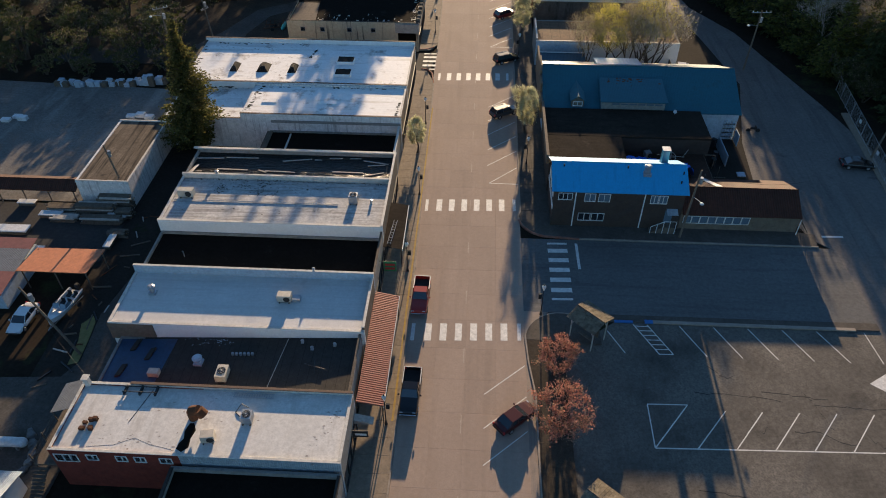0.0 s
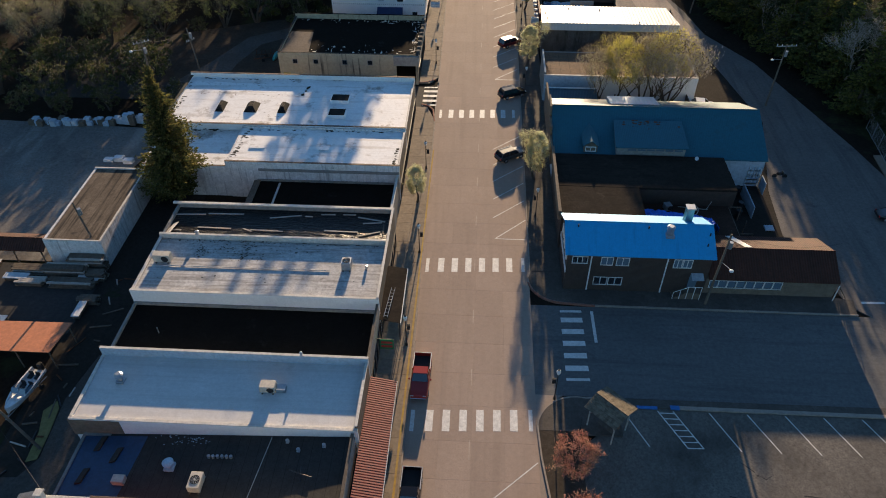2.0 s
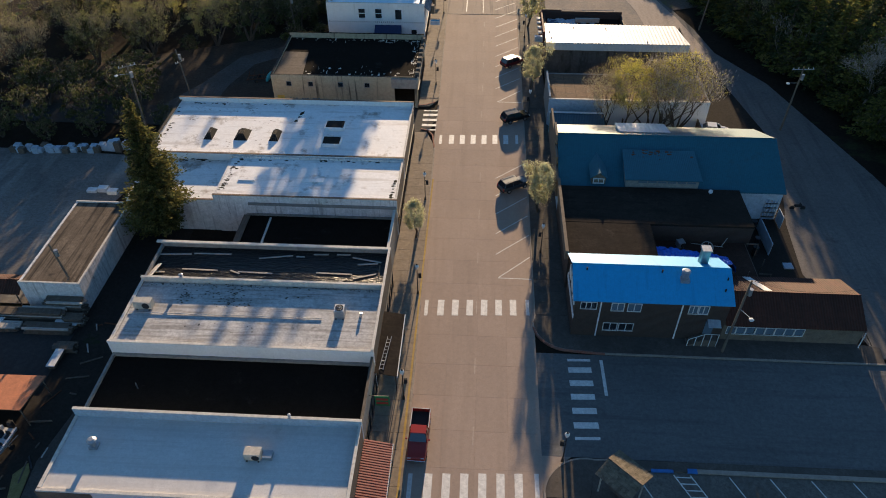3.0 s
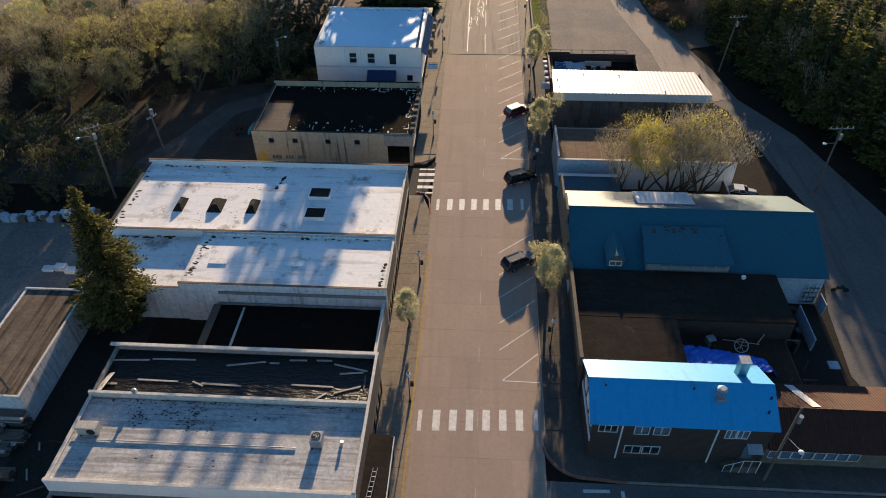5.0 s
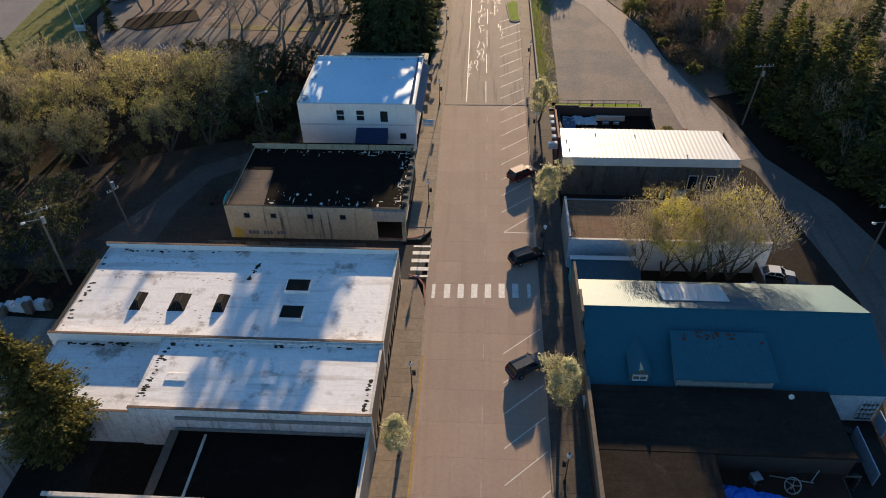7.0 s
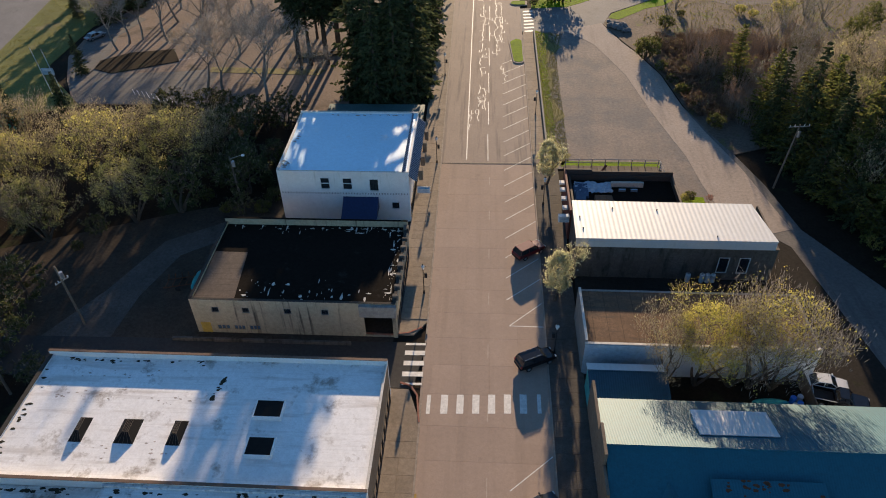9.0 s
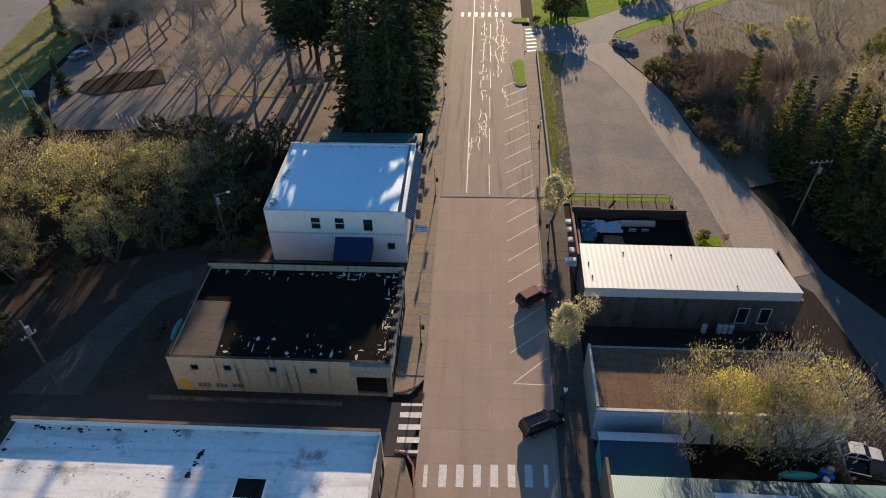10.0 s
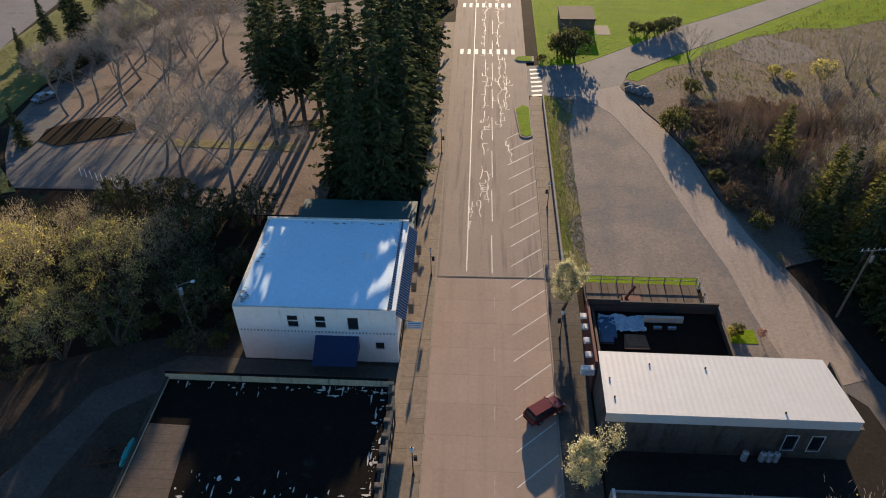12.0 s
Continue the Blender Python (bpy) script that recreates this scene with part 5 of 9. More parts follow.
bm = bmesh.new()
box(bm, 21.0, 26.2, -0.2, 33.38, 33.0, 2.3)
part("court_floor", bm, "deck", b, "brown timber deck of the rear court")
bm = bmesh.new()
wall_run(bm, (33.4, 26.2), 'y', 6.8, -0.2, 2.2, 0.12)
part("fence", bm, "wood", b, "grey timber fence of the court")
for y in (27.2, 32.8):
    bm = bmesh.new()
    box(bm, 33.62, y, 2.25, 35.2, y + 0.1, 2.4)
    part("pergola_slat", bm, "wood", b)
for x, y in ((35.1, 27.2), (35.1, 30), (35.1, 32.8)):
    bm = bmesh.new()
    box(bm, x, y, -0.1, x + 0.1, y + 0.1, 2.3)
    part("pergola_post", bm, "wood", b)

b = thing("teal_barn", (25, 49, 0), "large building with a dark teal metal gable roof and dormers", "building", GE)
shell(b, 10.3, 40.2, 41.2, 56.6, 4.6, "wall_blue")
gable(b, 10.3, 40.2, 40.8, 4.55, 49.0, 8.0, 57.0, 4.6, "metal_teal", over=0.2, label="dark teal ribbed metal")
gable_end(b, 10.3, 41.2, 4.5, 49.0, 7.85, 56.6, 4.5, "wall_blue")
gable_end(b, 39.9, 41.2, 4.5, 49.0, 7.85, 56.6, 4.5, "wall_white")
bm = bmesh.new()
for y0, y1, z in ((40.8, 44.5, 5.6), (44.5, 47.5, 7.0), (47.5, 51, 8.6), (51, 57, 7.4)):
    box(bm, 9.75, y0, 3.0, 10.05, y1 - 0.01, z, 0.03)
part("false_front", bm, "timber_shade_wall", b, "stepped weathered timber false front towards the street")
bm = bmesh.new()      # wide shed dormer
slab(bm, [(18.7, 40.6, 6.3), (28.9, 40.6, 6.3), (28.7, 46.3, 7.35), (18.9, 46.3, 7.35)], 0.12)
dm = part("dormer", bm, "metal_teal", b, "wide shed dormer roof with rust patches")
bm = bmesh.new()
box(bm, 19.0, 41.0, 4.7, 28.6, 41.2, 6.15)
for x in (19.0, 28.4):
    box(bm, x, 41.2, 4.8, x + 0.2, 45, 6.3)
part("dormer_wall", bm, "wall_grey", dm)
for i in range(6):
    bm = bmesh.new()
    box(bm, 20.6 + i * 1.3, 40.93, 5.62, 21.7 + i * 1.3, 40.998, 5.85)
    part("dormer_window", bm, "glass_pale", dm)
bm = bmesh.new()
rng = random.Random(8)
for i in range(26):
    x, y = 19.4 + abs(rng.gauss(3.5, 2.4)), 46.2 - abs(rng.gauss(0.4, 0.5))
    if not 19.2 < x < 28.2: continue
    r = rng.uniform(0.08, 0.3)
    zz = lambda x, y: 6.3 + (y - 40.6) * 1.05 / 5.7 + 0.02
    prism(bm, [(x + math.cos(k) * r * rng.uniform(0.6, 1.5), y + math.sin(k) * r * 0.6) for k in range(6)], lambda x, y: zz(x, y) - 0.01, zz)
part("rust_patch", bm, "rust", dm)
bm = bmesh.new()      # small gabled dormer
for s in (-1, 1):
    slab(bm, [(15.4, 41.3, 6.75), (15.4 + s * 1.15, 41.3, 5.9), (15.4 + s * 1.15, 44.2, 6.0), (15.4, 46.2, 6.85)][::s], 0.1)
ds = part("dormer", bm, "metal_teal", b, "small gabled dormer")
bm = bmesh.new()
prism(bm, [(14.45, 41.5), (16.35, 41.5), (16.35, 44), (14.45, 44)], 4.6, 5.95)
quad(bm, (14.35, 41.48, 5.95), (16.45, 41.48, 5.95), (15.4, 41.48, 6.65))
part("dormer_wall", bm, "timber_shade_wall", ds)
window(ds, 14.75, 16.05, 41.42, 5.05, 5.65, "trim", "glass", 1, "dormer_window", 0.1)
# rear dormer: its pale colour paints the glare of the low sun
bm = bmesh.new()
slab(bm, [(19.1, 51.0, 7.3), (26.4, 51.0, 7.3), (26.1, 54.2, 6.8), (18.9, 54.2, 6.8)], 0.12)
dr = part("rear_dormer", bm, "metal_white", b, "low rear dormer roof of metal sheet, coloured pale for sun glare")
bm = bmesh.new()
for x in (19.1, 26.0):
    box(bm, x, 51.2, 4.6, x + 0.2, 54.0, 6.7)
box(bm, 19.1, 53.8, 4.2, 26.2, 54.0, 6.66)
part("dormer_wall", bm, "wall_blue", dr)
bm = bmesh.new()
wall_run(bm, (40.25, 39.0), 'y', 2.0, -0.2, 2.0, 0.1)
part("fence", bm, "wall_blue", b, "pale blue board fence")
bm = bmesh.new()
wall_run(bm, (37.2, 33.5), 'y', 5.5, -0.2, 1.9, 0.12)
part("fence", bm, "wall_blue", b, "pale blue board fence")
bm = bmesh.new()
for i in range(5):
    for j in range(4):
        box(bm, 38.2 + i * 0.42, 41.0, 0.4 + j * 0.75, 38.24 + i * 0.42, 41.15, 1.1 + j * 0.75)
        box(bm, 38.2, 41.0, 0.4 + j * 0.75, 40.0, 41.15, 0.45 + j * 0.75)
part("lattice", bm, "trim", b, "white lattice screen")

b = thing("teal_shed", (14.5, 60, 0), "small shed with a dark teal roof", "shed", GE)
shell(b, 10.3, 18.4, 57.6, 62.2, 3.2, "turquoise")
gable(b, 10.3, 18.4, 57.4, 3.2, 61.2, 4.0, 62.6, 3.6, mat("dark_teal_sheet", (0.012, 0.055, 0.085), (0.009, 0.04, 0.062), 0.5, 8, 0.5, bump=0.05, ribs=("X", 4, 0.012)), over=0.15, label="dark teal ribbed metal sheet", far="metal_white")
gable_end(b, 18.2, 57.6, 3.1, 61.2, 3.9, 62.2, 3.6, "turquoise")

b = thing("block_building", (22, 71, 0), "flat-roofed block building with a brown roof", "building", GE)
shell(b, 10.1, 35.6, 64.3, 73.2, 4.8, "wall_grey", tops={'w': 5.2})
bm = bmesh.new()
box(bm, 10.1, 64.2, -0.2, 18.8, 64.296, 4.75)
part("painted_wall", bm, "wall_blue", b, "pale blue painted end of the wall")
bm = bmesh.new()
box(bm, 18.81, 64.2, -0.2, 35.6, 64.296, 4.75)
part("painted_wall", bm, "wall_white", b, "off-white block wall")
flat_roof(b, 10.1, 35.6, 64.3, 73.2, 4.72, "roof_boards", label="old brown roofing in sun and shade")
ring(b, 10.1, 35.6, 64.3, 73.2, 4.8, "coping", "s", 0.36, 0.05)
ring(b, 10.1, 35.6, 64.3, 73.2, 5.2, "coping", "w", 0.3, 0.06)

b = thing("metal_barn", (23, 84.5, 0), "long concrete building with a white ribbed metal roof", "building", GE)
BARN = [(29.0, 30.2, 1.2, 3.6), (31.6, 32.8, 1.2, 3.6)]
shell(b, 10.7, 36.0, 81.0, 88.7, 5.3, "wall_stained", holes_s=BARN)
for x0, x1, z0, z1 in BARN:
    window(b, x0, x1, 81.0, z0, z1, "trim", "glass", 0)
bm = bmesh.new()
slab(bm, [(10.3, 80.4, 6.9), (35.3, 80.4, 6.9), (34.3, 88.8, 6.6), (10.5, 89.0, 6.6)], 0.1)
part("roof", bm, "metal_white", b, "white standing-seam metal roof in the sun")
bm = bmesh.new()
box(bm, 10.35, 80.5, 5.45, 35.3, 80.62, 6.79)
part("fascia", bm, "metal_white", b, "deep white ribbed fascia")
bm = bmesh.new()
box(bm, 10.6, 80.66, 5.3, 35.9, 81.0, 5.44)
box(bm, 10.7, 81.0, 5.3, 10.9, 88.6, 6.5)
box(bm, 35.0, 81.0, 5.3, 35.2, 88.6, 6.5)
box(bm, 10.7, 88.4, 5.3, 34.3, 88.6, 6.45)
part("eaves_board", bm, "timber_shade_wall", b)
for x, y in ((15.7, 87.2), (21.5, 86.9), (28, 81.2), (11.2, 85), (11.4, 82.5)):
    z = 6.58 + (88.9 - y) / 8.5 * 0.3
    bm = bmesh.new()
    tube(bm, (x, y, z), (x, y, z + 0.2), 0.09)
    part("roof_vent", bm, "black", b)

b = thing("red_fronted_shop", (18.5, 94, 0), "dark roofless-looking shop with a dark red street front", "building", GE)
shell(b, 11.0, 26.3, 90.2, 98.8, 4.4, "wall_brown")
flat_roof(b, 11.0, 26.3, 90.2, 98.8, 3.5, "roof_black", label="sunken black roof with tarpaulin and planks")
bm = bmesh.new()
wall_run(bm, (10.4, 88.9), 'y', 10.2, -0.2, 5.0, 0.3)
part("street_front", bm, "wall_red", b, "dark red boarded street front")
bm = bmesh.new()
box(bm, 10.5, 98.8, 3.4, 14.5, 99.0, 5.2)
box(bm, 14.5, 98.8, 3.4, 26.3, 99.0, 4.9)
part("parapet", bm, "wall_brown", b)
bm = bmesh.new()
box(bm, 8.9, 88.3, 3.3, 10.4, 89.0, 4.3, 0.03)
sg = part("sign_board", bm, "trim", b, "white projecting shop sign with faint bars")
bm = bmesh.new()
for i in range(3):
    box(bm, 9.1, 88.28, 3.5 + i * 0.25, 10.2, 88.297, 3.6 + i * 0.25)
part("sign_bars", bm, "wall_blue", sg)
for y in (90.4, 92.6, 94.8, 96.6):
    bm = bmesh.new()
    box(bm, 9.6, y, 3.9, 10.38, y + 0.8, 4.2, 0.03)
    part("lamp_bracket", bm, "trim", b)
bm = bmesh.new()
box(bm, 17.1, 96.8, 3.5, 21.8, 97.2, 4.3)
part("roof_sign", bm, "batten", b, "pale timber beam lit by the sun")
for x in (18.1, 19.8):
    bm = bmesh.new()
    box(bm, x, 95.6, 3.5, x + 1.0, 95.9, 3.9, 0.03)
    part("roof_light", bm, "glass_pale", b)
for i in range(6):
    bm = bmesh.new()
    box(bm, 14.3 + 0.05 * i, 92.3 + i * 0.39, 3.5, 17.2 - 0.04 * i, 92.66 + i * 0.39, 3.62)
    part("plank", bm, "roof_boards", b)
rng = random.Random(21)
bm = bmesh.new()
bmesh.ops.create_grid(bm, x_segments=16, y_segments=12, size=1)
bmesh.ops.scale(bm, vec=(2.7, 1.35, 1), verts=bm.verts)
for v in bm.verts:
    v.co += Vector((14.5 + rng.uniform(-.15, .15), 96.3 + rng.uniform(-.15, .15), 3.62 + rng.uniform(0, 0.35)))
part("tarpaulin_sheet", bm, "wall_blue", b, "crumpled pale blue tarpaulin")
for i in range(9):
    bm = bmesh.new()
    box(bm, 11.6 + rng.uniform(0, 0.8), 92.2 + rng.uniform(0, 2.6), 3.5, 12.9 + rng.uniform(0, 0.9), 95.4 + rng.uniform(0, 2.4), 3.7 + rng.uniform(0, 0.2))
    part("board", bm, "tarp_dark", b)


# ---- trees ----
MATS.update(
    leaf_maple=leaf_mat("spring_maple_leaves", (0.60, 0.55, 0.18), (0.20, 0.195, 0.065), 0.55),
    leaf_dull=leaf_mat("thin_olive_leaves", (0.42, 0.40, 0.15), (0.16, 0.17, 0.06), 0.5),
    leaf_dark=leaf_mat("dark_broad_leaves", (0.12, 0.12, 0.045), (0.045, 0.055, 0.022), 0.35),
    leaf_mixed=leaf_mat("mixed_green_leaves", (0.19, 0.19, 0.055), (0.06, 0.075, 0.025), 0.45),
    leaf_pear=leaf_mat("pale_blossom_leaves", (0.66, 0.63, 0.42), (0.36, 0.37, 0.20), 0.5),
    leaf_pink=leaf_mat("coppery_pink_leaves", (0.52, 0.25, 0.19), (0.27, 0.115, 0.09), 0.4),
    leaf_gold=leaf_mat("golden_green_leaves", (0.58, 0.52, 0.12), (0.32, 0.295, 0.085), 0.55),
    leaf_bud=leaf_mat("pale_opening_buds", (0.50, 0.45, 0.22), (0.26, 0.235, 0.13), 0.45),
    needle_olive=leaf_mat("olive_conifer_sprays", (0.21, 0.205, 0.055), (0.07, 0.085, 0.028), 0.45),
    needle=leaf_mat("conifer_needles", (0.095, 0.11, 0.048), (0.032, 0.045, 0.02), 0.25),
    needle_gold=leaf_mat("cedar_sprays", (0.19, 0.165, 0.055), (0.042, 0.055, 0.02), 0.38),
    bramble=leaf_mat("brown_bramble_stems", (0.26, 0.18, 0.125), (0.12, 0.088, 0.062), 0.15),
    twig=leaf_mat("grey_twigs", (0.48, 0.43, 0.38), (0.24, 0.21, 0.18), 0.15),
    twig_brown=leaf_mat("olive_brown_twigs", (0.44, 0.37, 0.26), (0.22, 0.185, 0.13), 0.25),
    twig_red=leaf_mat("brown_twigs", (0.40, 0.27, 0.18), (0.20, 0.135, 0.095), 0.15),
)


USED = {}


class Mesher:
    """Collects tubes and small leaves and makes one mesh of them."""

    def __init__(self):
        self.v, self.f = [], []

    def bar(self, a, b, r0, r1, n=5):
        a, b = np.array(a, float), np.array(b, float)
        d = b - a
        d /= np.linalg.norm(d) + 1e-9
        u = np.cross(d, (0.3, 0.9, 0.2) if abs(d[2]) > 0.8 else (0, 0, 1.0))
        u /= np.linalg.norm(u) + 1e-9
        w = np.cross(d, u)
        k = len(self.v)
        for c, r in ((a, r0), (b, r1)):
            for i in range(n):
                t = 2 * math.pi * i / n
                self.v.append(tuple(c + (u * math.cos(t) + w * math.sin(t)) * r))
        for i in range(n):
            j = (i + 1) % n
            self.f.append((k + i, k + j, k + n + j, k + n + i))

    def leaf(self, c, size, rng, long=1.0, way=None):
        a = np.array([rng.gauss(0, 1), rng.gauss(0, 1), rng.gauss(0, 1)]) if way is None else np.array(way, float)
        a /= np.linalg.norm(a) + 1e-9
        u = np.cross(a, (rng.gauss(0, 1), rng.gauss(0, 1), rng.gauss(0, 1)))
        u /= np.linalg.norm(u) + 1e-9
        c = np.array(c)
        k = len(self.v)
        a, u = a * size * long, u * size
        self.v += [tuple(c - a * 0.5), tuple(c + u * 0.5), tuple(c + a * 0.5), tuple(c - u * 0.5)]
        self.f.append((k, k + 1, k + 2, k + 3))

    def mesh(self, name, material):
        me = bpy.data.meshes.new(name)
        me.from_pydata(self.v, [], self.f)
        me.materials.append(MATS[material])
        me.update()
        return me


def grow(seed, height, spread, leaves, leaf_size, clear=0.25, stems=1, twigs=True, depth=4, up=0.55, full=None, slivers=0, rise=0.2, lean_out=0.25):
    """A broad-leaved tree: tapered trunk, forking limbs, leaves round the outer twigs. Returns three Meshers: wood, leaves, fine twigs."""
    rng = random.Random(seed)
    wood, crown, fine, tips = Mesher(), Mesher(), Mesher(), []
    fine_w = 0.042

    def limb(p, d, length, r, level):
        n = 3 if level < 2 else 2
        for _ in range(n):
            d2 = d + np.array([rng.gauss(0, 0.16), rng.gauss(0, 0.16), rng.gauss(0.04, 0.08)])
            d2 /= np.linalg.norm(d2)
            q = p + d2 * length / n
            wood.bar(p, q, r, r * 0.8, 6 if level == 0 else 4 if level < 3 else 3)
            p, d, r = q, d2, r * 0.8
            if level >= max(1, depth - 3):
                tips.append((p, d, level))
        if level < depth:
            for _ in range(rng.choice((3, 3, 4)) if level < 2 else rng.choice((2, 3))):
                t = rng.uniform(0, 2 * math.pi)
                side = np.array([math.cos(t), math.sin(t), 0]) * spread
                d2 = d * up + side * rng.uniform(0.35, 0.8) + np.array([0, 0, 0.18])
                d2 /= np.linalg.norm(d2)
                limb(p, d2, length * rng.uniform(0.6, 0.82), r * 0.66, level + 1)

    for s in range(stems):
        t = 2 * math.pi * s / stems + rng.uniform(0, 1)
        lean = np.array([math.cos(t) * lean_out, math.sin(t) * lean_out, 1.0]) if stems > 1 else np.array([rng.gauss(0, .05), rng.gauss(0, .05), 1.0])
        lean /= np.linalg.norm(lean)
        base = np.array([math.cos(t) * 0.06, math.sin(t) * 0.06, -0.15]) if stems > 1 else np.array([0, 0, -0.15])
        limb(base, lean, height * (clear + 0.1), (height * 0.016 + 0.03) * (0.6 if stems > 2 else 1), 0)
    top = max(p[2] for p, _, _ in tips)
    k = height / top
    for m in (wood,):
        m.v = [(x * k, y * k, z * k) for x, y, z in m.v]
    tips = [(p * k, d, l) for p, d, l in tips]
    if full:
        # the crown's outline: many clumps over an uneven ovoid of radius full[0], from the height full[1] up
        r0, low, clumps = full
        blobs = []
        for _ in range(clumps):
            t, s = rng.uniform(0, 6.283), rng.uniform(-0.75, 1)
            k2 = math.sqrt(max(0.0, 1 - s * s)) * rng.uniform(0.62, 1.08)
            mid, half = (low + height) / 2, (height - low) / 2
            blobs.append(np.array([math.cos(t) * k2 * r0, math.sin(t) * k2 * r0, mid + s * half * rng.uniform(0.85, 1.0)]))
        for c in blobs:
            near = min(tips, key=lambda q: float(np.sum((q[0] - c) ** 2)))[0]
            wood.bar(near, c, 0.04, 0.015, 3)
            for _ in range(3):
                fine.leaf(c + np.array([rng.gauss(0, .4), rng.gauss(0, .4), rng.gauss(0, .4)]), fine_w, rng, rng.uniform(12, 26), c - near + np.array([0, 0, 0.8]))
            tips.append((c, (c - near) / (np.linalg.norm(c - near) + 1e-6), depth))
        per = int(leaves * 0.7 / clumps)
        for c in blobs:
            s = max(0.2, height * rng.uniform(0.016, 0.036))
            for _ in range(int(per * rng.uniform(0.5, 1.5))):
                crown.leaf(c + np.array([rng.gauss(0, 1), rng.gauss(0, 1), rng.gauss(0, 0.75)]) * s, leaf_size * rng.uniform(0.6, 1.5), rng)
        leaves = int(leaves * 0.3)
    for i in range(slivers):
        p, d, l = rng.choice(tips)
        q = p + np.array([rng.gauss(0, 1), rng.gauss(0, 1), rng.gauss(0, 0.8)]) * height * 0.035
        fine.leaf(q, fine_w, rng, rng.uniform(9, 22), d + np.array([rng.gauss(0, .4), rng.gauss(0, .4), rng.gauss(rise, .4)]))
    for i in range(leaves):
        p, d, l = rng.choice(tips)
        q = p + np.array([rng.gauss(0, 1), rng.gauss(0, 1), rng.gauss(0, 0.8)]) * height * 0.035
        q = p + (q - p) * 0.6
        crown.leaf(q, leaf_size * rng.uniform(0.6, 1.5), rng)
    if twigs:
        for p, d, l in tips:
            for _ in range(2):
                e = d + np.array([rng.gauss(0, .6), rng.gauss(0, .6), rng.gauss(0.15, .4)])
                crown_len = height * rng.uniform(0.03, 0.07)
                wood.bar(p, p + e * crown_len, 0.018, 0.008, 3)
    return wood, crown, fine


def conifer(seed, height, width, bare=0.08, droop=0.25, size=0.42, rows=30, fan=8, waist=0.0, lumps=0.0, lean=(0, 0), power=0.8):
    """A conifer: straight trunk, whorls of drooping branches set with flat sprays of needles. waist: where the crown is widest; lumps: bulges in its outline."""
    rng = random.Random(seed)
    wood, crown = Mesher(), Mesher()
    n = 8
    axis = lambda z: np.array([lean[0] * z / height, lean[1] * z / height, z])
    for i in range(n):
        wood.bar(axis(height * i / n - (0.2 if i == 0 else 0)), axis(height * (i + 1) / n), height * 0.016 * (1 - i / n) + 0.03, height * 0.016 * (1 - (i + 1) / n) + 0.02, 6)
    ph = [rng.uniform(0, 6.28) for _ in range(3)]
    for i in range(rows):
        f = (i + rng.uniform(-0.3, 0.3)) / rows
        z = height * (bare + (0.99 - bare) * f)
        r = width * (1 - max(0.0, f)) ** power * rng.uniform(0.75, 1.1) + 0.25
        if waist and f < waist:
            r *= 0.62 + 0.38 * max(0.0, f) / waist
        for k in range(max(4, round(fan * (1 - 0.4 * f)))):
            if rng.random() < 0.12: continue
            t = rng.uniform(0, 2 * math.pi)
            L = r * rng.uniform(0.6, 1.12) * (1 + lumps * math.sin(2 * t + ph[0] + f * 7) * math.sin(f * 15 + ph[1] + t))
            d = np.array([math.cos(t), math.sin(t), -droop * rng.uniform(0.4, 1.4) + 0.25 * f])
            a = axis(z)
            wood.bar(a, a + d * L * 0.9, 0.045, 0.012, 3)
            for s in range(max(3, int(L / size * 2.0))):
                g = (s + rng.random()) / max(3, int(L / size * 2.0))
                p = a + d * L * (0.12 + 0.9 * g) + np.array([rng.gauss(0, .16), rng.gauss(0, .16), rng.gauss(-.08, .10)]) * (0.5 + L * 0.16)
                crown.leaf(p, size * rng.uniform(0.7, 1.3), rng, 1.9, d + np.array([rng.gauss(0, .5), rng.gauss(0, .5), rng.gauss(-.25, .25)]))
    return wood, crown


def reeds(seed, n, height, radius):
    """A thicket of thin, nearly upright stems with fine side twigs."""
    rng = random.Random(seed)
    wood, crown = Mesher(), Mesher()
    for _ in range(n):
        t, r = rng.uniform(0, 6.283), radius * math.sqrt(rng.random())
        a = np.array([math.cos(t) * r, math.sin(t) * r, -0.1])
        h = height * rng.uniform(0.5, 1.05)
        b = a + np.array([rng.gauss(0, 0.1) * h + a[0] * 0.25, rng.gauss(0, 0.1) * h + a[1] * 0.25, h])
        wood.bar(a, b, 0.03, 0.01, 3)
        for _ in range(7):
            p = a + (b - a) * rng.uniform(0.35, 1)
            crown.leaf(p, 0.035, rng, rng.uniform(12, 30), (b - a) / h + np.array([rng.gauss(0, .35), rng.gauss(0, .35), 0.1]))
    return wood, crown


def tree_model(name, made, bark, leaf, label, category, group, twig="twig_brown"):
    """A tree as a thing with trunk, crown and fine twigs, parked as the first of its kind; planted by plant()."""
    e = thing(name, (0, 0, 0), label, category, group)
    for piece, mesher, material in zip(("trunk", "crown", "brushwood"), made, (bark, leaf, twig)):
        if mesher.f:
            ob = new(piece, mesher.mesh(piece, material))
            ob.parent = e
            if piece == "brushwood":
                tagged(ob, kind="stuff")
    USED[e.name] = 0
    return e


def plant(model, x, y, size=1.0, turn=0.0, z=0.0, tall=1.0, label=""):
    m = Matrix.Translation((x, y, z)) @ Matrix.Rotation(turn, 4, 'Z')
    if not USED[model.name]:
        USED[model.name] = 1
        ob = model
        ob.matrix_basis = m
    else:
        ob = copy_thing(model, m)
    ob.scale = (size, size, size * tall)
    if label:
        tagged(ob, label)
    return ob


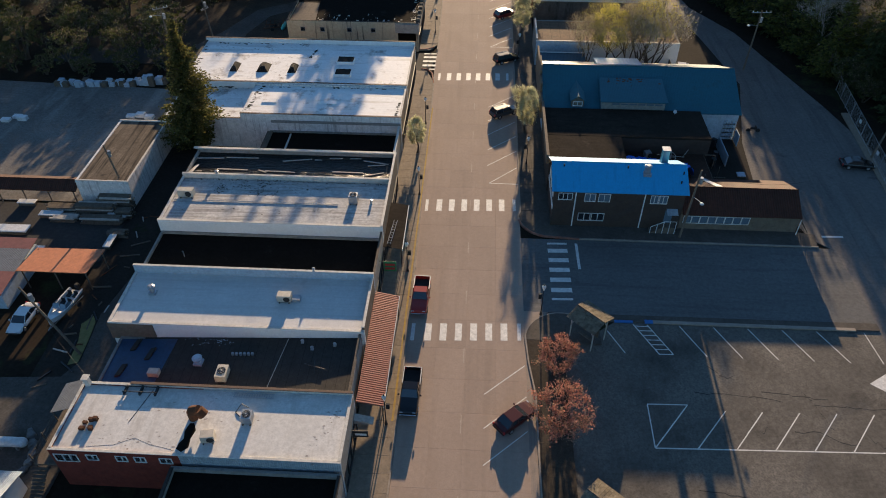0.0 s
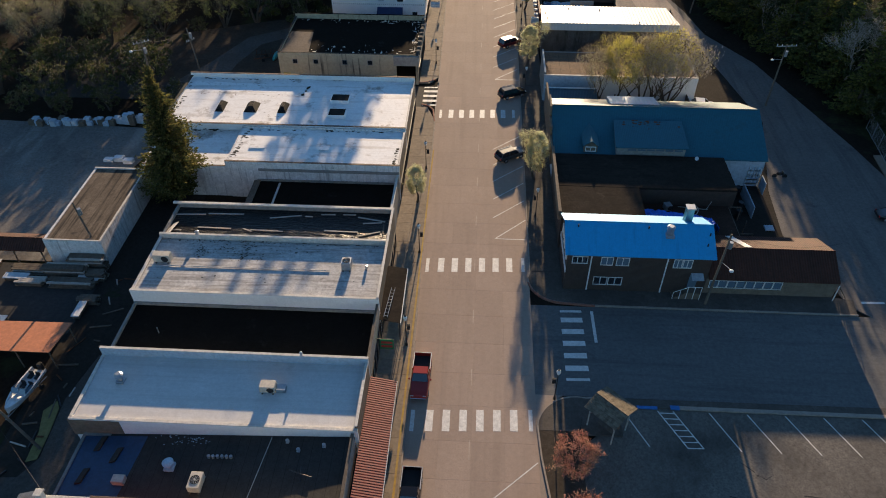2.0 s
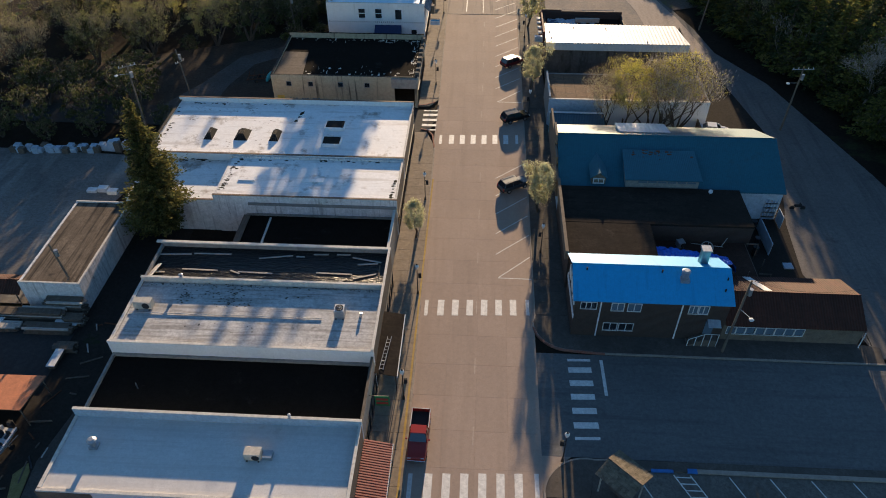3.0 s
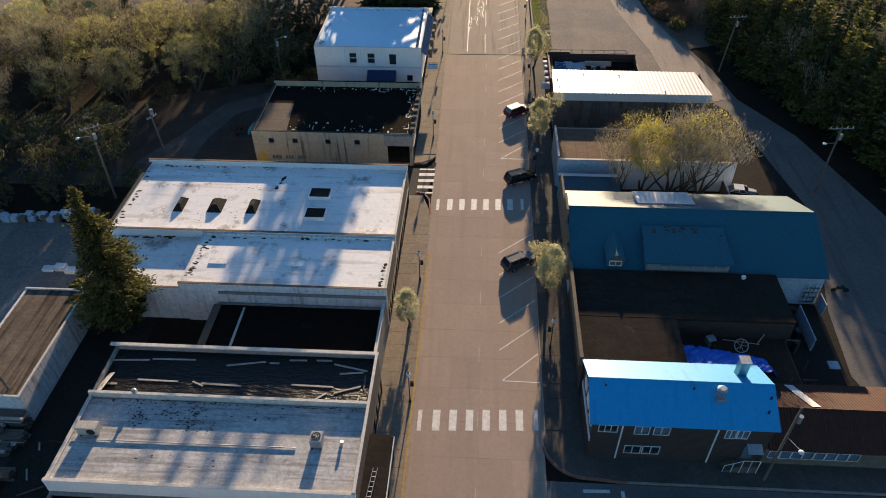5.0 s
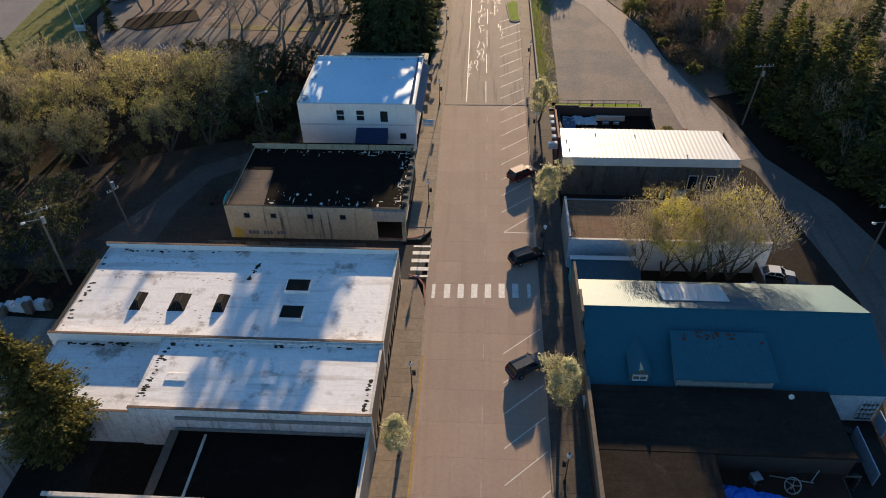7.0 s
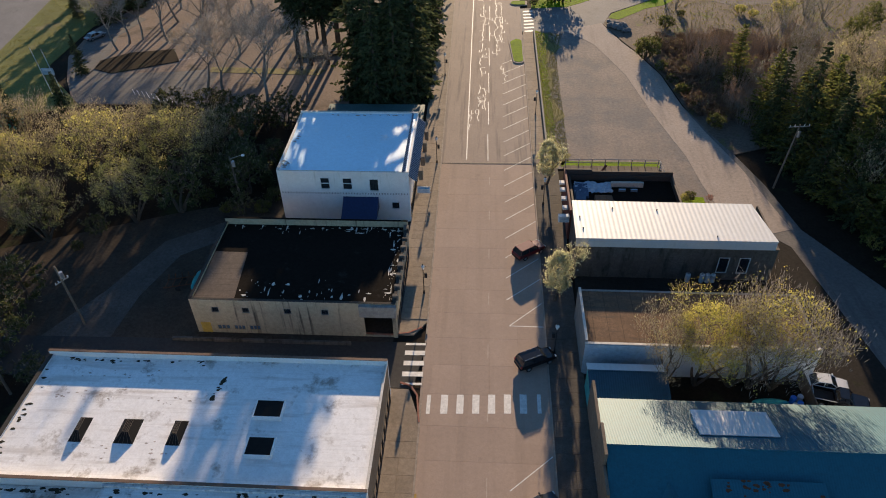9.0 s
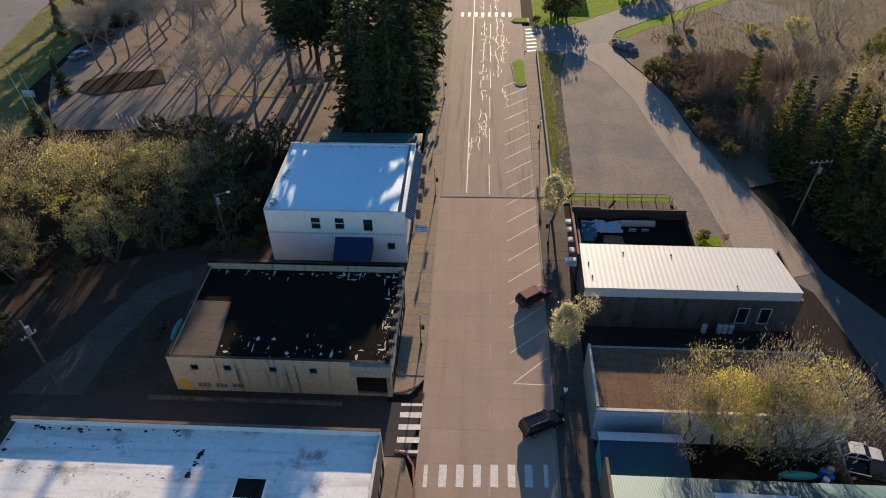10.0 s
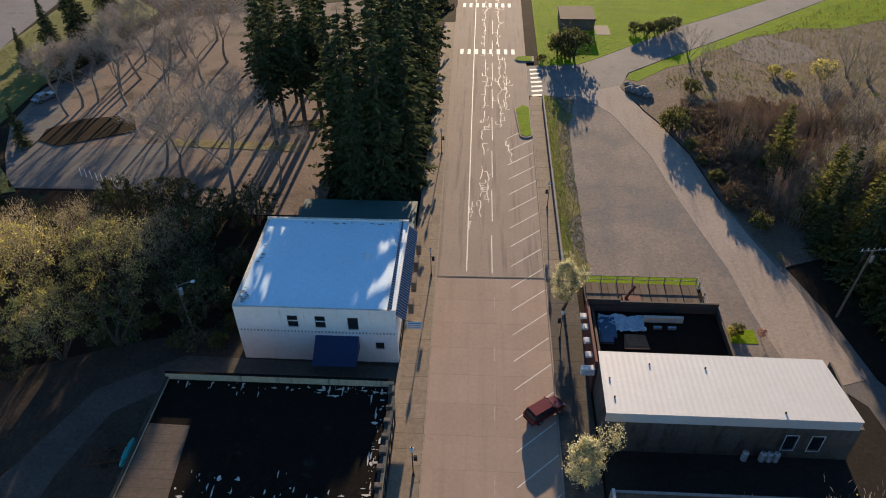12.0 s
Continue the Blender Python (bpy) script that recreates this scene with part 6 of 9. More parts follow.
GW, GS = "woodland trees", "street trees"
PEAR = [tree_model("street_tree", grow(40 + i, 8.2, 0.3, 8500, 0.14, 0.14, depth=3, up=1.1, full=(1.55, 1.6, 130), slivers=400, twigs=False), "bark", "leaf_pear", "upright egg-shaped street tree in pale spring blossom", "tree", GS) for i in range(2)]
PINK = [tree_model("plum_tree", grow(51 + i, 6.2, 1.0, 3400, 0.13, 0.20, depth=3, up=0.5, full=(2.6, 2.2, 80), slivers=900), "bark", "leaf_pink", "round plum tree with coppery pink leaves", "tree", "plum trees by the lot", "twig_red") for i in range(2)]
GOLD = [tree_model("maple_tree", grow(61 + i, 12.5, 0.5, (9500, 2600, 2600)[i], 0.125, 0.13, stems=(4, 5, 6)[i], depth=4, up=0.9, full=(3.1, (4.2, 4.6, 5.0)[i], 150), slivers=(1300, 2600, 2800)[i], twigs=False, rise=0.9, lean_out=0.3), "bark", ("leaf_gold", "leaf_bud", "leaf_gold")[i],
                   ("tall tree with golden spring leaves", "tall twiggy tree with a few opening buds", "tall grey leaning tree with thin golden leaves")[i], "tree", GW, ("twig_brown", "twig_brown", "twig")[i]) for i in range(3)]
MAPLE = [tree_model("maple_tree", grow(71 + i, 13, 0.62, (5600, 5000, 2800)[i], 0.16, 0.10, stems=5, depth=3, up=0.8, full=(5.2, 2.2, 120), slivers=(2600, 3000, 4500)[i], twigs=False, rise=0.9, lean_out=0.4), "bark", ("leaf_maple", "leaf_dull", "leaf_bud")[i],
                    ("wide woodland tree with yellow-green spring leaves", "wide woodland tree with thin olive leaves", "wide twiggy woodland tree with few leaves")[i], "tree", GW) for i in range(3)]
BARE = [tree_model("bare_tree", grow(81 + i, 13, 0.95, 0, 0.13, 0.2, depth=4, up=0.6, slivers=2600, twigs=True), "bark_pale", "twig", "bare grey branching tree before leaf", "tree", GW, "twig") for i in range(2)]
GREEN = [tree_model("woodland_tree", grow(91 + i, 12, 0.6, 4200, 0.26, 0.14, stems=2, depth=3, up=0.75, full=(3.8, 1.8, 90), twigs=False), "bark", "leaf_mixed", "dense dark green woodland tree", "tree", GW) for i in range(2)]
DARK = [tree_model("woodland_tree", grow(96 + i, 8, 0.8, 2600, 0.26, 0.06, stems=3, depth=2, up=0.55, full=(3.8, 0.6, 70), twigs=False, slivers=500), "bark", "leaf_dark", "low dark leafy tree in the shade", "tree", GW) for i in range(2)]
FIR = [tree_model("fir_tree", conifer(101 + i, 27, 4.5, 0.03, 0.3, 0.42, 38, 12, lumps=0.2), "bark", "needle", "tall dark fir with drooping branches", "tree", GW) for i in range(2)]
PINE = [tree_model("pine_tree", conifer(111, 23, 3.8, 0.44, 0.25, 0.42, 22, 10, lumps=0.25), "bark", "needle", "tall conifer with a bare lower trunk", "tree", GW)]
CEDAR = [tree_model("cedar_tree", conifer(121, 22.5, 5.0, 0.05, -0.2, 0.2, 78, 24, 0.22, 0.35, (2.4, -2.9), 1.0), "bark", "needle_gold", "dense leaning cedar beside the white roofs", "tree", GW)]
BUSH = [tree_model("bush", grow(131 + i, 2.6, 0.9, 2200, 0.17, 0.05, stems=3, depth=2, up=0.45, twigs=False, full=(1.7, 0.3, 40)), "bark", ("leaf_mixed", "leaf_maple", "leaf_dark")[i], "rounded leafy bush beside the road", "bush", "bushes") for i in range(3)]
SCRUB = [tree_model("thicket", reeds(141 + i, 170, 5.2, 2.4), "bark_pale", "twig_red", "reddish bare thicket of thin upright stems", "bush", "bushes") for i in range(2)]
BRAMBLE = [tree_model("bramble", grow(171 + i, 2.4, 1.2, 240, 0.14, 0.05, stems=6, depth=2, up=0.35, twigs=False, full=(2.2, 0.2, 40), slivers=2600, rise=0.1, lean_out=1.2), "bark", "leaf_dull", "low brown bramble patch", "bush", "brambles", "bramble") for i in range(2)]

SAPLING = [tree_model("sapling_clump", grow(161, 10, 0.3, 300, 0.16, 0.3, stems=6, depth=2, up=1.1, slivers=900, rise=1.5, lean_out=0.3, twigs=False), "bark_pale", "leaf_mixed", "clump of pale bare saplings", "tree", GW, "twig")]
OLIVE = [tree_model("woodland_tree", conifer(151 + i, 13, 3.1, 0.04, -0.1, 0.24, 34, 12, lumps=0.3), "bark", "needle_olive", "upright olive-green woodland conifer", "tree", GW) for i in range(2)]

rng = random.Random(77)


def turn():
    return rng.uniform(0, 6.28)


# along the street
plant(PEAR[0], 7.85, 40.9, 1.0, 1.0)
plant(PEAR[1], 8.0, 76.0, 1.0, 2.2)
plant(PEAR[0], 8.2, 102.3, 0.98, 4.0)
plant(PEAR[1], -9.0, 34.6, 0.78, 0.4, label="small street tree in thin pale blossom")
plant(PINK[0], 9.25, -7.1, 0.86, 0.5)
plant(PINK[1], 8.95, -14.9, 1.12, 2.0)
# behind the block building
plant(GOLD[1], 19.4, 63.2, 0.8, 0.3)
plant(GOLD[0], 22.6, 63.1, 0.98, 0.3)
plant(GOLD[1], 26.4, 63.1, 0.98, 2.0)
plant(GOLD[2], 28.4, 63.0, 1.05, 3.5)
plant(GOLD[2], 30.8, 62.8, 1.1, 1.2, label="tall grey tree with golden leaves at its outer twigs")
# cedar by the white roofs
plant(CEDAR[0], -42.8, 34.0, 1.0, 0.0)
# firs north of the white building
for x, y, s in ((-17.5, 124, 1.05), (-22.5, 127, 1.0), (-25.5, 132, 1.0), (-20.5, 121.5, 0.8), (-14.8, 131, 1.0), (-19.5, 134, 1.1), (-15.5, 141, 1.0), (-23.5, 139, 0.95), (-18.0, 149, 1.05), (-14.6, 156, 0.95), (-21, 160, 1.0), (-16.5, 168, 1.05), (-15.5, 182, 1.0), (-19, 196, 1.1), (-15.5, 212, 1.0), (-18, 230, 1.1)):
    plant(FIR[rng.randrange(2)], x, y, s * 1.12, turn())
# park pines and bare trees
for x, y in ((-39.3, 142), (-37, 144.5), (-34.4, 144.6), (-36, 149), (-33, 151), (-34.2, 156.4), (-38.5, 158), (-41, 150), (-44, 163), (-37, 170), (-47, 176)):
    plant(PINE[0], x + rng.uniform(-0.6, 0.6), y + rng.uniform(-0.6, 0.6), rng.uniform(0.9, 1.12), turn())
for x, y, s in ((-41, 123, 1.5), (-50.5, 129, 1.35), (-35, 127.5, 0.9), (-46, 138, 1.15), (-56, 134, 1.1), (-81.5, 151.3, 1.0), (-80.3, 154.8, 1.05), (-78.2, 157.2, 1.0), (-75.7, 162.2, 1.1), (-73.7, 167.4, 1.15), (-69.7, 173, 1.2), (-68, 179, 1.2), (-72, 156, 1.1), (-66, 160, 1.15), (-62, 154, 1.1), (-60, 166, 1.2), (-58, 176, 1.2), (-64, 188, 1.2), (-76, 176, 1.1), (-54, 150, 1.0), (-48, 168, 1.2), (-52, 186, 1.2), (-78, 186, 1.2)):
    plant(BARE[rng.randrange(2)], x, y, s, turn())
for x, y, s in ((-89.7, 167, 0.75), (-93, 172, 0.7), (-88, 176, 0.85), (-92, 181, 0.8), (-86, 186, 0.85), (-96, 187, 0.7), (-92, 195, 0.8), (-99, 170, 0.4), (-103, 176, 0.35), (-84, 140, 0.4)):
    plant(FIR[rng.randrange(2)], x, y, s, turn(), tall=0.8)
# west woods
for x, y, s, k in ((-71, 94, 1.0, 0), (-59.5, 98, 1.08, 0), (-49.5, 101, 0.98, 0), (-53, 91, 0.85, 0), (-66, 103, 0.9, 2), (-78, 105, 1.0, 2), (-80, 92, 1.0, 2), (-86, 100, 1.0, 0), (-64, 86, 0.8, 1), (-73, 82, 0.8, 1), (-84, 77, 0.9, 2), (-90, 86, 1.0, 1), (-45.5, 107, 0.7, 2), (-56, 107, 0.8, 2)):
    plant(MAPLE[k], x, y, s * rng.uniform(0.95, 1.03), turn())
for x, y in ((-47, 93), (-43, 110), (-40, 104), (-62, 112), (-67, 90), (-75, 84), (-82, 98), (-60, 73), (-68, 69), (-76, 66), (-84, 62), (-92, 66), (-58, 64), (-66, 61), (-74, 59), (-98, 60), (-92, 55), (-104, 72), (-98, 92), (-38, 98), (-36, 118), (-42, 118), (-50, 120), (-58, 121)):
    plant(DARK[rng.randrange(2)], x + rng.uniform(-1, 1), y + rng.uniform(-1, 1), rng.uniform(0.7, 1.1), turn())
for x, y, s in ((-35.5, 101, 0.28), (-78, 121, 0.42), (-86, 118, 0.4), (-96, 76, 0.6), (-102, 84, 0.65), (-108, 66, 0.7), (-88, 110, 0.5)):
    plant(FIR[rng.randrange(2)], x, y, s, turn(), tall=0.85)
for x, y in ((-52, 60.5), (-57, 59), (-63, 57.5), (-70, 56), (-78, 56.5), (-86, 50), (-92, 44), (-90, 36), (-96, 52), (-84, 57), (-100, 40), (-95, 28), (-104, 50)):
    plant(DARK[rng.randrange(2)], x, y, rng.uniform(0.4, 0.65), turn())
# east woods along the back road
EDGE = [(68, 38), (63, 54), (58, 66), (54, 80), (48.5, 92), (47, 103), (43.5, 118), (41.5, 132), (39, 146)]
for (x0, y0), (x1, y1) in zip(EDGE, EDGE[1:]):
    for k in range(3):
        f = k / 3
        plant((DARK + BUSH)[rng.randrange(5)], x0 + (x1 - x0) * f + rng.uniform(1.5, 4), y0 + (y1 - y0) * f, rng.uniform(0.5, 0.8), turn())
    for row in range(6):
        for k in range(2):
            f = (k + rng.random()) / 2
            x, y = x0 + (x1 - x0) * f + 6 + row * 6.5 + rng.uniform(-2, 2), y0 + (y1 - y0) * f + rng.uniform(-2, 2)
            if (y > 128 and row > 2) or (y > 116 and x < 60 and rng.random() < 0.85): continue
            r = rng.random()
            mdl = GREEN[rng.randrange(2)] if r < 0.10 else OLIVE[rng.randrange(2)] if r < 0.38 else FIR[rng.randrange(2)] if r < 0.44 else BARE[rng.randrange(2)] if r < 0.54 else SAPLING[0] if r < 0.74 else MAPLE[rng.choice((1, 2))] if r < 0.90 else DARK[rng.randrange(2)]
            s = rng.uniform(0.75, 1.15) * (0.62 if mdl in FIR else 1.0)
            plant(mdl, x, y, s, turn())
for x, y in ((44, 128), (46, 136), (48, 142), (44, 146), (52, 150), (50, 132), (56, 140), (58, 150), (62, 142), (54, 154), (47, 150), (42, 150), (45, 122), (48, 126), (53, 136), (41, 140), (46, 130), (51, 146), (55, 130), (44, 138), (49, 138), (66, 148), (64, 154)):
    plant(SCRUB[rng.randrange(2)], x + rng.uniform(-1.5, 1.5), y + rng.uniform(-1.5, 1.5), rng.uniform(0.8, 1.3), turn())
for x, y, s in ((62, 136, 0.55), (68, 144, 0.6), (72, 150, 0.7), (78, 158, 0.7), (70, 132, 0.7), (80, 146, 0.8), (86, 160, 0.75), (92, 150, 0.9), (84, 136, 0.85), (78, 128, 0.9), (94, 170, 0.8), (100, 160, 0.9), (76, 140, 0.6)):
    plant((OLIVE + GREEN + SAPLING)[rng.randrange(5)], x, y, s, turn())
for x, y, s, k in ((31.4, 149.5, 1.45, 0), (32.6, 152.5, 1.2, 2), (38.2, 165, 1.0, 0), (56.8, 173.8, 0.7, 1), (59, 171.7, 0.6, 1), (65.8, 171.5, 1.5, 1), (43, 172, 0.5, 0), (15.9, 181.2, 2.3, 2), (13.8, 183, 1.6, 0), (31.6, 194.6, 0.95, 2), (34.2, 194, 1.0, 2), (36.6, 194.4, 1.1, 2), (39, 196, 1.2, 2), (41.3, 198, 1.0, 2), (-46.5, 52, 1.0, 2), (28.6, 98.5, 0.45, 1), (29.6, 99, 0.5, 0), (-33.5, 97, 0.8, 2), (-34.5, 94, 0.7, 0), (-61.4, 123.2, 0.9, 1), (9.6, 178.5, 0.6, 2), (33.4, 143, 0.8, 0), (34.4, 138, 0.7, 2), (35.2, 133, 0.8, 0), (36.4, 127, 0.7, 2), (38.6, 121, 0.9, 0)):
    plant(BUSH[k], x, y, s, turn())
for _ in range(95):
    y = rng.uniform(124, 160)
    x = 35.5 + max(0.0, 140 - y) * 0.12 + rng.random() ** 1.3 * 24
    plant(BRAMBLE[rng.randrange(2)], x, y, rng.uniform(0.5, 1.15), turn())
for x, y, s in ((41, 181, 0.75), (42.6, 176, 0.6), (71, 173, 0.95), (63, 160, 0.9), (57, 152, 0.9), (69, 164, 0.8), (74, 170, 0.9), (60, 147, 0.8)):
    plant(SAPLING[0], x, y, s, turn())

# a tall line of firs behind the wood's edge
for x, y in ((74, 52), (70, 62), (66, 70), (72, 74), (62, 80), (68, 86), (58, 92), (64, 96), (56, 104), (62, 108), (53, 99), (51, 107), (48.6, 101), (47.4, 109), (51.8, 94.5), (54.6, 88), (57, 80.5), (60, 74), (62.5, 68), (45.8, 116), (66, 58), (68, 48)):
    plant(FIR[rng.randrange(2)], x, y, rng.uniform(0.62, 0.85), turn())
for _ in range(26):
    k = rng.randrange(len(EDGE) - 1)
    f = rng.random()
    plant(SAPLING[0], EDGE[k][0] + (EDGE[k + 1][0] - EDGE[k][0]) * f + rng.uniform(5, 34), EDGE[k][1] + (EDGE[k + 1][1] - EDGE[k][1]) * f, rng.uniform(0.8, 1.3), turn())
for x, y, s in ((50.5, 98, 1.3), (49.5, 106, 1.35), (47.8, 113, 1.2), (46.4, 121, 1.15), (53.5, 91, 1.4), (56, 84, 1.3), (58.5, 77, 1.4), (52.5, 101, 1.5), (55, 95, 1.5), (51, 111, 1.4), (60, 70, 1.3), (62, 63, 1.2), (58, 88, 1.5), (61, 80, 1.5)):
    plant(OLIVE[rng.randrange(2)], x, y, s, turn())
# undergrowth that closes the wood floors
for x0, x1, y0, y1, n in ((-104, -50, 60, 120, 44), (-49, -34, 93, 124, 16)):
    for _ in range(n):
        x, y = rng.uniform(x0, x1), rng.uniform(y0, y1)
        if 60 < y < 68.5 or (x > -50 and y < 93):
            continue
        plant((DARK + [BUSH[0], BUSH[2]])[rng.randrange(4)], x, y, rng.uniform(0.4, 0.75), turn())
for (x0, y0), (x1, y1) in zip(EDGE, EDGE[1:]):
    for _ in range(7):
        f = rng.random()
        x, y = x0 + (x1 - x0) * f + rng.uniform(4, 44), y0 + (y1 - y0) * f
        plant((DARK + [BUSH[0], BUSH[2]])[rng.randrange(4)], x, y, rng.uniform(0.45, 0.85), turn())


# grass blades on the sunlit lawns
MATS["blades"] = leaf_mat("grass_blades", (0.30, 0.42, 0.012), (0.16, 0.25, 0.008), 0.5)
MATS["straw"] = leaf_mat("dry_grass_blades", (0.26, 0.23, 0.07), (0.14, 0.14, 0.04), 0.4)


def inside(x, y, pts):
    hit = False
    for (x0, y0), (x1, y1) in zip(pts, pts[1:] + pts[:1]):
        if (y0 > y) != (y1 > y) and x < (x1 - x0) * (y - y0) / (y1 - y0) + x0:
            hit = not hit
    return hit


def blades(pts, n, h, material, label, w=0.12):
    mm = Mesher()
    xs, ys = [p[0] for p in pts], [p[1] for p in pts]
    while n > 0:
        n -= 1
        x, y = rng.uniform(min(xs), max(xs)), rng.uniform(min(ys), max(ys))
        if not inside(x, y, pts):
            continue
        t, k = rng.uniform(0, 3.14), len(mm.v)
        c, s, z = math.cos(t) * w, math.sin(t) * w, h * rng.uniform(0.5, 1.5)
        mm.v += [(x - c, y - s, -0.03), (x + c, y + s, -0.03), (x + rng.gauss(0, .08), y + rng.gauss(0, .08), z)]
        mm.f.append((k, k + 1, k + 2))
    return tagged(new("grass", mm.mesh("grass", material)), label, "grass", kind="stuff")


blades([(9.5, 176.6), (17.6, 178), (34.7, 192.4), (53.5, 207), (68.5, 218), (100, 243), (100, 262), (9.5, 262)], 60000, 0.07, "blades", "bright green lawn grass", 0.16)
blades([(27.4, 173.0), (28.5, 170), (40.4, 179), (51.2, 188), (63.6, 195.6), (90, 204), (110, 225), (82.7, 217), (60.4, 199), (36.1, 180.2)], 14000, 0.09, "blades", "green roadside grass", 0.14)
blades([(33, 172), (46, 184), (80, 212), (110, 232), (110, 170), (60, 150), (41, 150)], 16000, 0.3, "straw", "dry rough field grass", 0.12)
blades([(9.1, 109), (12.4, 109), (13.0, 150), (15, 161), (9.1, 163)], 14000, 0.09, "straw", "dry verge grass", 0.09)
blades([(9.3, 110), (10.6, 109), (11.0, 150), (12, 161), (9.1, 163)], 5000, 0.1, "blades", "green tufts along the verge", 0.1)
blades([(-90, 122), (-79, 127), (-93, 142), (-93, 164), (-86, 200), (-110, 226), (-111, 180), (-104, 121)], 22000, 0.10, "straw", "sunlit bank grass", 0.14)

for mdl in PEAR + PINK + GOLD + MAPLE + BARE + GREEN + DARK + FIR + PINE + CEDAR + BUSH + SCRUB + BRAMBLE:
    if not USED[mdl.name]:
        for o in list(mdl.children):
            bpy.data.objects.remove(o)
        bpy.data.objects.remove(mdl)

# ---- vehicles: x is forward, the origin lies on the ground under the middle ----
MATS.update(
    paint_red=paint_mat("metallic_red_paint", (0.30, 0.022, 0.016)), paint_wine=paint_mat("dark_wine_red_paint", (0.055, 0.006, 0.006)), paint_black=paint_mat("black_car_paint", (0.010, 0.010, 0.012), 0.15),
    paint_grey=paint_mat("dark_grey_car_paint", (0.045, 0.05, 0.058)), paint_white=paint_mat("white_car_paint", (0.68, 0.68, 0.68)),
    paint_maroon=paint_mat("maroon_car_paint", (0.13, 0.012, 0.015)), paint_silver=paint_mat("silver_blue_car_paint", (0.22, 0.25, 0.28)),
    tail=paint_mat("tail_lamp_red", (0.35, 0.01, 0.01)), lamp=paint_mat("headlamp_clear", (0.55, 0.55, 0.55), 0.1),
    chrome=mat("chrome", (0.6, 0.6, 0.6), (0.5, 0.5, 0.5), 1, 20, 0.15, 1.0, bump=0.0),
)


def loft(bm, stations, half):
    """A body from stations (x, z_low, z_high, width factor)."""
    rings = []
    for x, zl, zh, k in stations:
        w = half * k
        prof = [(-w * 0.86, zl), (-w, zl + (zh - zl) * 0.35), (-w * 0.985, zl + (zh - zl) * 0.72), (-w * 0.90, zh), (w * 0.90, zh), (w * 0.985, zl + (zh - zl) * 0.72), (w, zl + (zh - zl) * 0.35), (w * 0.86, zl)]
        rings.append([bm.verts.new((x, y, z)) for y, z in prof])
    for a, b in zip(rings, rings[1:]):
        for i in range(8):
            j = (i + 1) % 8
            bm.faces.new((a[i], a[j], b[j], b[i]))
    bm.faces.new(rings[0]); bm.faces.new(rings[-1][::-1])
    bmesh.ops.recalc_face_normals(bm, faces=bm.faces)


def cabin(bm, base, top, zb, zt, half_b, half_t):
    (x0, x1), (u0, u1) = base, top
    lo = [bm.verts.new(p) for p in ((x0, -half_b, zb), (x1, -half_b, zb), (x1, half_b, zb), (x0, half_b, zb))]
    hi = [bm.verts.new(p) for p in ((u0, -half_t, zt), (u1, -half_t, zt), (u1, half_t, zt), (u0, half_t, zt))]
    for i in range(4):
        j = (i + 1) % 4
        bm.faces.new((lo[i], lo[j], hi[j], hi[i]))
    bm.faces.new(hi); bm.faces.new(lo[::-1])


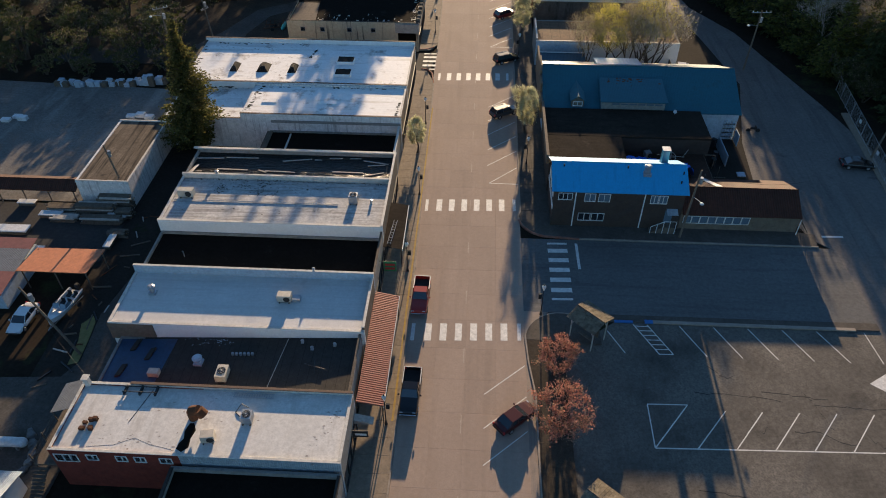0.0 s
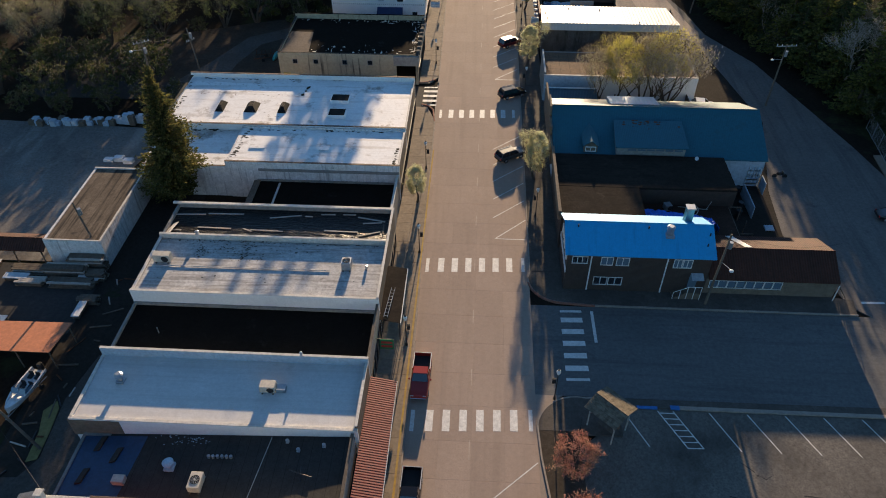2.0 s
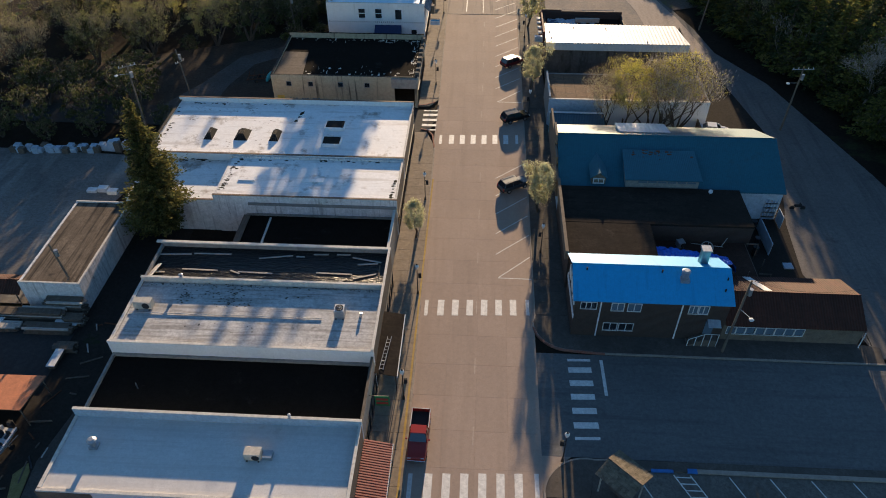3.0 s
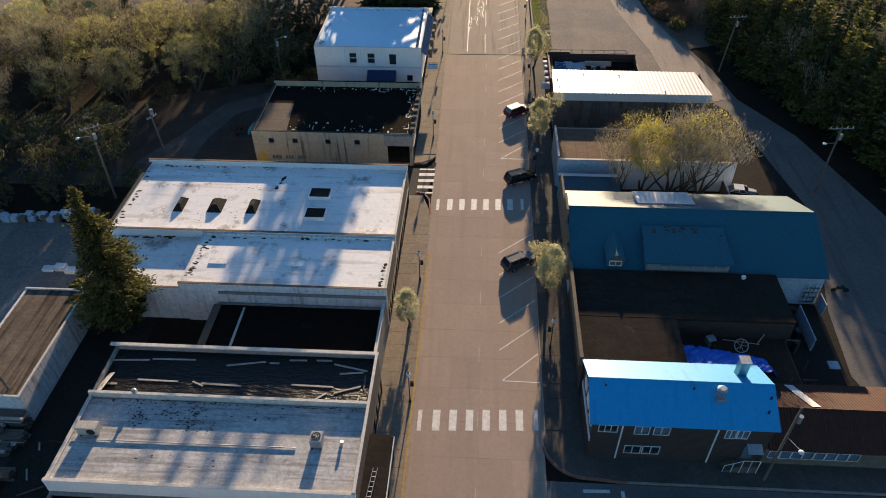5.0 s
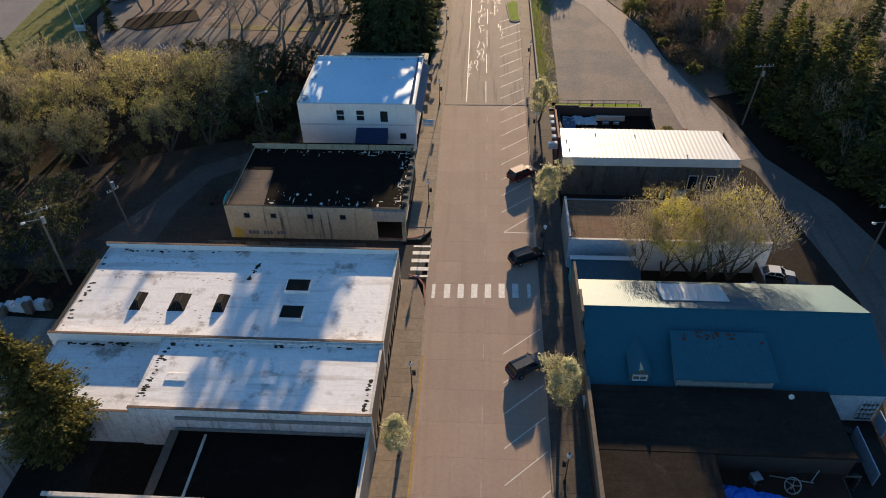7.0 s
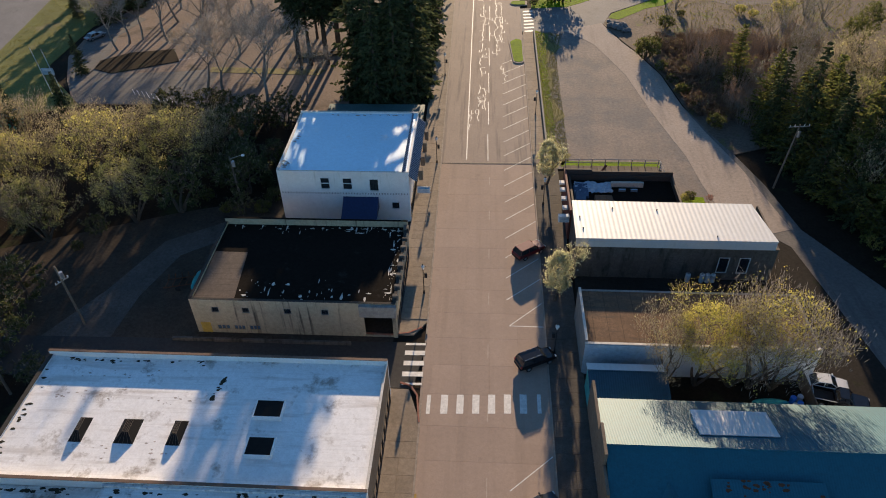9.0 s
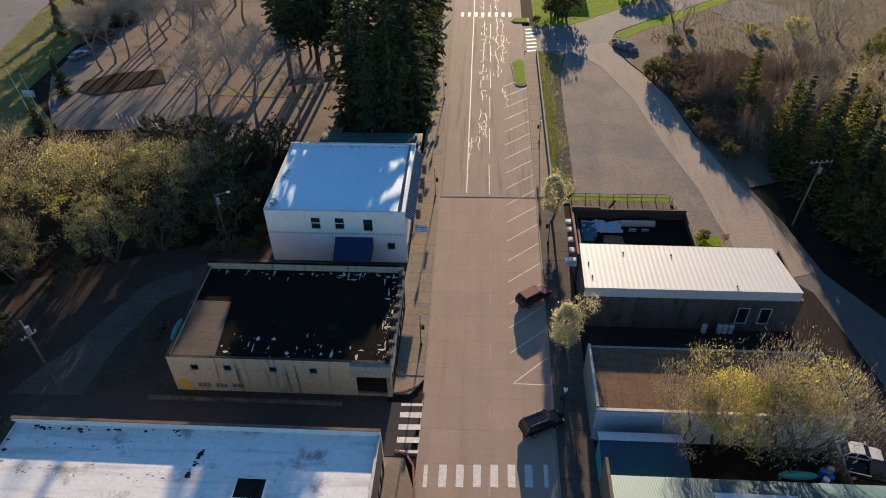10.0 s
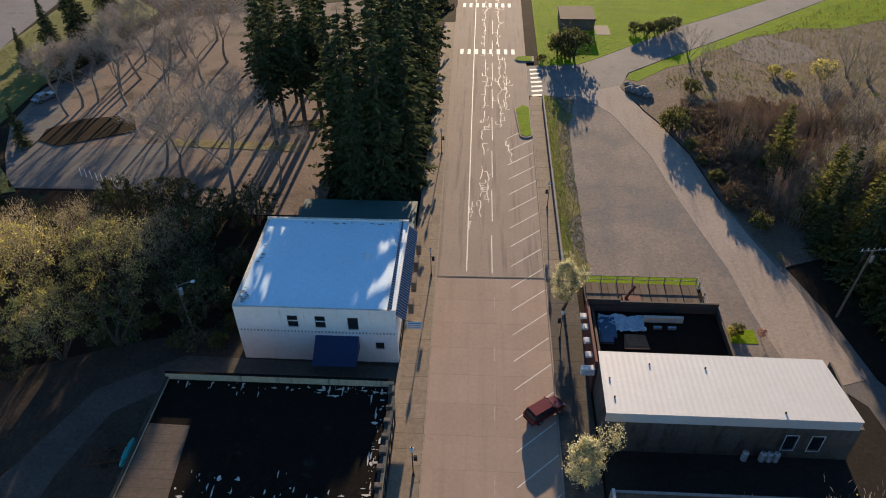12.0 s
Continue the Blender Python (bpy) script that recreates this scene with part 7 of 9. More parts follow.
def vehicle(name, paint, shape, m, label, group="", roof_rack=False):
    L, W, H = dict(suv=(4.7, 1.9, 1.75), pickup=(5.8, 2.0, 1.85), sedan=(4.7, 1.85, 1.45))[shape]
    e = thing(name, (0, 0, 0), label, "pickup truck" if shape == "pickup" else "car", group)
    h = W / 2
    f, r = L / 2, -L / 2
    zb = {"suv": 1.05, "pickup": 1.12, "sedan": 0.92}[shape]
    bm = bmesh.new()
    if shape == "pickup":
        loft(bm, [(-0.55, 0.35, zb, 1), (0.9, 0.35, zb, 1), (1.0, 0.35, 1.14, 1), (2.3, 0.38, 1.08, 0.98), (2.75, 0.42, 1.0, 0.93), (f, 0.45, 0.85, 0.86)], h)
    elif shape == "suv":
        loft(bm, [(r, 0.5, 0.9, 0.88), (r + 0.12, 0.38, zb, 0.95), (-1.2, 0.3, zb, 1), (0.9, 0.3, zb, 1), (1.1, 0.3, 1.06, 1), (1.9, 0.36, 0.98, 0.97), (2.2, 0.4, 0.86, 0.92), (f, 0.45, 0.75, 0.82)], h)
    else:
        loft(bm, [(r, 0.45, 0.8, 0.86), (r + 0.15, 0.34, 0.9, 0.93), (-1.3, 0.25, zb, 1), (0.8, 0.25, zb, 1), (1.0, 0.25, 0.9, 1), (1.8, 0.3, 0.82, 0.96), (2.2, 0.34, 0.72, 0.92), (f, 0.4, 0.62, 0.84)], h)
    bmesh.ops.bevel(bm, geom=list(bm.edges), offset=0.025, segments=1, affect='EDGES')
    body = part("body", bm, paint, e)
    base, top = dict(suv=((r + 0.15, 1.15), (r + 0.5, 0.45)), pickup=((-0.5, 1.15), (-0.35, 0.55)), sedan=((-1.75, 1.05), (-1.05, 0.3)))[shape]
    bm = bmesh.new()
    cabin(bm, base, top, zb - 0.02, H - 0.06, h * 0.91, h * 0.76)
    part("glazing", bm, "glass", e, "dark tinted glass")
    bm = bmesh.new()
    box(bm, top[0] - 0.05, -h * 0.78, H - 0.08, top[1] + 0.05, h * 0.78, H, 0.03)
    roof = part("roof", bm, paint, e)
    if roof_rack:
        for s in (-1, 1):
            bm = bmesh.new()
            tube(bm, (top[0] + 0.1, s * h * 0.68, H + 0.06), (top[1] - 0.1, s * h * 0.68, H + 0.06), 0.03, n=6)
            part("roof_rail", bm, "chrome", roof)
    for s in (-1, 1):
        for (xb, xt) in ((base[1], top[1]), (base[0], top[0]), ((base[0] + base[1]) / 2 - 0.1, (top[0] + top[1]) / 2)):
            bm = bmesh.new()
            tube(bm, (xb, s * h * 0.92, zb), (xt, s * h * 0.775, H - 0.06), 0.05, n=5)
            part("pillar", bm, paint, e)
        bm = bmesh.new()
        box(bm, base[1] - 0.35, s * (h + 0.14) - 0.1, zb + 0.02, base[1] - 0.2, s * (h + 0.14) + 0.1, zb + 0.2, 0.03)
        part("mirror", bm, paint, e)
        for x in (f - 0.95, r + 1.0):
            bm = bmesh.new()
            tube(bm, (x, s * (h - 0.23), 0.36), (x, s * (h + 0.015), 0.36), 0.36, n=18)
            wheel = part("wheel", bm, "black", e)
            bm = bmesh.new()
            tube(bm, (x, s * (h + 0.0), 0.36), (x, s * (h + 0.03), 0.36), 0.22, 0.2, n=12)
            part("rim", bm, "steel", wheel)
        zl = {"suv": 0.78, "pickup": 0.86, "sedan": 0.64}[shape]
        bm = bmesh.new()
        box(bm, f - 0.2, s * h * 0.66 - 0.2, zl - 0.1, f - 0.02, s * h * 0.66 + 0.15, zl + 0.08, 0.02)
        part("headlight", bm, "lamp", e)
        bm = bmesh.new()
        box(bm, r - 0.01, s * h * 0.84 - 0.1, zl - 0.05, r + 0.12, s * h * 0.84 + 0.1, zl + 0.3, 0.02)
        part("tail_light", bm, "tail", e)
    for x0, x1 in ((f - 0.1, f + 0.06), (r - 0.06, r + 0.1)):
        bm = bmesh.new()
        box(bm, x0, -h * 0.88, 0.42, x1, h * 0.88, 0.62, 0.03)
        part("bumper", bm, "chrome" if shape == "pickup" else "black", e)
    if shape == "pickup":
        bm = bmesh.new()
        for s in (-1, 1):
            box(bm, r, s * h - s * 0.09, 0.45, -0.56, s * h, 1.14)
        box(bm, -0.66, -h + 0.09, 0.45, -0.56, h - 0.09, 1.14)
        bed = part("bed", bm, paint, e)
        bm = bmesh.new()
        box(bm, r + 0.09, -h + 0.09, 0.55, -0.66, h - 0.09, 0.66)
        part("bed_liner", bm, "black", bed)
        bm = bmesh.new()
        box(bm, r - 0.0, -h + 0.09, 0.5, r + 0.08, h - 0.09, 1.14, 0.02)
        part("tailgate", bm, paint, e)
        bm = bmesh.new()
        for s in (-1, 1):
            box(bm, r, s * h - s * 0.07 - 0.045, 1.14, -0.56, s * h - s * 0.07 + 0.045, 1.17)
        box(bm, r, -h, 1.14, r + 0.08, h, 1.17)
        part("bed_rail", bm, "steel", bed)
    e.matrix_basis = m
    return e


def car_at(name, paint, shape, x, y, heading, label, **k):
    return vehicle(name, paint, shape, pose(x, y, 0, 0, 0, heading), label, "parked vehicles", **k)


car_at("pickup_truck", "paint_red", "pickup", -6.0, 3.5, -91, "red pickup truck parked along the west kerb")
car_at("pickup_truck", "paint_black", "pickup", -5.95, -10.6, -91, "black pickup truck parked along the west kerb")
car_at("suv", "paint_grey", "suv", 4.35, 46.6, 33, "dark grey SUV nosed to the kerb, roof rails", roof_rack=True)
car_at("suv", "paint_black", "suv", 4.95, 65.6, 27, "black SUV nosed to the kerb, roof rails", roof_rack=True)
car_at("hatchback", "paint_maroon", "suv", 4.95, 85.4, 37, "dark red car nosed to the kerb")
car_at("sedan", "paint_wine", "sedan", 4.95, -13.2, 42, "dark red sedan nosed in under a plum tree")
car_at("pickup_truck", "paint_black", "pickup", 37.6, 61.0, -14, "black pickup truck with a white cab beside the barn")
car_at("sedan", "paint_white", "sedan", 36.9, 63.3, -8, "white sedan parked behind the black pickup")
car_at("sedan", "paint_black", "sedan", 56.7, 34.4, -4, "black sedan parked by the fence")
car_at("sedan", "paint_white", "sedan", -51.8, -2.6, -92, "white sedan parked beside a boat")
car_at("sedan", "paint_silver", "sedan", -89.3, 157.7, 62, "pale blue car on the park drive")

# motor boat on a trailer
b = thing("motor_boat", (0, 0, 0), "white open motor boat with a low windscreen on a trailer", "boat")
bm = bmesh.new()
st = [(-2.6, 0.9, 1.0), (-1.0, 1.02, 1.02), (0.8, 0.98, 1.05), (2.0, 0.66, 1.12), (2.7, 0.28, 1.18), (3.0, 0.04, 1.22)]
rings = []
for x, w, z in st:
    rings.append([bm.verts.new((x, -w, z + 0.25)), bm.verts.new((x, -w * 0.8, 0.75)), bm.verts.new((x, 0, 0.55)), bm.verts.new((x, w * 0.8, 0.75)), bm.verts.new((x, w, z + 0.25)), bm.verts.new((x, w * 0.82, z + 0.25)), bm.verts.new((x, w * 0.7, 0.85 if x < 0.9 else z + 0.2)), bm.verts.new((x, -w * 0.7, 0.85 if x < 0.9 else z + 0.2)), bm.verts.new((x, -w * 0.82, z + 0.25))])
for a, c in zip(rings, rings[1:]):
    for i in range(9):
        bm.faces.new((a[i], a[(i + 1) % 9], c[(i + 1) % 9], c[i]))
bm.faces.new(rings[0]); bm.faces.new(rings[-1][::-1])
bmesh.ops.recalc_face_normals(bm, faces=bm.faces)
hull = part("hull", bm, "plastic_white", b)
bm = bmesh.new()
for s in (-1, 1):
    quad(bm, (0.9, s * 0.1, 1.3), (0.95, s * 0.85, 1.3), (0.6, s * 0.8, 1.75), (0.55, s * 0.1, 1.75))
    quad(bm, (0.95, s * 0.85, 1.3), (-0.4, s * 0.92, 1.28), (-0.2, s * 0.84, 1.55), (0.6, s * 0.8, 1.75))
part("windscreen", bm, "glass_pale", b)
for x, y in ((-0.3, -0.42), (-0.3, 0.42), (-1.6, -0.4), (-1.6, 0.4)):
    bm = bmesh.new()
    box(bm, x - 0.28, y - 0.26, 0.86, x + 0.28, y + 0.26, 1.05, 0.04)
    box(bm, x - 0.34, y - 0.26, 1.02, x - 0.22, y + 0.26, 1.5, 0.04)
    part("seat", bm, "dark_metal", b)
bm = bmesh.new()
box(bm, -3.1, -0.25, 0.7, -2.6, 0.25, 1.65, 0.08)
part("outboard_motor", bm, "black", b)
bm = bmesh.new()
tube(bm, (-2.2, -0.9, 0.45), (3.6, 0, 0.4), 0.05, n=6); tube(bm, (-2.2, 0.9, 0.45), (3.6, 0, 0.4), 0.05, n=6)
tube(bm, (-0.9, -1.1, 0.35), (-0.9, 1.1, 0.35), 0.05, n=6)
tr_ = part("trailer", bm, "steel", b)
for s in (-1, 1):
    bm = bmesh.new()
    tube(bm, (-0.9, s * 1.02, 0.3), (-0.9, s * 1.2, 0.3), 0.3, n=14)
    part("wheel", bm, "black", tr_)
b.matrix_basis = pose(-47.7, -0.6, 0, 0, 0, -97)


# ---- street furniture ----
def street_lamp(model=None):
    e = thing("street_lamp", (0, 0, 0), "black street lamp with a pale globe and a side box", "street lamp", "street lamps")
    bm = bmesh.new()
    tube(bm, (0, 0, 0), (0, 0, 0.5), 0.16, 0.11, 10)
    part("base", bm, "dark_metal", e)
    bm = bmesh.new()
    tube(bm, (0, 0, 0.5), (0, 0, 4.1), 0.065, 0.05, 8)
    part("pole", bm, "dark_metal", e)
    bm = bmesh.new()
    tube(bm, (0, 0, 4.1), (0, 0, 4.25), 0.12, 0.14, 10)
    sphere(bm, (0, 0, 4.52), 0.24, 12, 1.15)
    gl = part("globe", bm, "lamp_glass", e)
    bm = bmesh.new()
    tube(bm, (0, 0, 4.78), (0, 0, 4.95), 0.12, 0.03, 10)
    part("cap", bm, "dark_metal", gl)
    bm = bmesh.new()
    tube(bm, (0, 0, 3.4), (0.42, 0, 3.4), 0.03, n=6)
    tube(bm, (0, 0, 2.75), (0.42, 0, 2.75), 0.03, n=6)
    box(bm, 0.14, -0.14, 2.72, 0.5, 0.14, 3.42, 0.03)
    part("signal_box", bm, "black", e)
    return e


lamp0 = street_lamp()
SPOTS = [(-8.3, 42.9, 0), (-8.9, 76.8, 0), (-9.2, 108, 0), (-8.0, 8.2, 0), (-8.1, -14.4, 0), (-9.6, 140, 0), (8.25, 1.6, 180), (7.6, 32.4, 180), (7.25, 67.0, 180), (7.5, 96.9, 180), (7.6, 124.6, 180), (-7.8, 24.0, 0)]
for i, (x, y, a) in enumerate(SPOTS):
    m = pose(x, y, 0.14, 0, 0, a)
    if i == 0:
        lamp0.matrix_basis = m
    else:
        copy_thing(lamp0, m)

# sheet-metal awnings on the west shops
def awning(x0, x1, y0, y1, z_in, z_out, material, label, ribs):
    e = thing("shop_awning", ((x0 + x1) / 2, (y0 + y1) / 2, 0), label, "awning")
    bm = bmesh.new()
    slab(bm, [(x0, y0, z_in), (x1, y0, z_out), (x1, y1, z_out), (x0, y1, z_in)], 0.05)
    sheet = part("sheet", bm, material, e)
    if ribs:
        n = int((y1 - y0) / 0.26)
        for i in range(n):
            y = y0 + (i + 0.5) * (y1 - y0) / n
            bm = bmesh.new()
            vs = prism(bm, [(x0, y - 0.07), (x1, y - 0.07), (x1, y + 0.07), (x0, y + 0.07)], lambda x, yy: (z_in if x < (x0 + x1) / 2 else z_out) - 0.01, lambda x, yy: (z_in if x < (x0 + x1) / 2 else z_out) + 0.085)
            part("rib", bm, material, sheet)
    bm = bmesh.new()
    box(bm, x1 - 0.04, y0, z_out - 0.25, x1 + 0.04, y1, z_out + 0.02)
    part("fascia", bm, "trim", e)
    for y in (y0 + 0.3, (y0 + y1) / 2, y1 - 0.3):
        bm = bmesh.new()
        tube(bm, (x1 - 0.2, y, 0.1), (x1 - 0.2, y, z_out - 0.05), 0.05)
        part("post", bm, "dark_metal", e)
    return e


awning(-10.85, -8.15, -14.6, 0.6, 3.95, 3.35, "metal_red", "striped red-brown corrugated metal awning over the pavement", True)
awning(-10.95, -8.6, 8.6, 17.4, 3.75, 3.35, "roof_felt", "flat dark awning with rubbish on it", False)
bm = bmesh.new()
for i in range(9):
    tube(bm, (-10.5 + 0.05 * i, 9.2 + i * 0.5, 3.85), (-10.1 + 0.05 * i, 9.2 + i * 0.5, 3.83), 0.03, n=5)
tube(bm, (-10.5, 9.0, 3.85), (-10.1, 13.6, 3.87), 0.035, n=5)
tube(bm, (-10.1, 9.0, 3.82), (-9.7, 13.6, 3.84), 0.035, n=5)
tagged(part("ladder", bm, "steel"), "aluminium ladder lying on the grey awning", "ladder")

# hanging signs
def sign(x, y, z, w, h, material, label, bars):
    e = thing("shop_sign", (x, y, z), label, "sign")
    bm = bmesh.new()
    box(bm, x - w / 2, y - 0.06, z, x + w / 2, y + 0.06, z + h, 0.02)
    board = part("board", bm, material, e)
    for i, mt in enumerate(bars):
        bm = bmesh.new()
        d = h / (len(bars) + 0.5)
        box(bm, x - w * 0.4, y - 0.075, z + h - d * (i + 1), x + w * 0.4, y - 0.062, z + h - d * (i + 0.45))
        part("bar", bm, mt, board)
    bm = bmesh.new()
    tube(bm, (x - w / 2 - 0.5, y, z + h + 0.05), (x + w / 2, y, z + h + 0.05), 0.035, n=6)
    part("bracket", bm, "dark_metal", e)
    return e


sign(-9.75, 5.4, 2.7, 1.5, 1.5, "green_paint", "square hanging sign in red and green", ("red_paint", "red_paint"))
sign(-10.0, -17.6, 2.6, 1.4, 0.9, "dark_metal", "dark hanging sign with pale bars", ("trim",))
sign(-10.2, 94.6, 3.4, 1.9, 1.2, "trim", "white and blue projecting shop sign", ("metal_blue", "wall_blue", "wall_blue"))
bm = bmesh.new()
prism(bm, [(-10.87, -16.4), (-9.0, -16.4), (-9.0, -15.6), (-10.87, -15.6)], lambda x, y: 2.9, lambda x, y: 3.5 if x < -10 else 3.0)
tagged(part("sunshade", bm, "batten"), "small cream canopy over a shop door", "canopy")

# shingled information kiosk at the corner
b = thing("information_kiosk", (13.4, -1.0, 0), "open timber kiosk with a mossy shingled gable roof", "kiosk")
ax = Vector((2.5, -2.42, 0)).normalized()
nx = Vector((ax.y, -ax.x, 0)) * -1
c0 = Vector((13.3, -1.6, 0))
def kp(u, v, z): return tuple(c0 + ax * u + nx * v + Vector((0, 0, z)))
for s in (-1, 1):
    for row in range(5):
        for i in range(13):
            u0, u1 = -1.9 + i * 3.8 / 13, -1.9 + (i + 1) * 3.8 / 13 - 0.015
            v0, v1 = s * (1.85 - row * 0.37), s * (1.85 - (row + 1) * 0.37 - 0.05)
            z0, z1 = 3.4 + row * 0.115, 3.4 + (row + 1) * 0.115
            bm = bmesh.new()
            pts = [kp(u0, v0, z0 + 0.05), kp(u1, v0, z0 + 0.05), kp(u1, v1, z1 + 0.02), kp(u0, v1, z1 + 0.02)]
            slab(bm, pts if s < 0 else pts[::-1], 0.04)
            part("shingle", bm, "shingle", b)
bm = bmesh.new()
tube(bm, kp(-1.9, 0, 3.99), kp(1.9, 0, 3.99), 0.06, n=6)
part("ridge_board", bm, "wood", b)
for u in (-1.5, 1.5):
    for v in (-1.2, 1.2):
        bm = bmesh.new()
        tube(bm, kp(u, v, 0), kp(u, v, 3.4), 0.08, n=6)
        part("post", bm, "batten", b)
        bm = bmesh.new()
        tube(bm, kp(u, v, 2.2), kp(u * 0.55, v, 3.3), 0.05, n=5)
        part("brace", bm, "batten", b)
    bm = bmesh.new()
    tube(bm, kp(u, -1.3, 3.3), kp(u, 1.3, 3.3), 0.07, n=6)
    part("tie_beam", bm, "wood", b)
for v in (-1.2, 1.2):
    bm = bmesh.new()
    tube(bm, kp(-1.8, v, 3.38), kp(1.8, v, 3.38), 0.07, n=6)
    part("plate_beam", bm, "wood", b)
bm = bmesh.new()
m = Matrix.Translation(kp(0, 0.2, 0)) @ Matrix.Rotation(math.atan2(ax.y, ax.x), 4, 'Z')
box(bm, -1.3, -0.06, 0.9, 1.3, 0.06, 2.1, m=m)
part("notice_board", bm, "wood", b)
bm = bmesh.new()
box(bm, -0.9, -0.6, 0.42, 0.9, -0.25, 0.5, m=m)
part("bench", bm, "wood", b)
copy_thing(b, pose(12.3, -23.3, 0, 0, 0, 4))


# utility poles
def utility_pole(x, y, top, lean_to, arms, label, lamp=None):
    e = thing("utility_pole", (x, y, 0), label, "utility pole", "utility poles")
    t = Vector((lean_to[0], lean_to[1], top))
    bm = bmesh.new()
    tube(bm, (x, y, -0.2), t, 0.17, 0.11, 8)
    part("post", bm, "pole", e)
    for z, w, a in arms:
        d = Vector((math.cos(radians(a)), math.sin(radians(a)), 0)) * w / 2
        c = Vector((x, y, 0)).lerp(t, z / top); c.z = z
        bm = bmesh.new()
        tube(bm, c - d, c + d, 0.07, n=4)
        arm = part("cross_arm", bm, "batten", e)
        for k in (-0.9, -0.45, 0.45, 0.9):
            bm = bmesh.new()
            p = c + d * k
            tube(bm, p + Vector((0, 0, 0.05)), p + Vector((0, 0, 0.32)), 0.05, n=6)
            part("insulator", bm, "plastic_white", arm)
    if lamp:
        z, a = lamp
        c = Vector((x, y, 0)).lerp(t, z / top); c.z = z
        d = Vector((math.cos(radians(a)), math.sin(radians(a)), 0))
        bm = bmesh.new()
        tube(bm, c, c + d * 1.6 + Vector((0, 0, 0.3)), 0.04, n=6)
        part("lamp_arm", bm, "steel", e)
        bm = bmesh.new()
        v = sphere(bm, (0, 0, 0), 0.28, 10, 0.5)
        bmesh.ops.translate(bm, vec=c + d * 1.9 + Vector((0, 0, 0.25)), verts=v)
        part("lamp_head", bm, "plastic_white", e)
    bm = bmesh.new()
    c = Vector((x, y, 0)).lerp(t, 0.86)
    tube(bm, c + Vector((0.32, 0, -0.5)), c + Vector((0.32, 0, 0.4)), 0.24, n=10)
    part("transformer", bm, "steel", e)
    return e, t


P1, T1 = utility_pole(27.2, 16.5, 10.2, (28.0, 17.6), [], "leaning timber utility pole beside the porch", (6.4, -70))
P2, T2 = utility_pole(48.0, 64.5, 11.0, (48.2, 64.6), [(10.7, 3.4, 5)], "timber utility pole with a cross arm at the wood's edge", (8.4, 200))
P3, T3 = utility_pole(43.1, 102.6, 10.5, (44.3, 103.4), [(10.2, 3.2, 8)], "leaning timber utility pole by the gravel road")
P4, T4 = utility_pole(59.9, 36.9, 8.6, (61.0, 37.2), [], "leaning bare timber pole by the fence")
P5, T5 = utility_pole(-54.7, 58.6, 12.0, (-54.9, 59.0), [(11.6, 2.6, 35)], "tall pole with a lamp bracket behind the white roofs", (10.4, 220))
P6, T6 = utility_pole(-51.0, 69.6, 9.0, (-52.0, 70.4), [(6.8, 1.8, 60)], "leaning pole with a small cross arm")
P7, T7 = utility_pole(-38.2, 95.7, 8.4, (-38.6, 95.9), [], "short pole beside the dirt lane", (8.0, 20))
P8, T8 = utility_pole(-43.2, -7.0, 9.5, (-46.8, -6.2), [], "leaning timber pole over the alley")
P9, T9 = utility_pole(-48.3, 20.4, 9.0, (-49.6, 21.0), [], "leaning timber pole beside the stacked lumber")
for a, c, n in ((T2, T3, 3), (T1, Vector((43, 21.5, 6)), 1), (T5, T6, 1), (T8, Vector((-37, -14.6, 6.2)), 1)):
    for k in range(n):
        bm = bmesh.new()
        o = Vector((0.9 * (k - (n - 1) / 2), 0, 0.1))
        rings = []
        for i in range(13):
            f = i / 12
            q = (a + o).lerp(c + o, f) - Vector((0, 0, 1.2 * 4 * f * (1 - f)))
            rings.append([bm.verts.new(q + Vector((0.018 * math.cos(j * 2.094), 0, 0.018 * math.sin(j * 2.094)))) for j in range(3)])
        for r0, r1 in zip(rings, rings[1:]):
            for j in range(3):
                bm.faces.new((r0[j], r0[(j + 1) % 3], r1[(j + 1) % 3], r1[j]))
        tagged(part("overhead_wire", bm, "black"), "thin black overhead wire between poles", "wire")
# flag poles by the park sign
for x, y in ((-86.0, 131), (-83.2, 130)):
    bm = bmesh.new()
    tube(bm, (x, y, 0), (x - 1.0, y + 0.2, 9.5), 0.07, 0.04)
    tagged(part("flag_pole", bm, "plastic_white"), "bare white flag pole at the park entrance", "flag pole")


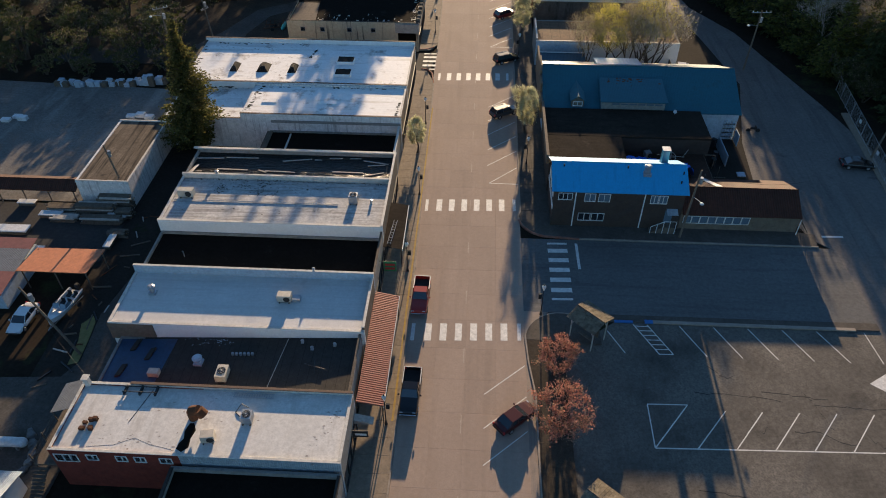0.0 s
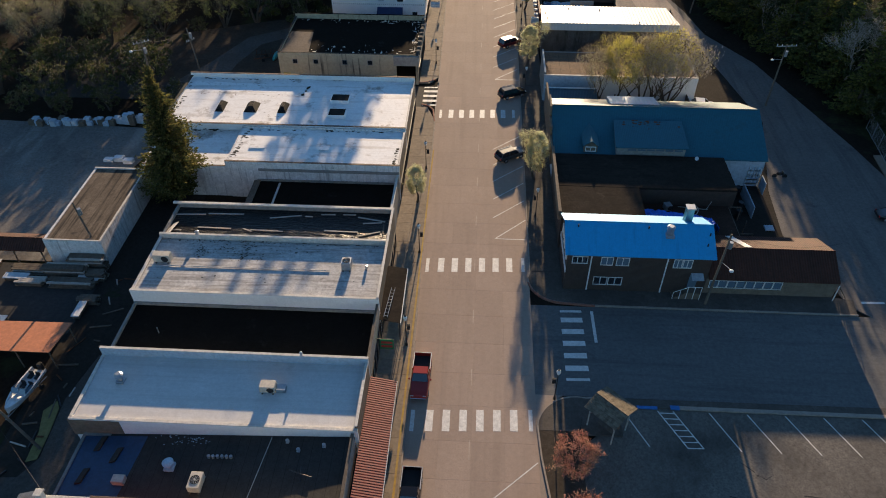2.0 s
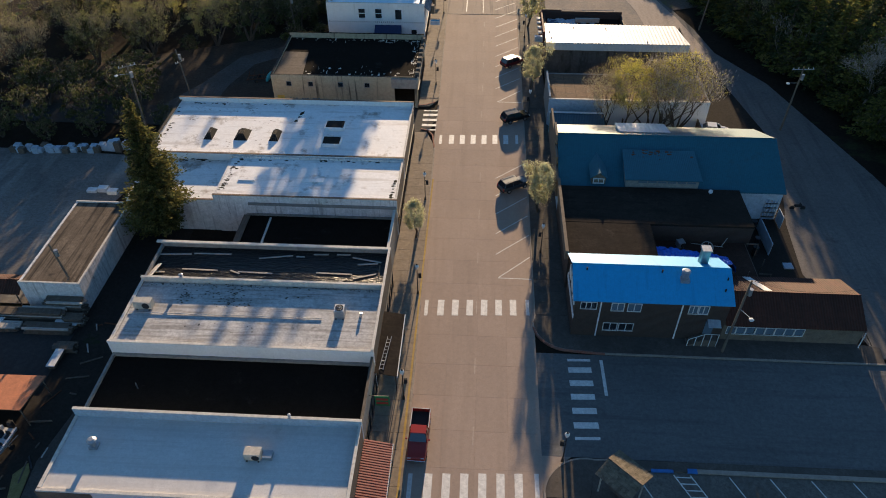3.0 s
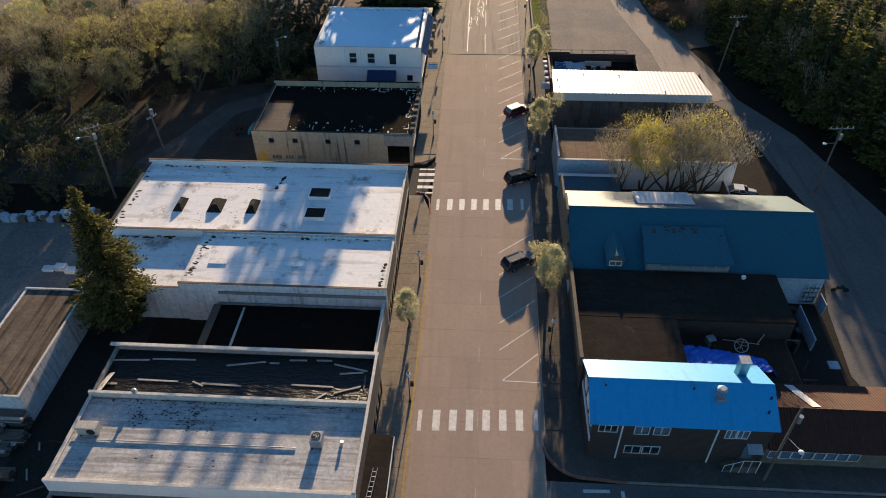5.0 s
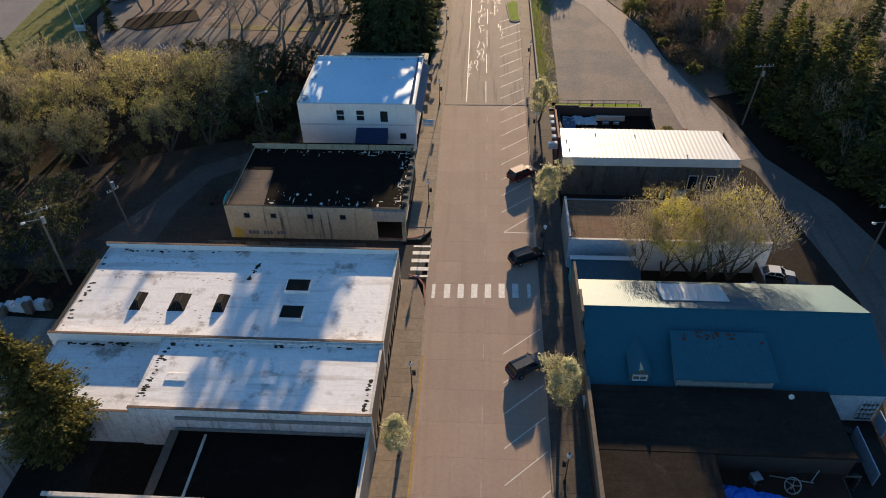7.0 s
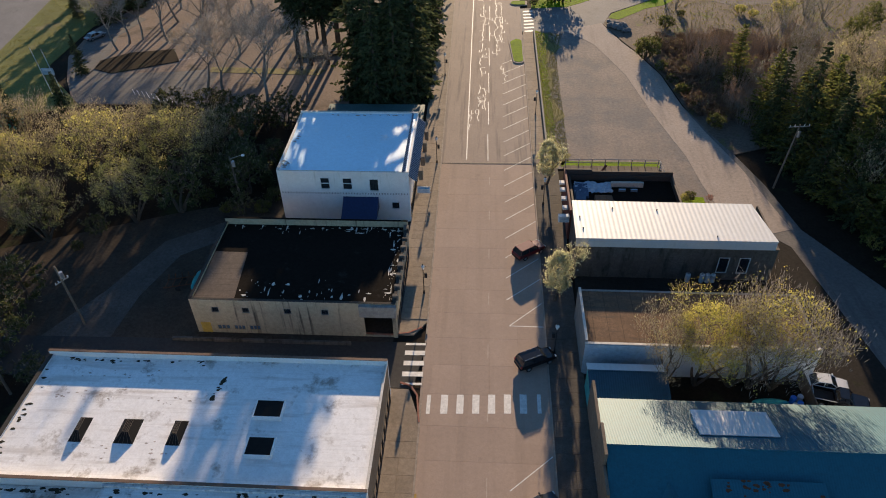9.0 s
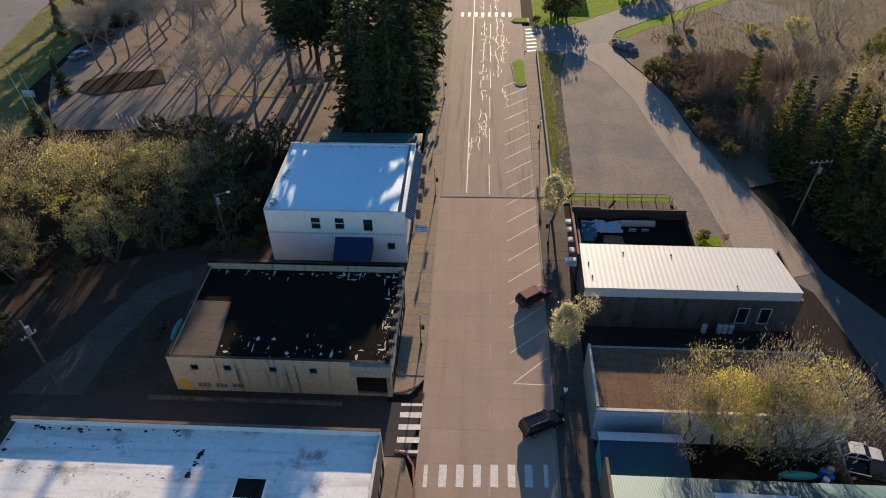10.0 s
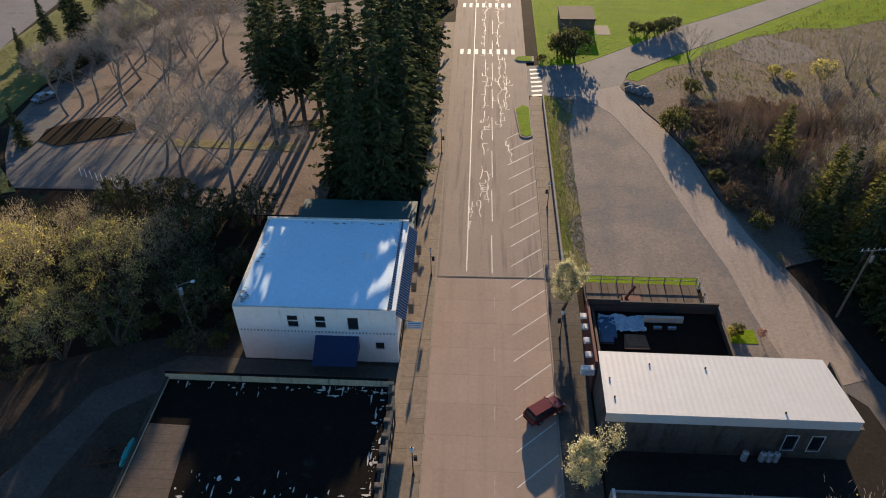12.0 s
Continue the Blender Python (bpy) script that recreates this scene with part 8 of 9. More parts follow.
# ---- things on the roofs ----
def ac_unit(x, y, z, w, d, h, label, side="top", turn_deg=0.0, material="beige"):
    e = thing("air_conditioner", (0, 0, 0), label, "air conditioner", "rooftop units")
    bm = bmesh.new()
    box(bm, -w / 2, -d / 2, 0.12, w / 2, d / 2, h, 0.03)
    part("casing", bm, material, e)
    for s in (-1, 1):
        bm = bmesh.new()
        box(bm, s * w * 0.35 - 0.06, -d / 2 - 0.1, 0, s * w * 0.35 + 0.06, d / 2 + 0.1, 0.12)
        part("skid", bm, "wood", e)
    r = min(w, d) * 0.4 if side == "top" else min(w, h - 0.12) * 0.4
    bm = bmesh.new()
    if side == "top":
        tube(bm, (0, 0, h), (0, 0, h + 0.05), r, n=18)
        g = part("fan_grille", bm, "black", e)
        bm = bmesh.new()
        for k in range(6):
            t = math.pi * k / 6
            tube(bm, (math.cos(t) * r, math.sin(t) * r, h + 0.06), (-math.cos(t) * r, -math.sin(t) * r, h + 0.06), 0.012, n=4)
        part("grille_bar", bm, "steel", g)
    else:
        xo = w * 0.2
        tube(bm, (xo, -d / 2 - 0.03, h * 0.55), (xo, -d / 2 + 0.01, h * 0.55), r, n=18)
        part("fan_grille", bm, "black", e)
    e.matrix_basis = pose(x, y, z, 0, 0, turn_deg)
    return e


def mushroom_vent(x, y, z, h, r, label, material="steel"):
    e = thing("roof_ventilator", (0, 0, 0), label, "roof vent", "rooftop units")
    bm = bmesh.new()
    box(bm, -r * 0.9, -r * 0.9, 0, r * 0.9, r * 0.9, h * 0.25, 0.02)
    part("curb", bm, material, e)
    bm = bmesh.new()
    tube(bm, (0, 0, h * 0.25), (0, 0, h * 0.75), r * 0.55, n=12)
    part("stack", bm, material, e)
    bm = bmesh.new()
    tube(bm, (0, 0, h * 0.72), (0, 0, h * 0.85), r, r * 1.05, n=14)
    tube(bm, (0, 0, h * 0.85), (0, 0, h), r * 1.05, r * 0.5, n=14)
    part("hood", bm, material, e)
    e.matrix_basis = pose(x, y, z)
    return e


# pale roof
ac_unit(-20.2, -2.9, 5.63, 1.5, 0.9, 1.0, "beige air conditioner with a side fan on the pale roof", "side")
mushroom_vent(-35.0, -2.6, 5.63, 1.2, 0.42, "old grey hooded vent on the pale roof")
bm = bmesh.new()
box(bm, -19.4, -3.2, 5.64, -18.5, -2.4, 6.1, 0.03)
tagged(part("duct_box", bm, "steel"), "grey duct box beside the air conditioner", "duct")
mushroom_vent(-17.6, 0.65, 6.79, 0.5, 0.16, "small pale vent cap on the parapet")
# dark patched roof
ZR = lambda x: 3.45 + (x + 37.4) * 0.055
mushroom_vent(-27.7, -10.7, ZR(-27.7), 1.0, 0.5, "square-hooded pale blue roof vent", "wall_blue")
ac_unit(-24.6, -12.4, ZR(-24.6), 1.1, 1.6, 0.95, "tall beige rooftop unit with a round fan", "top")
for i in range(6):
    bm = bmesh.new()
    x = -24.4 + i * 0.42
    tube(bm, (x, -9.6, ZR(x) - 0.02), (x, -9.6, ZR(x) + 0.3), 0.15, n=10)
    tagged(part("flue_pipe", bm, "steel"), "short steel flue pipe in a row", "flue pipe", "row of flue pipes")
bm = bmesh.new()
tube(bm, (-16.6, -10.9, ZR(-16.6) + 0.3), (-14.4, -11.6, ZR(-14.4) + 0.3), 0.05, n=5)
tube(bm, (-15.4, -11.9, ZR(-15.4)), (-15.5, -10.6, ZR(-15.5) + 0.5), 0.05, n=5)
tagged(part("fallen_antenna", bm, "dark_metal"), "fallen dark antenna lying on the roof", "antenna")
for x, y in ((-17.4, -7.9), (-13.9, -8.3), (-16.2, -8.8)):
    mushroom_vent(x, y, ZR(x), 0.45, 0.17, "small pale pipe vent on the dark roof")
bm = bmesh.new()
box(bm, -32.4, -12.6, ZR(-32), -31.3, -11.8, ZR(-32) + 0.6, 0.04)
tagged(part("roof_box", bm, "beige"), "weathered box at the tarpaulin's edge", "box")
bm = bmesh.new()
tube(bm, (-19.9, -14.6, ZR(-19.9) + 0.03), (-19.0, -7.4, ZR(-19) + 0.03), 0.04, n=5)
tagged(part("roof_conduit", bm, "batten"), "pale conduit across the dark roof", "conduit")
# brick building's white roof
bm = bmesh.new()
box(bm, -36.9, -15.5, 5.7, -36.4, -15.0, 6.8, 0.04)
box(bm, -37.0, -15.6, 6.8, -36.3, -14.9, 6.9, 0.03)
tagged(part("chimney", bm, "coping"), "square white chimney at the roof corner", "chimney")
ac_unit(-20.2, -18.4, 5.62, 1.0, 1.0, 1.0, "grey condenser with a dark top fan", "top", 0, "steel")
ac_unit(-23.2, -20.6, 5.62, 1.2, 0.9, 0.95, "beige condenser on the white roof", "side", 10)
e = thing("exhaust_hood", (-25.0, -19.2, 5.6), "rusty kitchen exhaust hood with soot below", "exhaust fan", "rooftop units")
bm = bmesh.new()
tube(bm, (-25.3, -18.4, 5.62), (-25.3, -18.4, 6.7), 0.45, n=12)
part("duct", bm, "rust", e)
bm = bmesh.new()
tube(bm, (-25.3, -18.4, 6.7), (-24.5, -18.5, 7.1), 0.5, 0.45, n=12)
tube(bm, (-24.5, -18.5, 7.1), (-24.1, -18.6, 6.5), 0.45, 0.5, n=12)
part("hood", bm, "rust", e)
bm = bmesh.new()
prism(bm, [(-25.9, -21.7), (-25.3, -22.0), (-24.8, -21.5), (-24.9, -20.6), (-24.7, -19.7), (-25.1, -18.9), (-25.5, -19.0), (-25.7, -19.9), (-25.5, -20.6), (-25.8, -21.1)], 5.61, 5.628)
part("soot_stain", bm, "roof_black", e)
bm = bmesh.new()
for i in range(16):
    tube(bm, (-22.2 + i * 0.24, -15.9, 5.72), (-22.2 + i * 0.24, -15.45, 5.72), 0.025, n=4)
tube(bm, (-22.3, -15.9, 5.72), (-18.4, -15.9, 5.72), 0.035, n=5)
tube(bm, (-22.3, -15.45, 5.72), (-18.4, -15.45, 5.72), 0.035, n=5)
tagged(part("ladder", bm, "steel"), "ladder lying along the roof edge", "ladder")
bm = bmesh.new()
for y in (-16.0, -15.4):
    tube(bm, (-33.0, y, 5.95), (-29.6, y, 5.95), 0.05, n=5)
for x in (-32.8, -31.3, -29.8):
    box(bm, x - 0.08, -16.2, 5.62, x + 0.08, -15.2, 5.92)
tagged(part("pipe_rack", bm, "dark_metal"), "low dark pipe rack on the roof", "pipe rack")
bm = bmesh.new()
rg = random.Random(4)
for i in range(9):
    a, c = rg.uniform(-0.6, 0.6), rg.uniform(-0.7, 0.7)
    box(bm, -35.0 + a, -19.7 + c, 5.62, -34.6 + a, -19.4 + c, 5.8 + rg.uniform(0, 0.35), 0.02)
tagged(part("rusty_unit", bm, "rust"), "broken rusty rooftop unit", "rooftop unit")
for pts, r in (([(-34.0, -21.9, 5.62), (-31.6, -21.6, 5.62), (-30.0, -20.8, 5.62), (-28.4, -21.4, 5.62), (-26.3, -21.8, 5.62)], 0.014), ([(-30.2, -15.4, 5.64), (-30.6, -17, 5.64), (-31.2, -19.2, 5.64)], 0.03), ([(-20.9, -18.2, 5.64), (-21.6, -17.6, 5.64), (-21.2, -16.8, 5.9), (-20.4, -17.2, 5.9)], 0.04)):
    bm = bmesh.new()
    for p, q in zip(pts, pts[1:]):
        tube(bm, p, q, r, n=5)
    tagged(part("roof_cable", bm, "dark_metal"), "dark cable lying over the white roof", "cable")
# weathered grey roof
ac_unit(-37.0, 14.9, 5.64, 2.0, 0.9, 1.15, "long beige air conditioner at the roof's west edge", "side")
ac_unit(-15.3, 14.7, 5.64, 1.1, 1.1, 1.25, "grey condenser with a round top fan on a stand", "top", 0, "steel")
bm = bmesh.new()
tube(bm, (-13.1, 14.6, 5.64), (-13.0, 14.75, 6.15), 0.16, n=10)
tagged(part("flue_pipe", bm, "steel"), "leaning steel flue near the street edge", "flue pipe")
mushroom_vent(-34.2, 19.1, 6.3, 0.5, 0.25, "squat vent on the mossy parapet")


def blotches(name, parent, material, spots, n, size, z, seed, label=""):
    """Irregular flat patches scattered along lines (x0, y0, x1, y1, spread)."""
    rg = random.Random(seed)
    bm = bmesh.new()
    for _ in range(n):
        x0, y0, x1, y1, s = rg.choice(spots)
        f = rg.random()
        x, y = x0 + (x1 - x0) * f + rg.gauss(0, s), y0 + (y1 - y0) * f + rg.gauss(0, s)
        lo_x, hi_x, lo_y, hi_y = min(x0, x1) - 2.5 * s, max(x0, x1) + 2.5 * s, min(y0, y1) - 2.5 * s, max(y0, y1) + 2.5 * s
        k, r, a = rg.randint(6, 9), rg.uniform(0.4, 1.3) * size, rg.uniform(0, 3)
        prism(bm, [(min(hi_x, max(lo_x, x + math.cos(a + 6.283 * i / k) * r * rg.uniform(0.5, 1.8))), min(hi_y, max(lo_y, y + math.sin(a + 6.283 * i / k) * r * rg.uniform(0.4, 0.9)))) for i in range(k)], z, z + 0.004 + 0.001 * rg.random())
    ob = part(name, bm, material, parent, label)
    ob["kind"] = "stuff"
    return ob


grey = bpy.data.objects["shop_building.004"]
store = bpy.data.objects["white_roofed_store"]
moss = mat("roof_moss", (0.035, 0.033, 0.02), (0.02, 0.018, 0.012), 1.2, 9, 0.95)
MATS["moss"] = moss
MATS["grime"] = mat("roof_grime", (0.40, 0.35, 0.31), (0.25, 0.22, 0.19), 0.9, 5, 0.9)
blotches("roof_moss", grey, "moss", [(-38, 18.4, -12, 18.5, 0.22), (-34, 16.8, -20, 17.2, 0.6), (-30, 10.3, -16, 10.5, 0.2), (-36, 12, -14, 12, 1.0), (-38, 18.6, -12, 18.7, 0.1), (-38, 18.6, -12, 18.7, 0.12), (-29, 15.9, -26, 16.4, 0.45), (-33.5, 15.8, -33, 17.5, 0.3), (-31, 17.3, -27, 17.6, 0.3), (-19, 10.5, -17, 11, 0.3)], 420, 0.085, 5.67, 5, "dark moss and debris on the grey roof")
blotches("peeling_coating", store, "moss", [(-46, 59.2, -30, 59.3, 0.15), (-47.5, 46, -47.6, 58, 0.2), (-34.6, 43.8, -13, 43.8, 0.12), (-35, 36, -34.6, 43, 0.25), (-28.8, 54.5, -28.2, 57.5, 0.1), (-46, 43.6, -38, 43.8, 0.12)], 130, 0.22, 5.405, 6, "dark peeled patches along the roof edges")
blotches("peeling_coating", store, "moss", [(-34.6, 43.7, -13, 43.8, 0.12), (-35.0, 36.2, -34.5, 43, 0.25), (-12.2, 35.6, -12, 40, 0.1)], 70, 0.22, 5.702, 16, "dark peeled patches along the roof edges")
blotches("roof_dirt", store, "grime", [(-46, 54.5, -31, 54.5, 0.5), (-39.5, 48, -30, 49.0, 0.6), (-44, 57.5, -34, 57.5, 0.3)], 60, 0.13, 5.4, 7, "grey-brown dirt ponding on the roof")
blotches("roof_dirt", bpy.data.objects["white_building"], "grime", [(-29.8, 94, -29.6, 107, 0.2), (-28, 108.2, -14, 108.3, 0.12), (-29.6, 93.2, -29.4, 94, 0.2)], 34, 0.22, 8.63, 9, "grey stains at the roof edge")
blotches("roof_dirt", bpy.data.objects["brick_building"], "grime", [(-34, -21.2, -26, -20.8, 0.5), (-30, -18, -22, -19, 1.2), (-14, -22, -12, -16, 0.5)], 60, 0.1, 5.622, 10, "brown stains on the white roof")
blotches("torn_felt", bpy.data.objects["shop_building.001"], "wall_blue", [(-30, -7.7, -18, -7.7, 0.12), (-29, -8.2, -25, -8.0, 0.2)], 60, 0.07, 4.15, 12, "pale torn patches at the wall foot")

# ---- rear court of the tavern ----
rg = random.Random(31)
e = thing("blue_tarpaulin", (26, 29, 2.3), "bright blue tarpaulin draped over the court's edge", "tarpaulin")
bm = bmesh.new()
nx_, ny_ = 26, 10
grid = []
for j in range(ny_ + 1):
    row = []
    for i in range(nx_ + 1):
        u, v = i / nx_, j / ny_
        x = 20.95 + 9.6 * u
        y0 = 26.45
        y = y0 + (31.3 - 2.2 * u - y0) * v + rg.uniform(-0.1, 0.1)
        z = 2.85 + 1.2 * (1 - v) ** 0.8 + rg.uniform(0, 0.35) + 0.25 * u
        if u > 0.93:
            z, x = z - (u - 0.93) * 22, 30.2 + (u - 0.93) * 4
        row.append(bm.verts.new((x, y, z)))
    grid.append(row)
for j in range(ny_):
    for i in range(nx_):
        bm.faces.new((grid[j][i], grid[j][i + 1], grid[j + 1][i + 1], grid[j + 1][i]))
part("sheet", bm, "tarp_blue", e)
bm = bmesh.new()
for x in (22, 25.5, 29, 32):
    tube(bm, (x, 26.5, 2.25), (x, 26.5, 3.4), 0.06)
part("prop", bm, "wood", e)
ac_unit(25.0, 31.9, 2.3, 0.9, 0.9, 1.0, "grey condenser unit in the court", "side", 15, "steel")
e = thing("cable_wheel", (28.2, 31.3, 2.3), "old spoked wheel propped on the deck", "wheel")
bm = bmesh.new()
pts = [(28.2 + math.cos(k * math.pi / 10) * 0.75, 31.3 + math.sin(k * math.pi / 10) * 0.55, 2.85 + math.sin(k * math.pi / 10) * 0.5) for k in range(21)]
for p, q in zip(pts, pts[1:]):
    tube(bm, p, q, 0.06, n=5)
part("rim", bm, "batten", e)
bm = bmesh.new()
for k in range(0, 20, 4):
    tube(bm, (28.2, 31.3, 2.85), pts[k], 0.04, n=5)
tube(bm, (28.2, 31.3, 2.25), (28.2, 31.3, 2.9), 0.08, n=6)
part("spoke", bm, "batten", e)
bm = bmesh.new()
tube(bm, (26.6, 32.6, 2.34), (30.4, 31.9, 2.5), 0.05, n=5)
tube(bm, (30.2, 32.0, 2.4), (31.0, 32.8, 3.2), 0.05, n=5)
tagged(part("loose_pole", bm, "batten"), "loose pale pole lying in the court", "pole")
e = thing("satellite_dish", (29.9, 39.7, 5.0), "small white satellite dish on the roof edge", "satellite dish")
bm = bmesh.new()
tube(bm, (29.9, 39.7, 5.0), (29.9, 39.7, 5.5), 0.04, n=6)
part("mast", bm, "steel", e)
bm = bmesh.new()
tube(bm, (29.9, 39.6, 5.5), (29.85, 39.45, 5.58), 0.06, 0.28, 14)
part("dish", bm, "steel", e)
# clutter between the tavern and the back road
for i, (x, y, mt, lab, cat) in enumerate(((35.3, 37.8, "steel", "battered steel water heater behind the tavern", "tank"), (36.2, 35.6, "dark_metal", "dark waste drum behind the tavern", "drum"), (35.4, 33.6, "black", "black rubbish bin behind the tavern", "bin"), (36.6, 38.9, "dark_metal", "dark waste drum by the fence", "drum"))):
    bm = bmesh.new()
    tube(bm, (x, y, -0.1), (x, y, 1.0 + 0.1 * i), 0.38, 0.36, 14)
    tube(bm, (x, y, 1.0 + 0.1 * i), (x, y, 1.08 + 0.1 * i), 0.41, 0.38, 14)
    tagged(part("drum", bm, mt), lab, cat)
bm = bmesh.new()
box(bm, 38.5, 30.9, -0.1, 39.7, 32.0, 0.15, 0.05)
tagged(part("plastic_sheet", bm, "wall_blue"), "pale folded sheet on the ground", "sheet")
e = thing("motorcycle", (44.0, 43.6, 0), "dark covered motorcycle beside the back road", "motorcycle")
bm = bmesh.new()
box(bm, 43.5, 43.35, 0.4, 44.6, 43.75, 0.8, 0.12)
box(bm, 44.2, 43.3, 0.75, 44.4, 43.8, 1.0, 0.06)
part("cover", bm, "black", e)
for x in (43.3, 44.8):
    bm = bmesh.new()
    tube(bm, (x, 43.48, 0.2), (x, 43.62, 0.2), 0.34, n=14)
    part("wheel", bm, "black", e)
# yard between barn and block wall
e = thing("canoe", (30.2, 60.6, 0), "turquoise canoe turned over on the ground", "canoe")
bm = bmesh.new()
v = sphere(bm, (0, 0, 0), 1.0, 16)
bmesh.ops.scale(bm, vec=(2.0, 0.45, 0.45), verts=v)
bmesh.ops.translate(bm, vec=(30.2, 60.6, 0.3), verts=v)
part("hull", bm, "turquoise", e)
for x, y, mt in ((32.6, 60.9, "tarp_blue"), (33.1, 60.2, "tarp_blue"), (32.5, 59.9, "plastic_white"), (33.4, 61.1, "wall_blue")):
    bm = bmesh.new()
    tube(bm, (x, y, -0.1), (x, y, 0.95), 0.32, n=12)
    tagged(part("drum", bm, mt), "plastic drum in a cluster by the fence", "drum")
bm = bmesh.new()
wall_run(bm, (34.2, 58.0), 'y', 6.2, -0.2, 1.9, 0.12)
tagged(part("board_fence", bm, "wood"), "short timber fence beside the pickup", "fence")
# propane bottles at the barn wall
for x in (25.4, 27.2, 27.9, 28.6):
    e = thing("gas_bottle", (x, 80.5, 0), "white gas bottle standing against the barn wall", "gas bottle", "gas bottles")
    bm = bmesh.new()
    tube(bm, (x, 80.5, -0.1), (x, 80.5, 1.15), 0.33, n=12)
    sphere(bm, (x, 80.5, 1.15), 0.33, 12, 0.5)
    part("tank", bm, "plastic_white", e)
    bm = bmesh.new()
    tube(bm, (x, 80.5, 1.28), (x, 80.5, 1.45), 0.12, n=8)
    part("collar", bm, "steel", e)
# rails round the deck behind the red shop
e = thing("timber_deck", (18.7, 103, 0), "railed timber deck behind the red shop", "deck")
for i in range(14):
    bm = bmesh.new()
    box(bm, 11.3 + i * 1.07, 99.1, 0.1, 12.33 + i * 1.07, 107.2, 0.5)
    part("board", bm, "wood" if i % 2 else "roof_plank", e)
for i in range(8):
    bm = bmesh.new()
    tube(bm, (11.6 + i * 2.1, 107.3, 0), (11.6 + i * 2.1, 107.3, 1.75), 0.08, n=6)
    part("post", bm, "batten", e)
for z in (1.0, 1.6):
    bm = bmesh.new()
    tube(bm, (11.6, 107.3, z), (26.4, 107.4, z), 0.055, n=5)
    part("rail", bm, "batten", e)
    bm = bmesh.new()
    tube(bm, (26.4, 107.4, z), (26.9, 99.4, z), 0.055, n=5)
    part("rail", bm, "batten", e)
for i in range(4):
    bm = bmesh.new()
    tube(bm, (26.5 + 0.1 * i, 106.6 - 2.2 * i, 0), (26.5 + 0.1 * i, 106.6 - 2.2 * i, 1.7), 0.08, n=6)
    part("post", bm, "batten", e)
bm = bmesh.new()
box(bm, 16.0, 103.0, 0.5, 18.4, 104.2, 1.1, 0.05)
tube(bm, (16.4, 103.6, 1.1), (17.6, 104.6, 2.3), 0.2, n=8)
tagged(part("carved_bench", bm, "wall_red"), "dark red carved bench on the deck", "bench")
surface("grass_verge", [(11, 107.6), (27, 107.6), (27, 109.2), (11, 109.2)], 0.02, "grass", "grass strip along the deck rail", "grass")
surface("grass_verge", [(27.2, 97.2), (31.8, 97.2), (31.8, 99.6), (27.2, 99.6)], 0.03, "grass", "small grass patch behind the shop", "grass")
plant(PINK[0], 32.2, 98.2, 0.22, 1.0, label="small red-leaved shrub by the gravel road")

# ---- west yard ----
b = thing("long_garage", (-51, 27, 0), "long garage with a brown plank roof and peeling white walls", "garage")
shell(b, -54.6, -47.2, 19.6, 35.4, 4.0, "wall_peel")
flat_roof(b, -54.6, -47.2, 19.6, 35.4, 3.9, mat("brown_board_roof", (0.19, 0.15, 0.112), (0.06, 0.047, 0.037), 0.25, 6, 0.9, amount=0.95, seams=("X", 1.4, 0.5), streak=((1.6, 0.07, 1), (0.045, 0.037, 0.031), 0.49), spots=(0.04, 0.034, 0.03), spot_at=0.6, spot_scale=0.25, spot_soft=0.12, spec=0.08), label="brown weathered board roof")
ring(b, -54.6, -47.2, 19.6, 35.4, 4.0, "coping", "sne", 0.24, 0.08)
b = thing("open_shed", (-62, 20.5, 0), "long open shed with a rusty orange gable roof", "shed")
gable(b, -78, -54.7, 19.0, 2.6, 20.6, 3.4, 22.2, 2.7, "roof_rust", over=0.0)
for i in range(7):
    bm = bmesh.new()
    tube(bm, (-77 + i * 3.6, 19.4, -0.1), (-77 + i * 3.6, 19.4, 2.7), 0.09, n=6)
    part("post", bm, "wood", b)
b = thing("carport", (-50, 5, 0), "open carport with a flat orange metal roof", "carport")
bm = bmesh.new()
slab(bm, [(-54.4, 2.6, 3.15), (-45.8, 2.6, 3.15), (-45.4, 7.1, 2.95), (-54.0, 7.0, 2.95)], 0.1)
part("roof", bm, "metal_orange", b)
for x, y in ((-54, 3), (-50, 3), (-46.2, 3), (-53.7, 6.7), (-49.8, 6.7), (-45.8, 6.8)):
    bm = bmesh.new()
    tube(bm, (x, y, -0.1), (x, y, 3.0), 0.08, n=6)
    part("post", bm, "wood", b)
b = thing("patchwork_shed", (-58, 4, 0), "shed with a patchwork of red and grey roof sheets", "shed")
shell(b, -64, -54.9, -0.6, 8.2, 2.4, "wall_blue")
for i in range(5):
    bm = bmesh.new()
    y0 = -0.9 + i * 1.9
    slab(bm, [(-64.2, y0, 2.5 + 0.07 * y0), (-54.7, y0, 2.5 + 0.07 * y0), (-54.7, y0 + 1.88, 2.5 + 0.07 * (y0 + 1.88)), (-64.2, y0 + 1.88, 2.5 + 0.07 * (y0 + 1.88))], 0.06)
    part("roof_sheet", bm, ("metal_red", "metal_red", "metal_grey", "metal_grey", "metal_red")[i], b)
rg = random.Random(9)
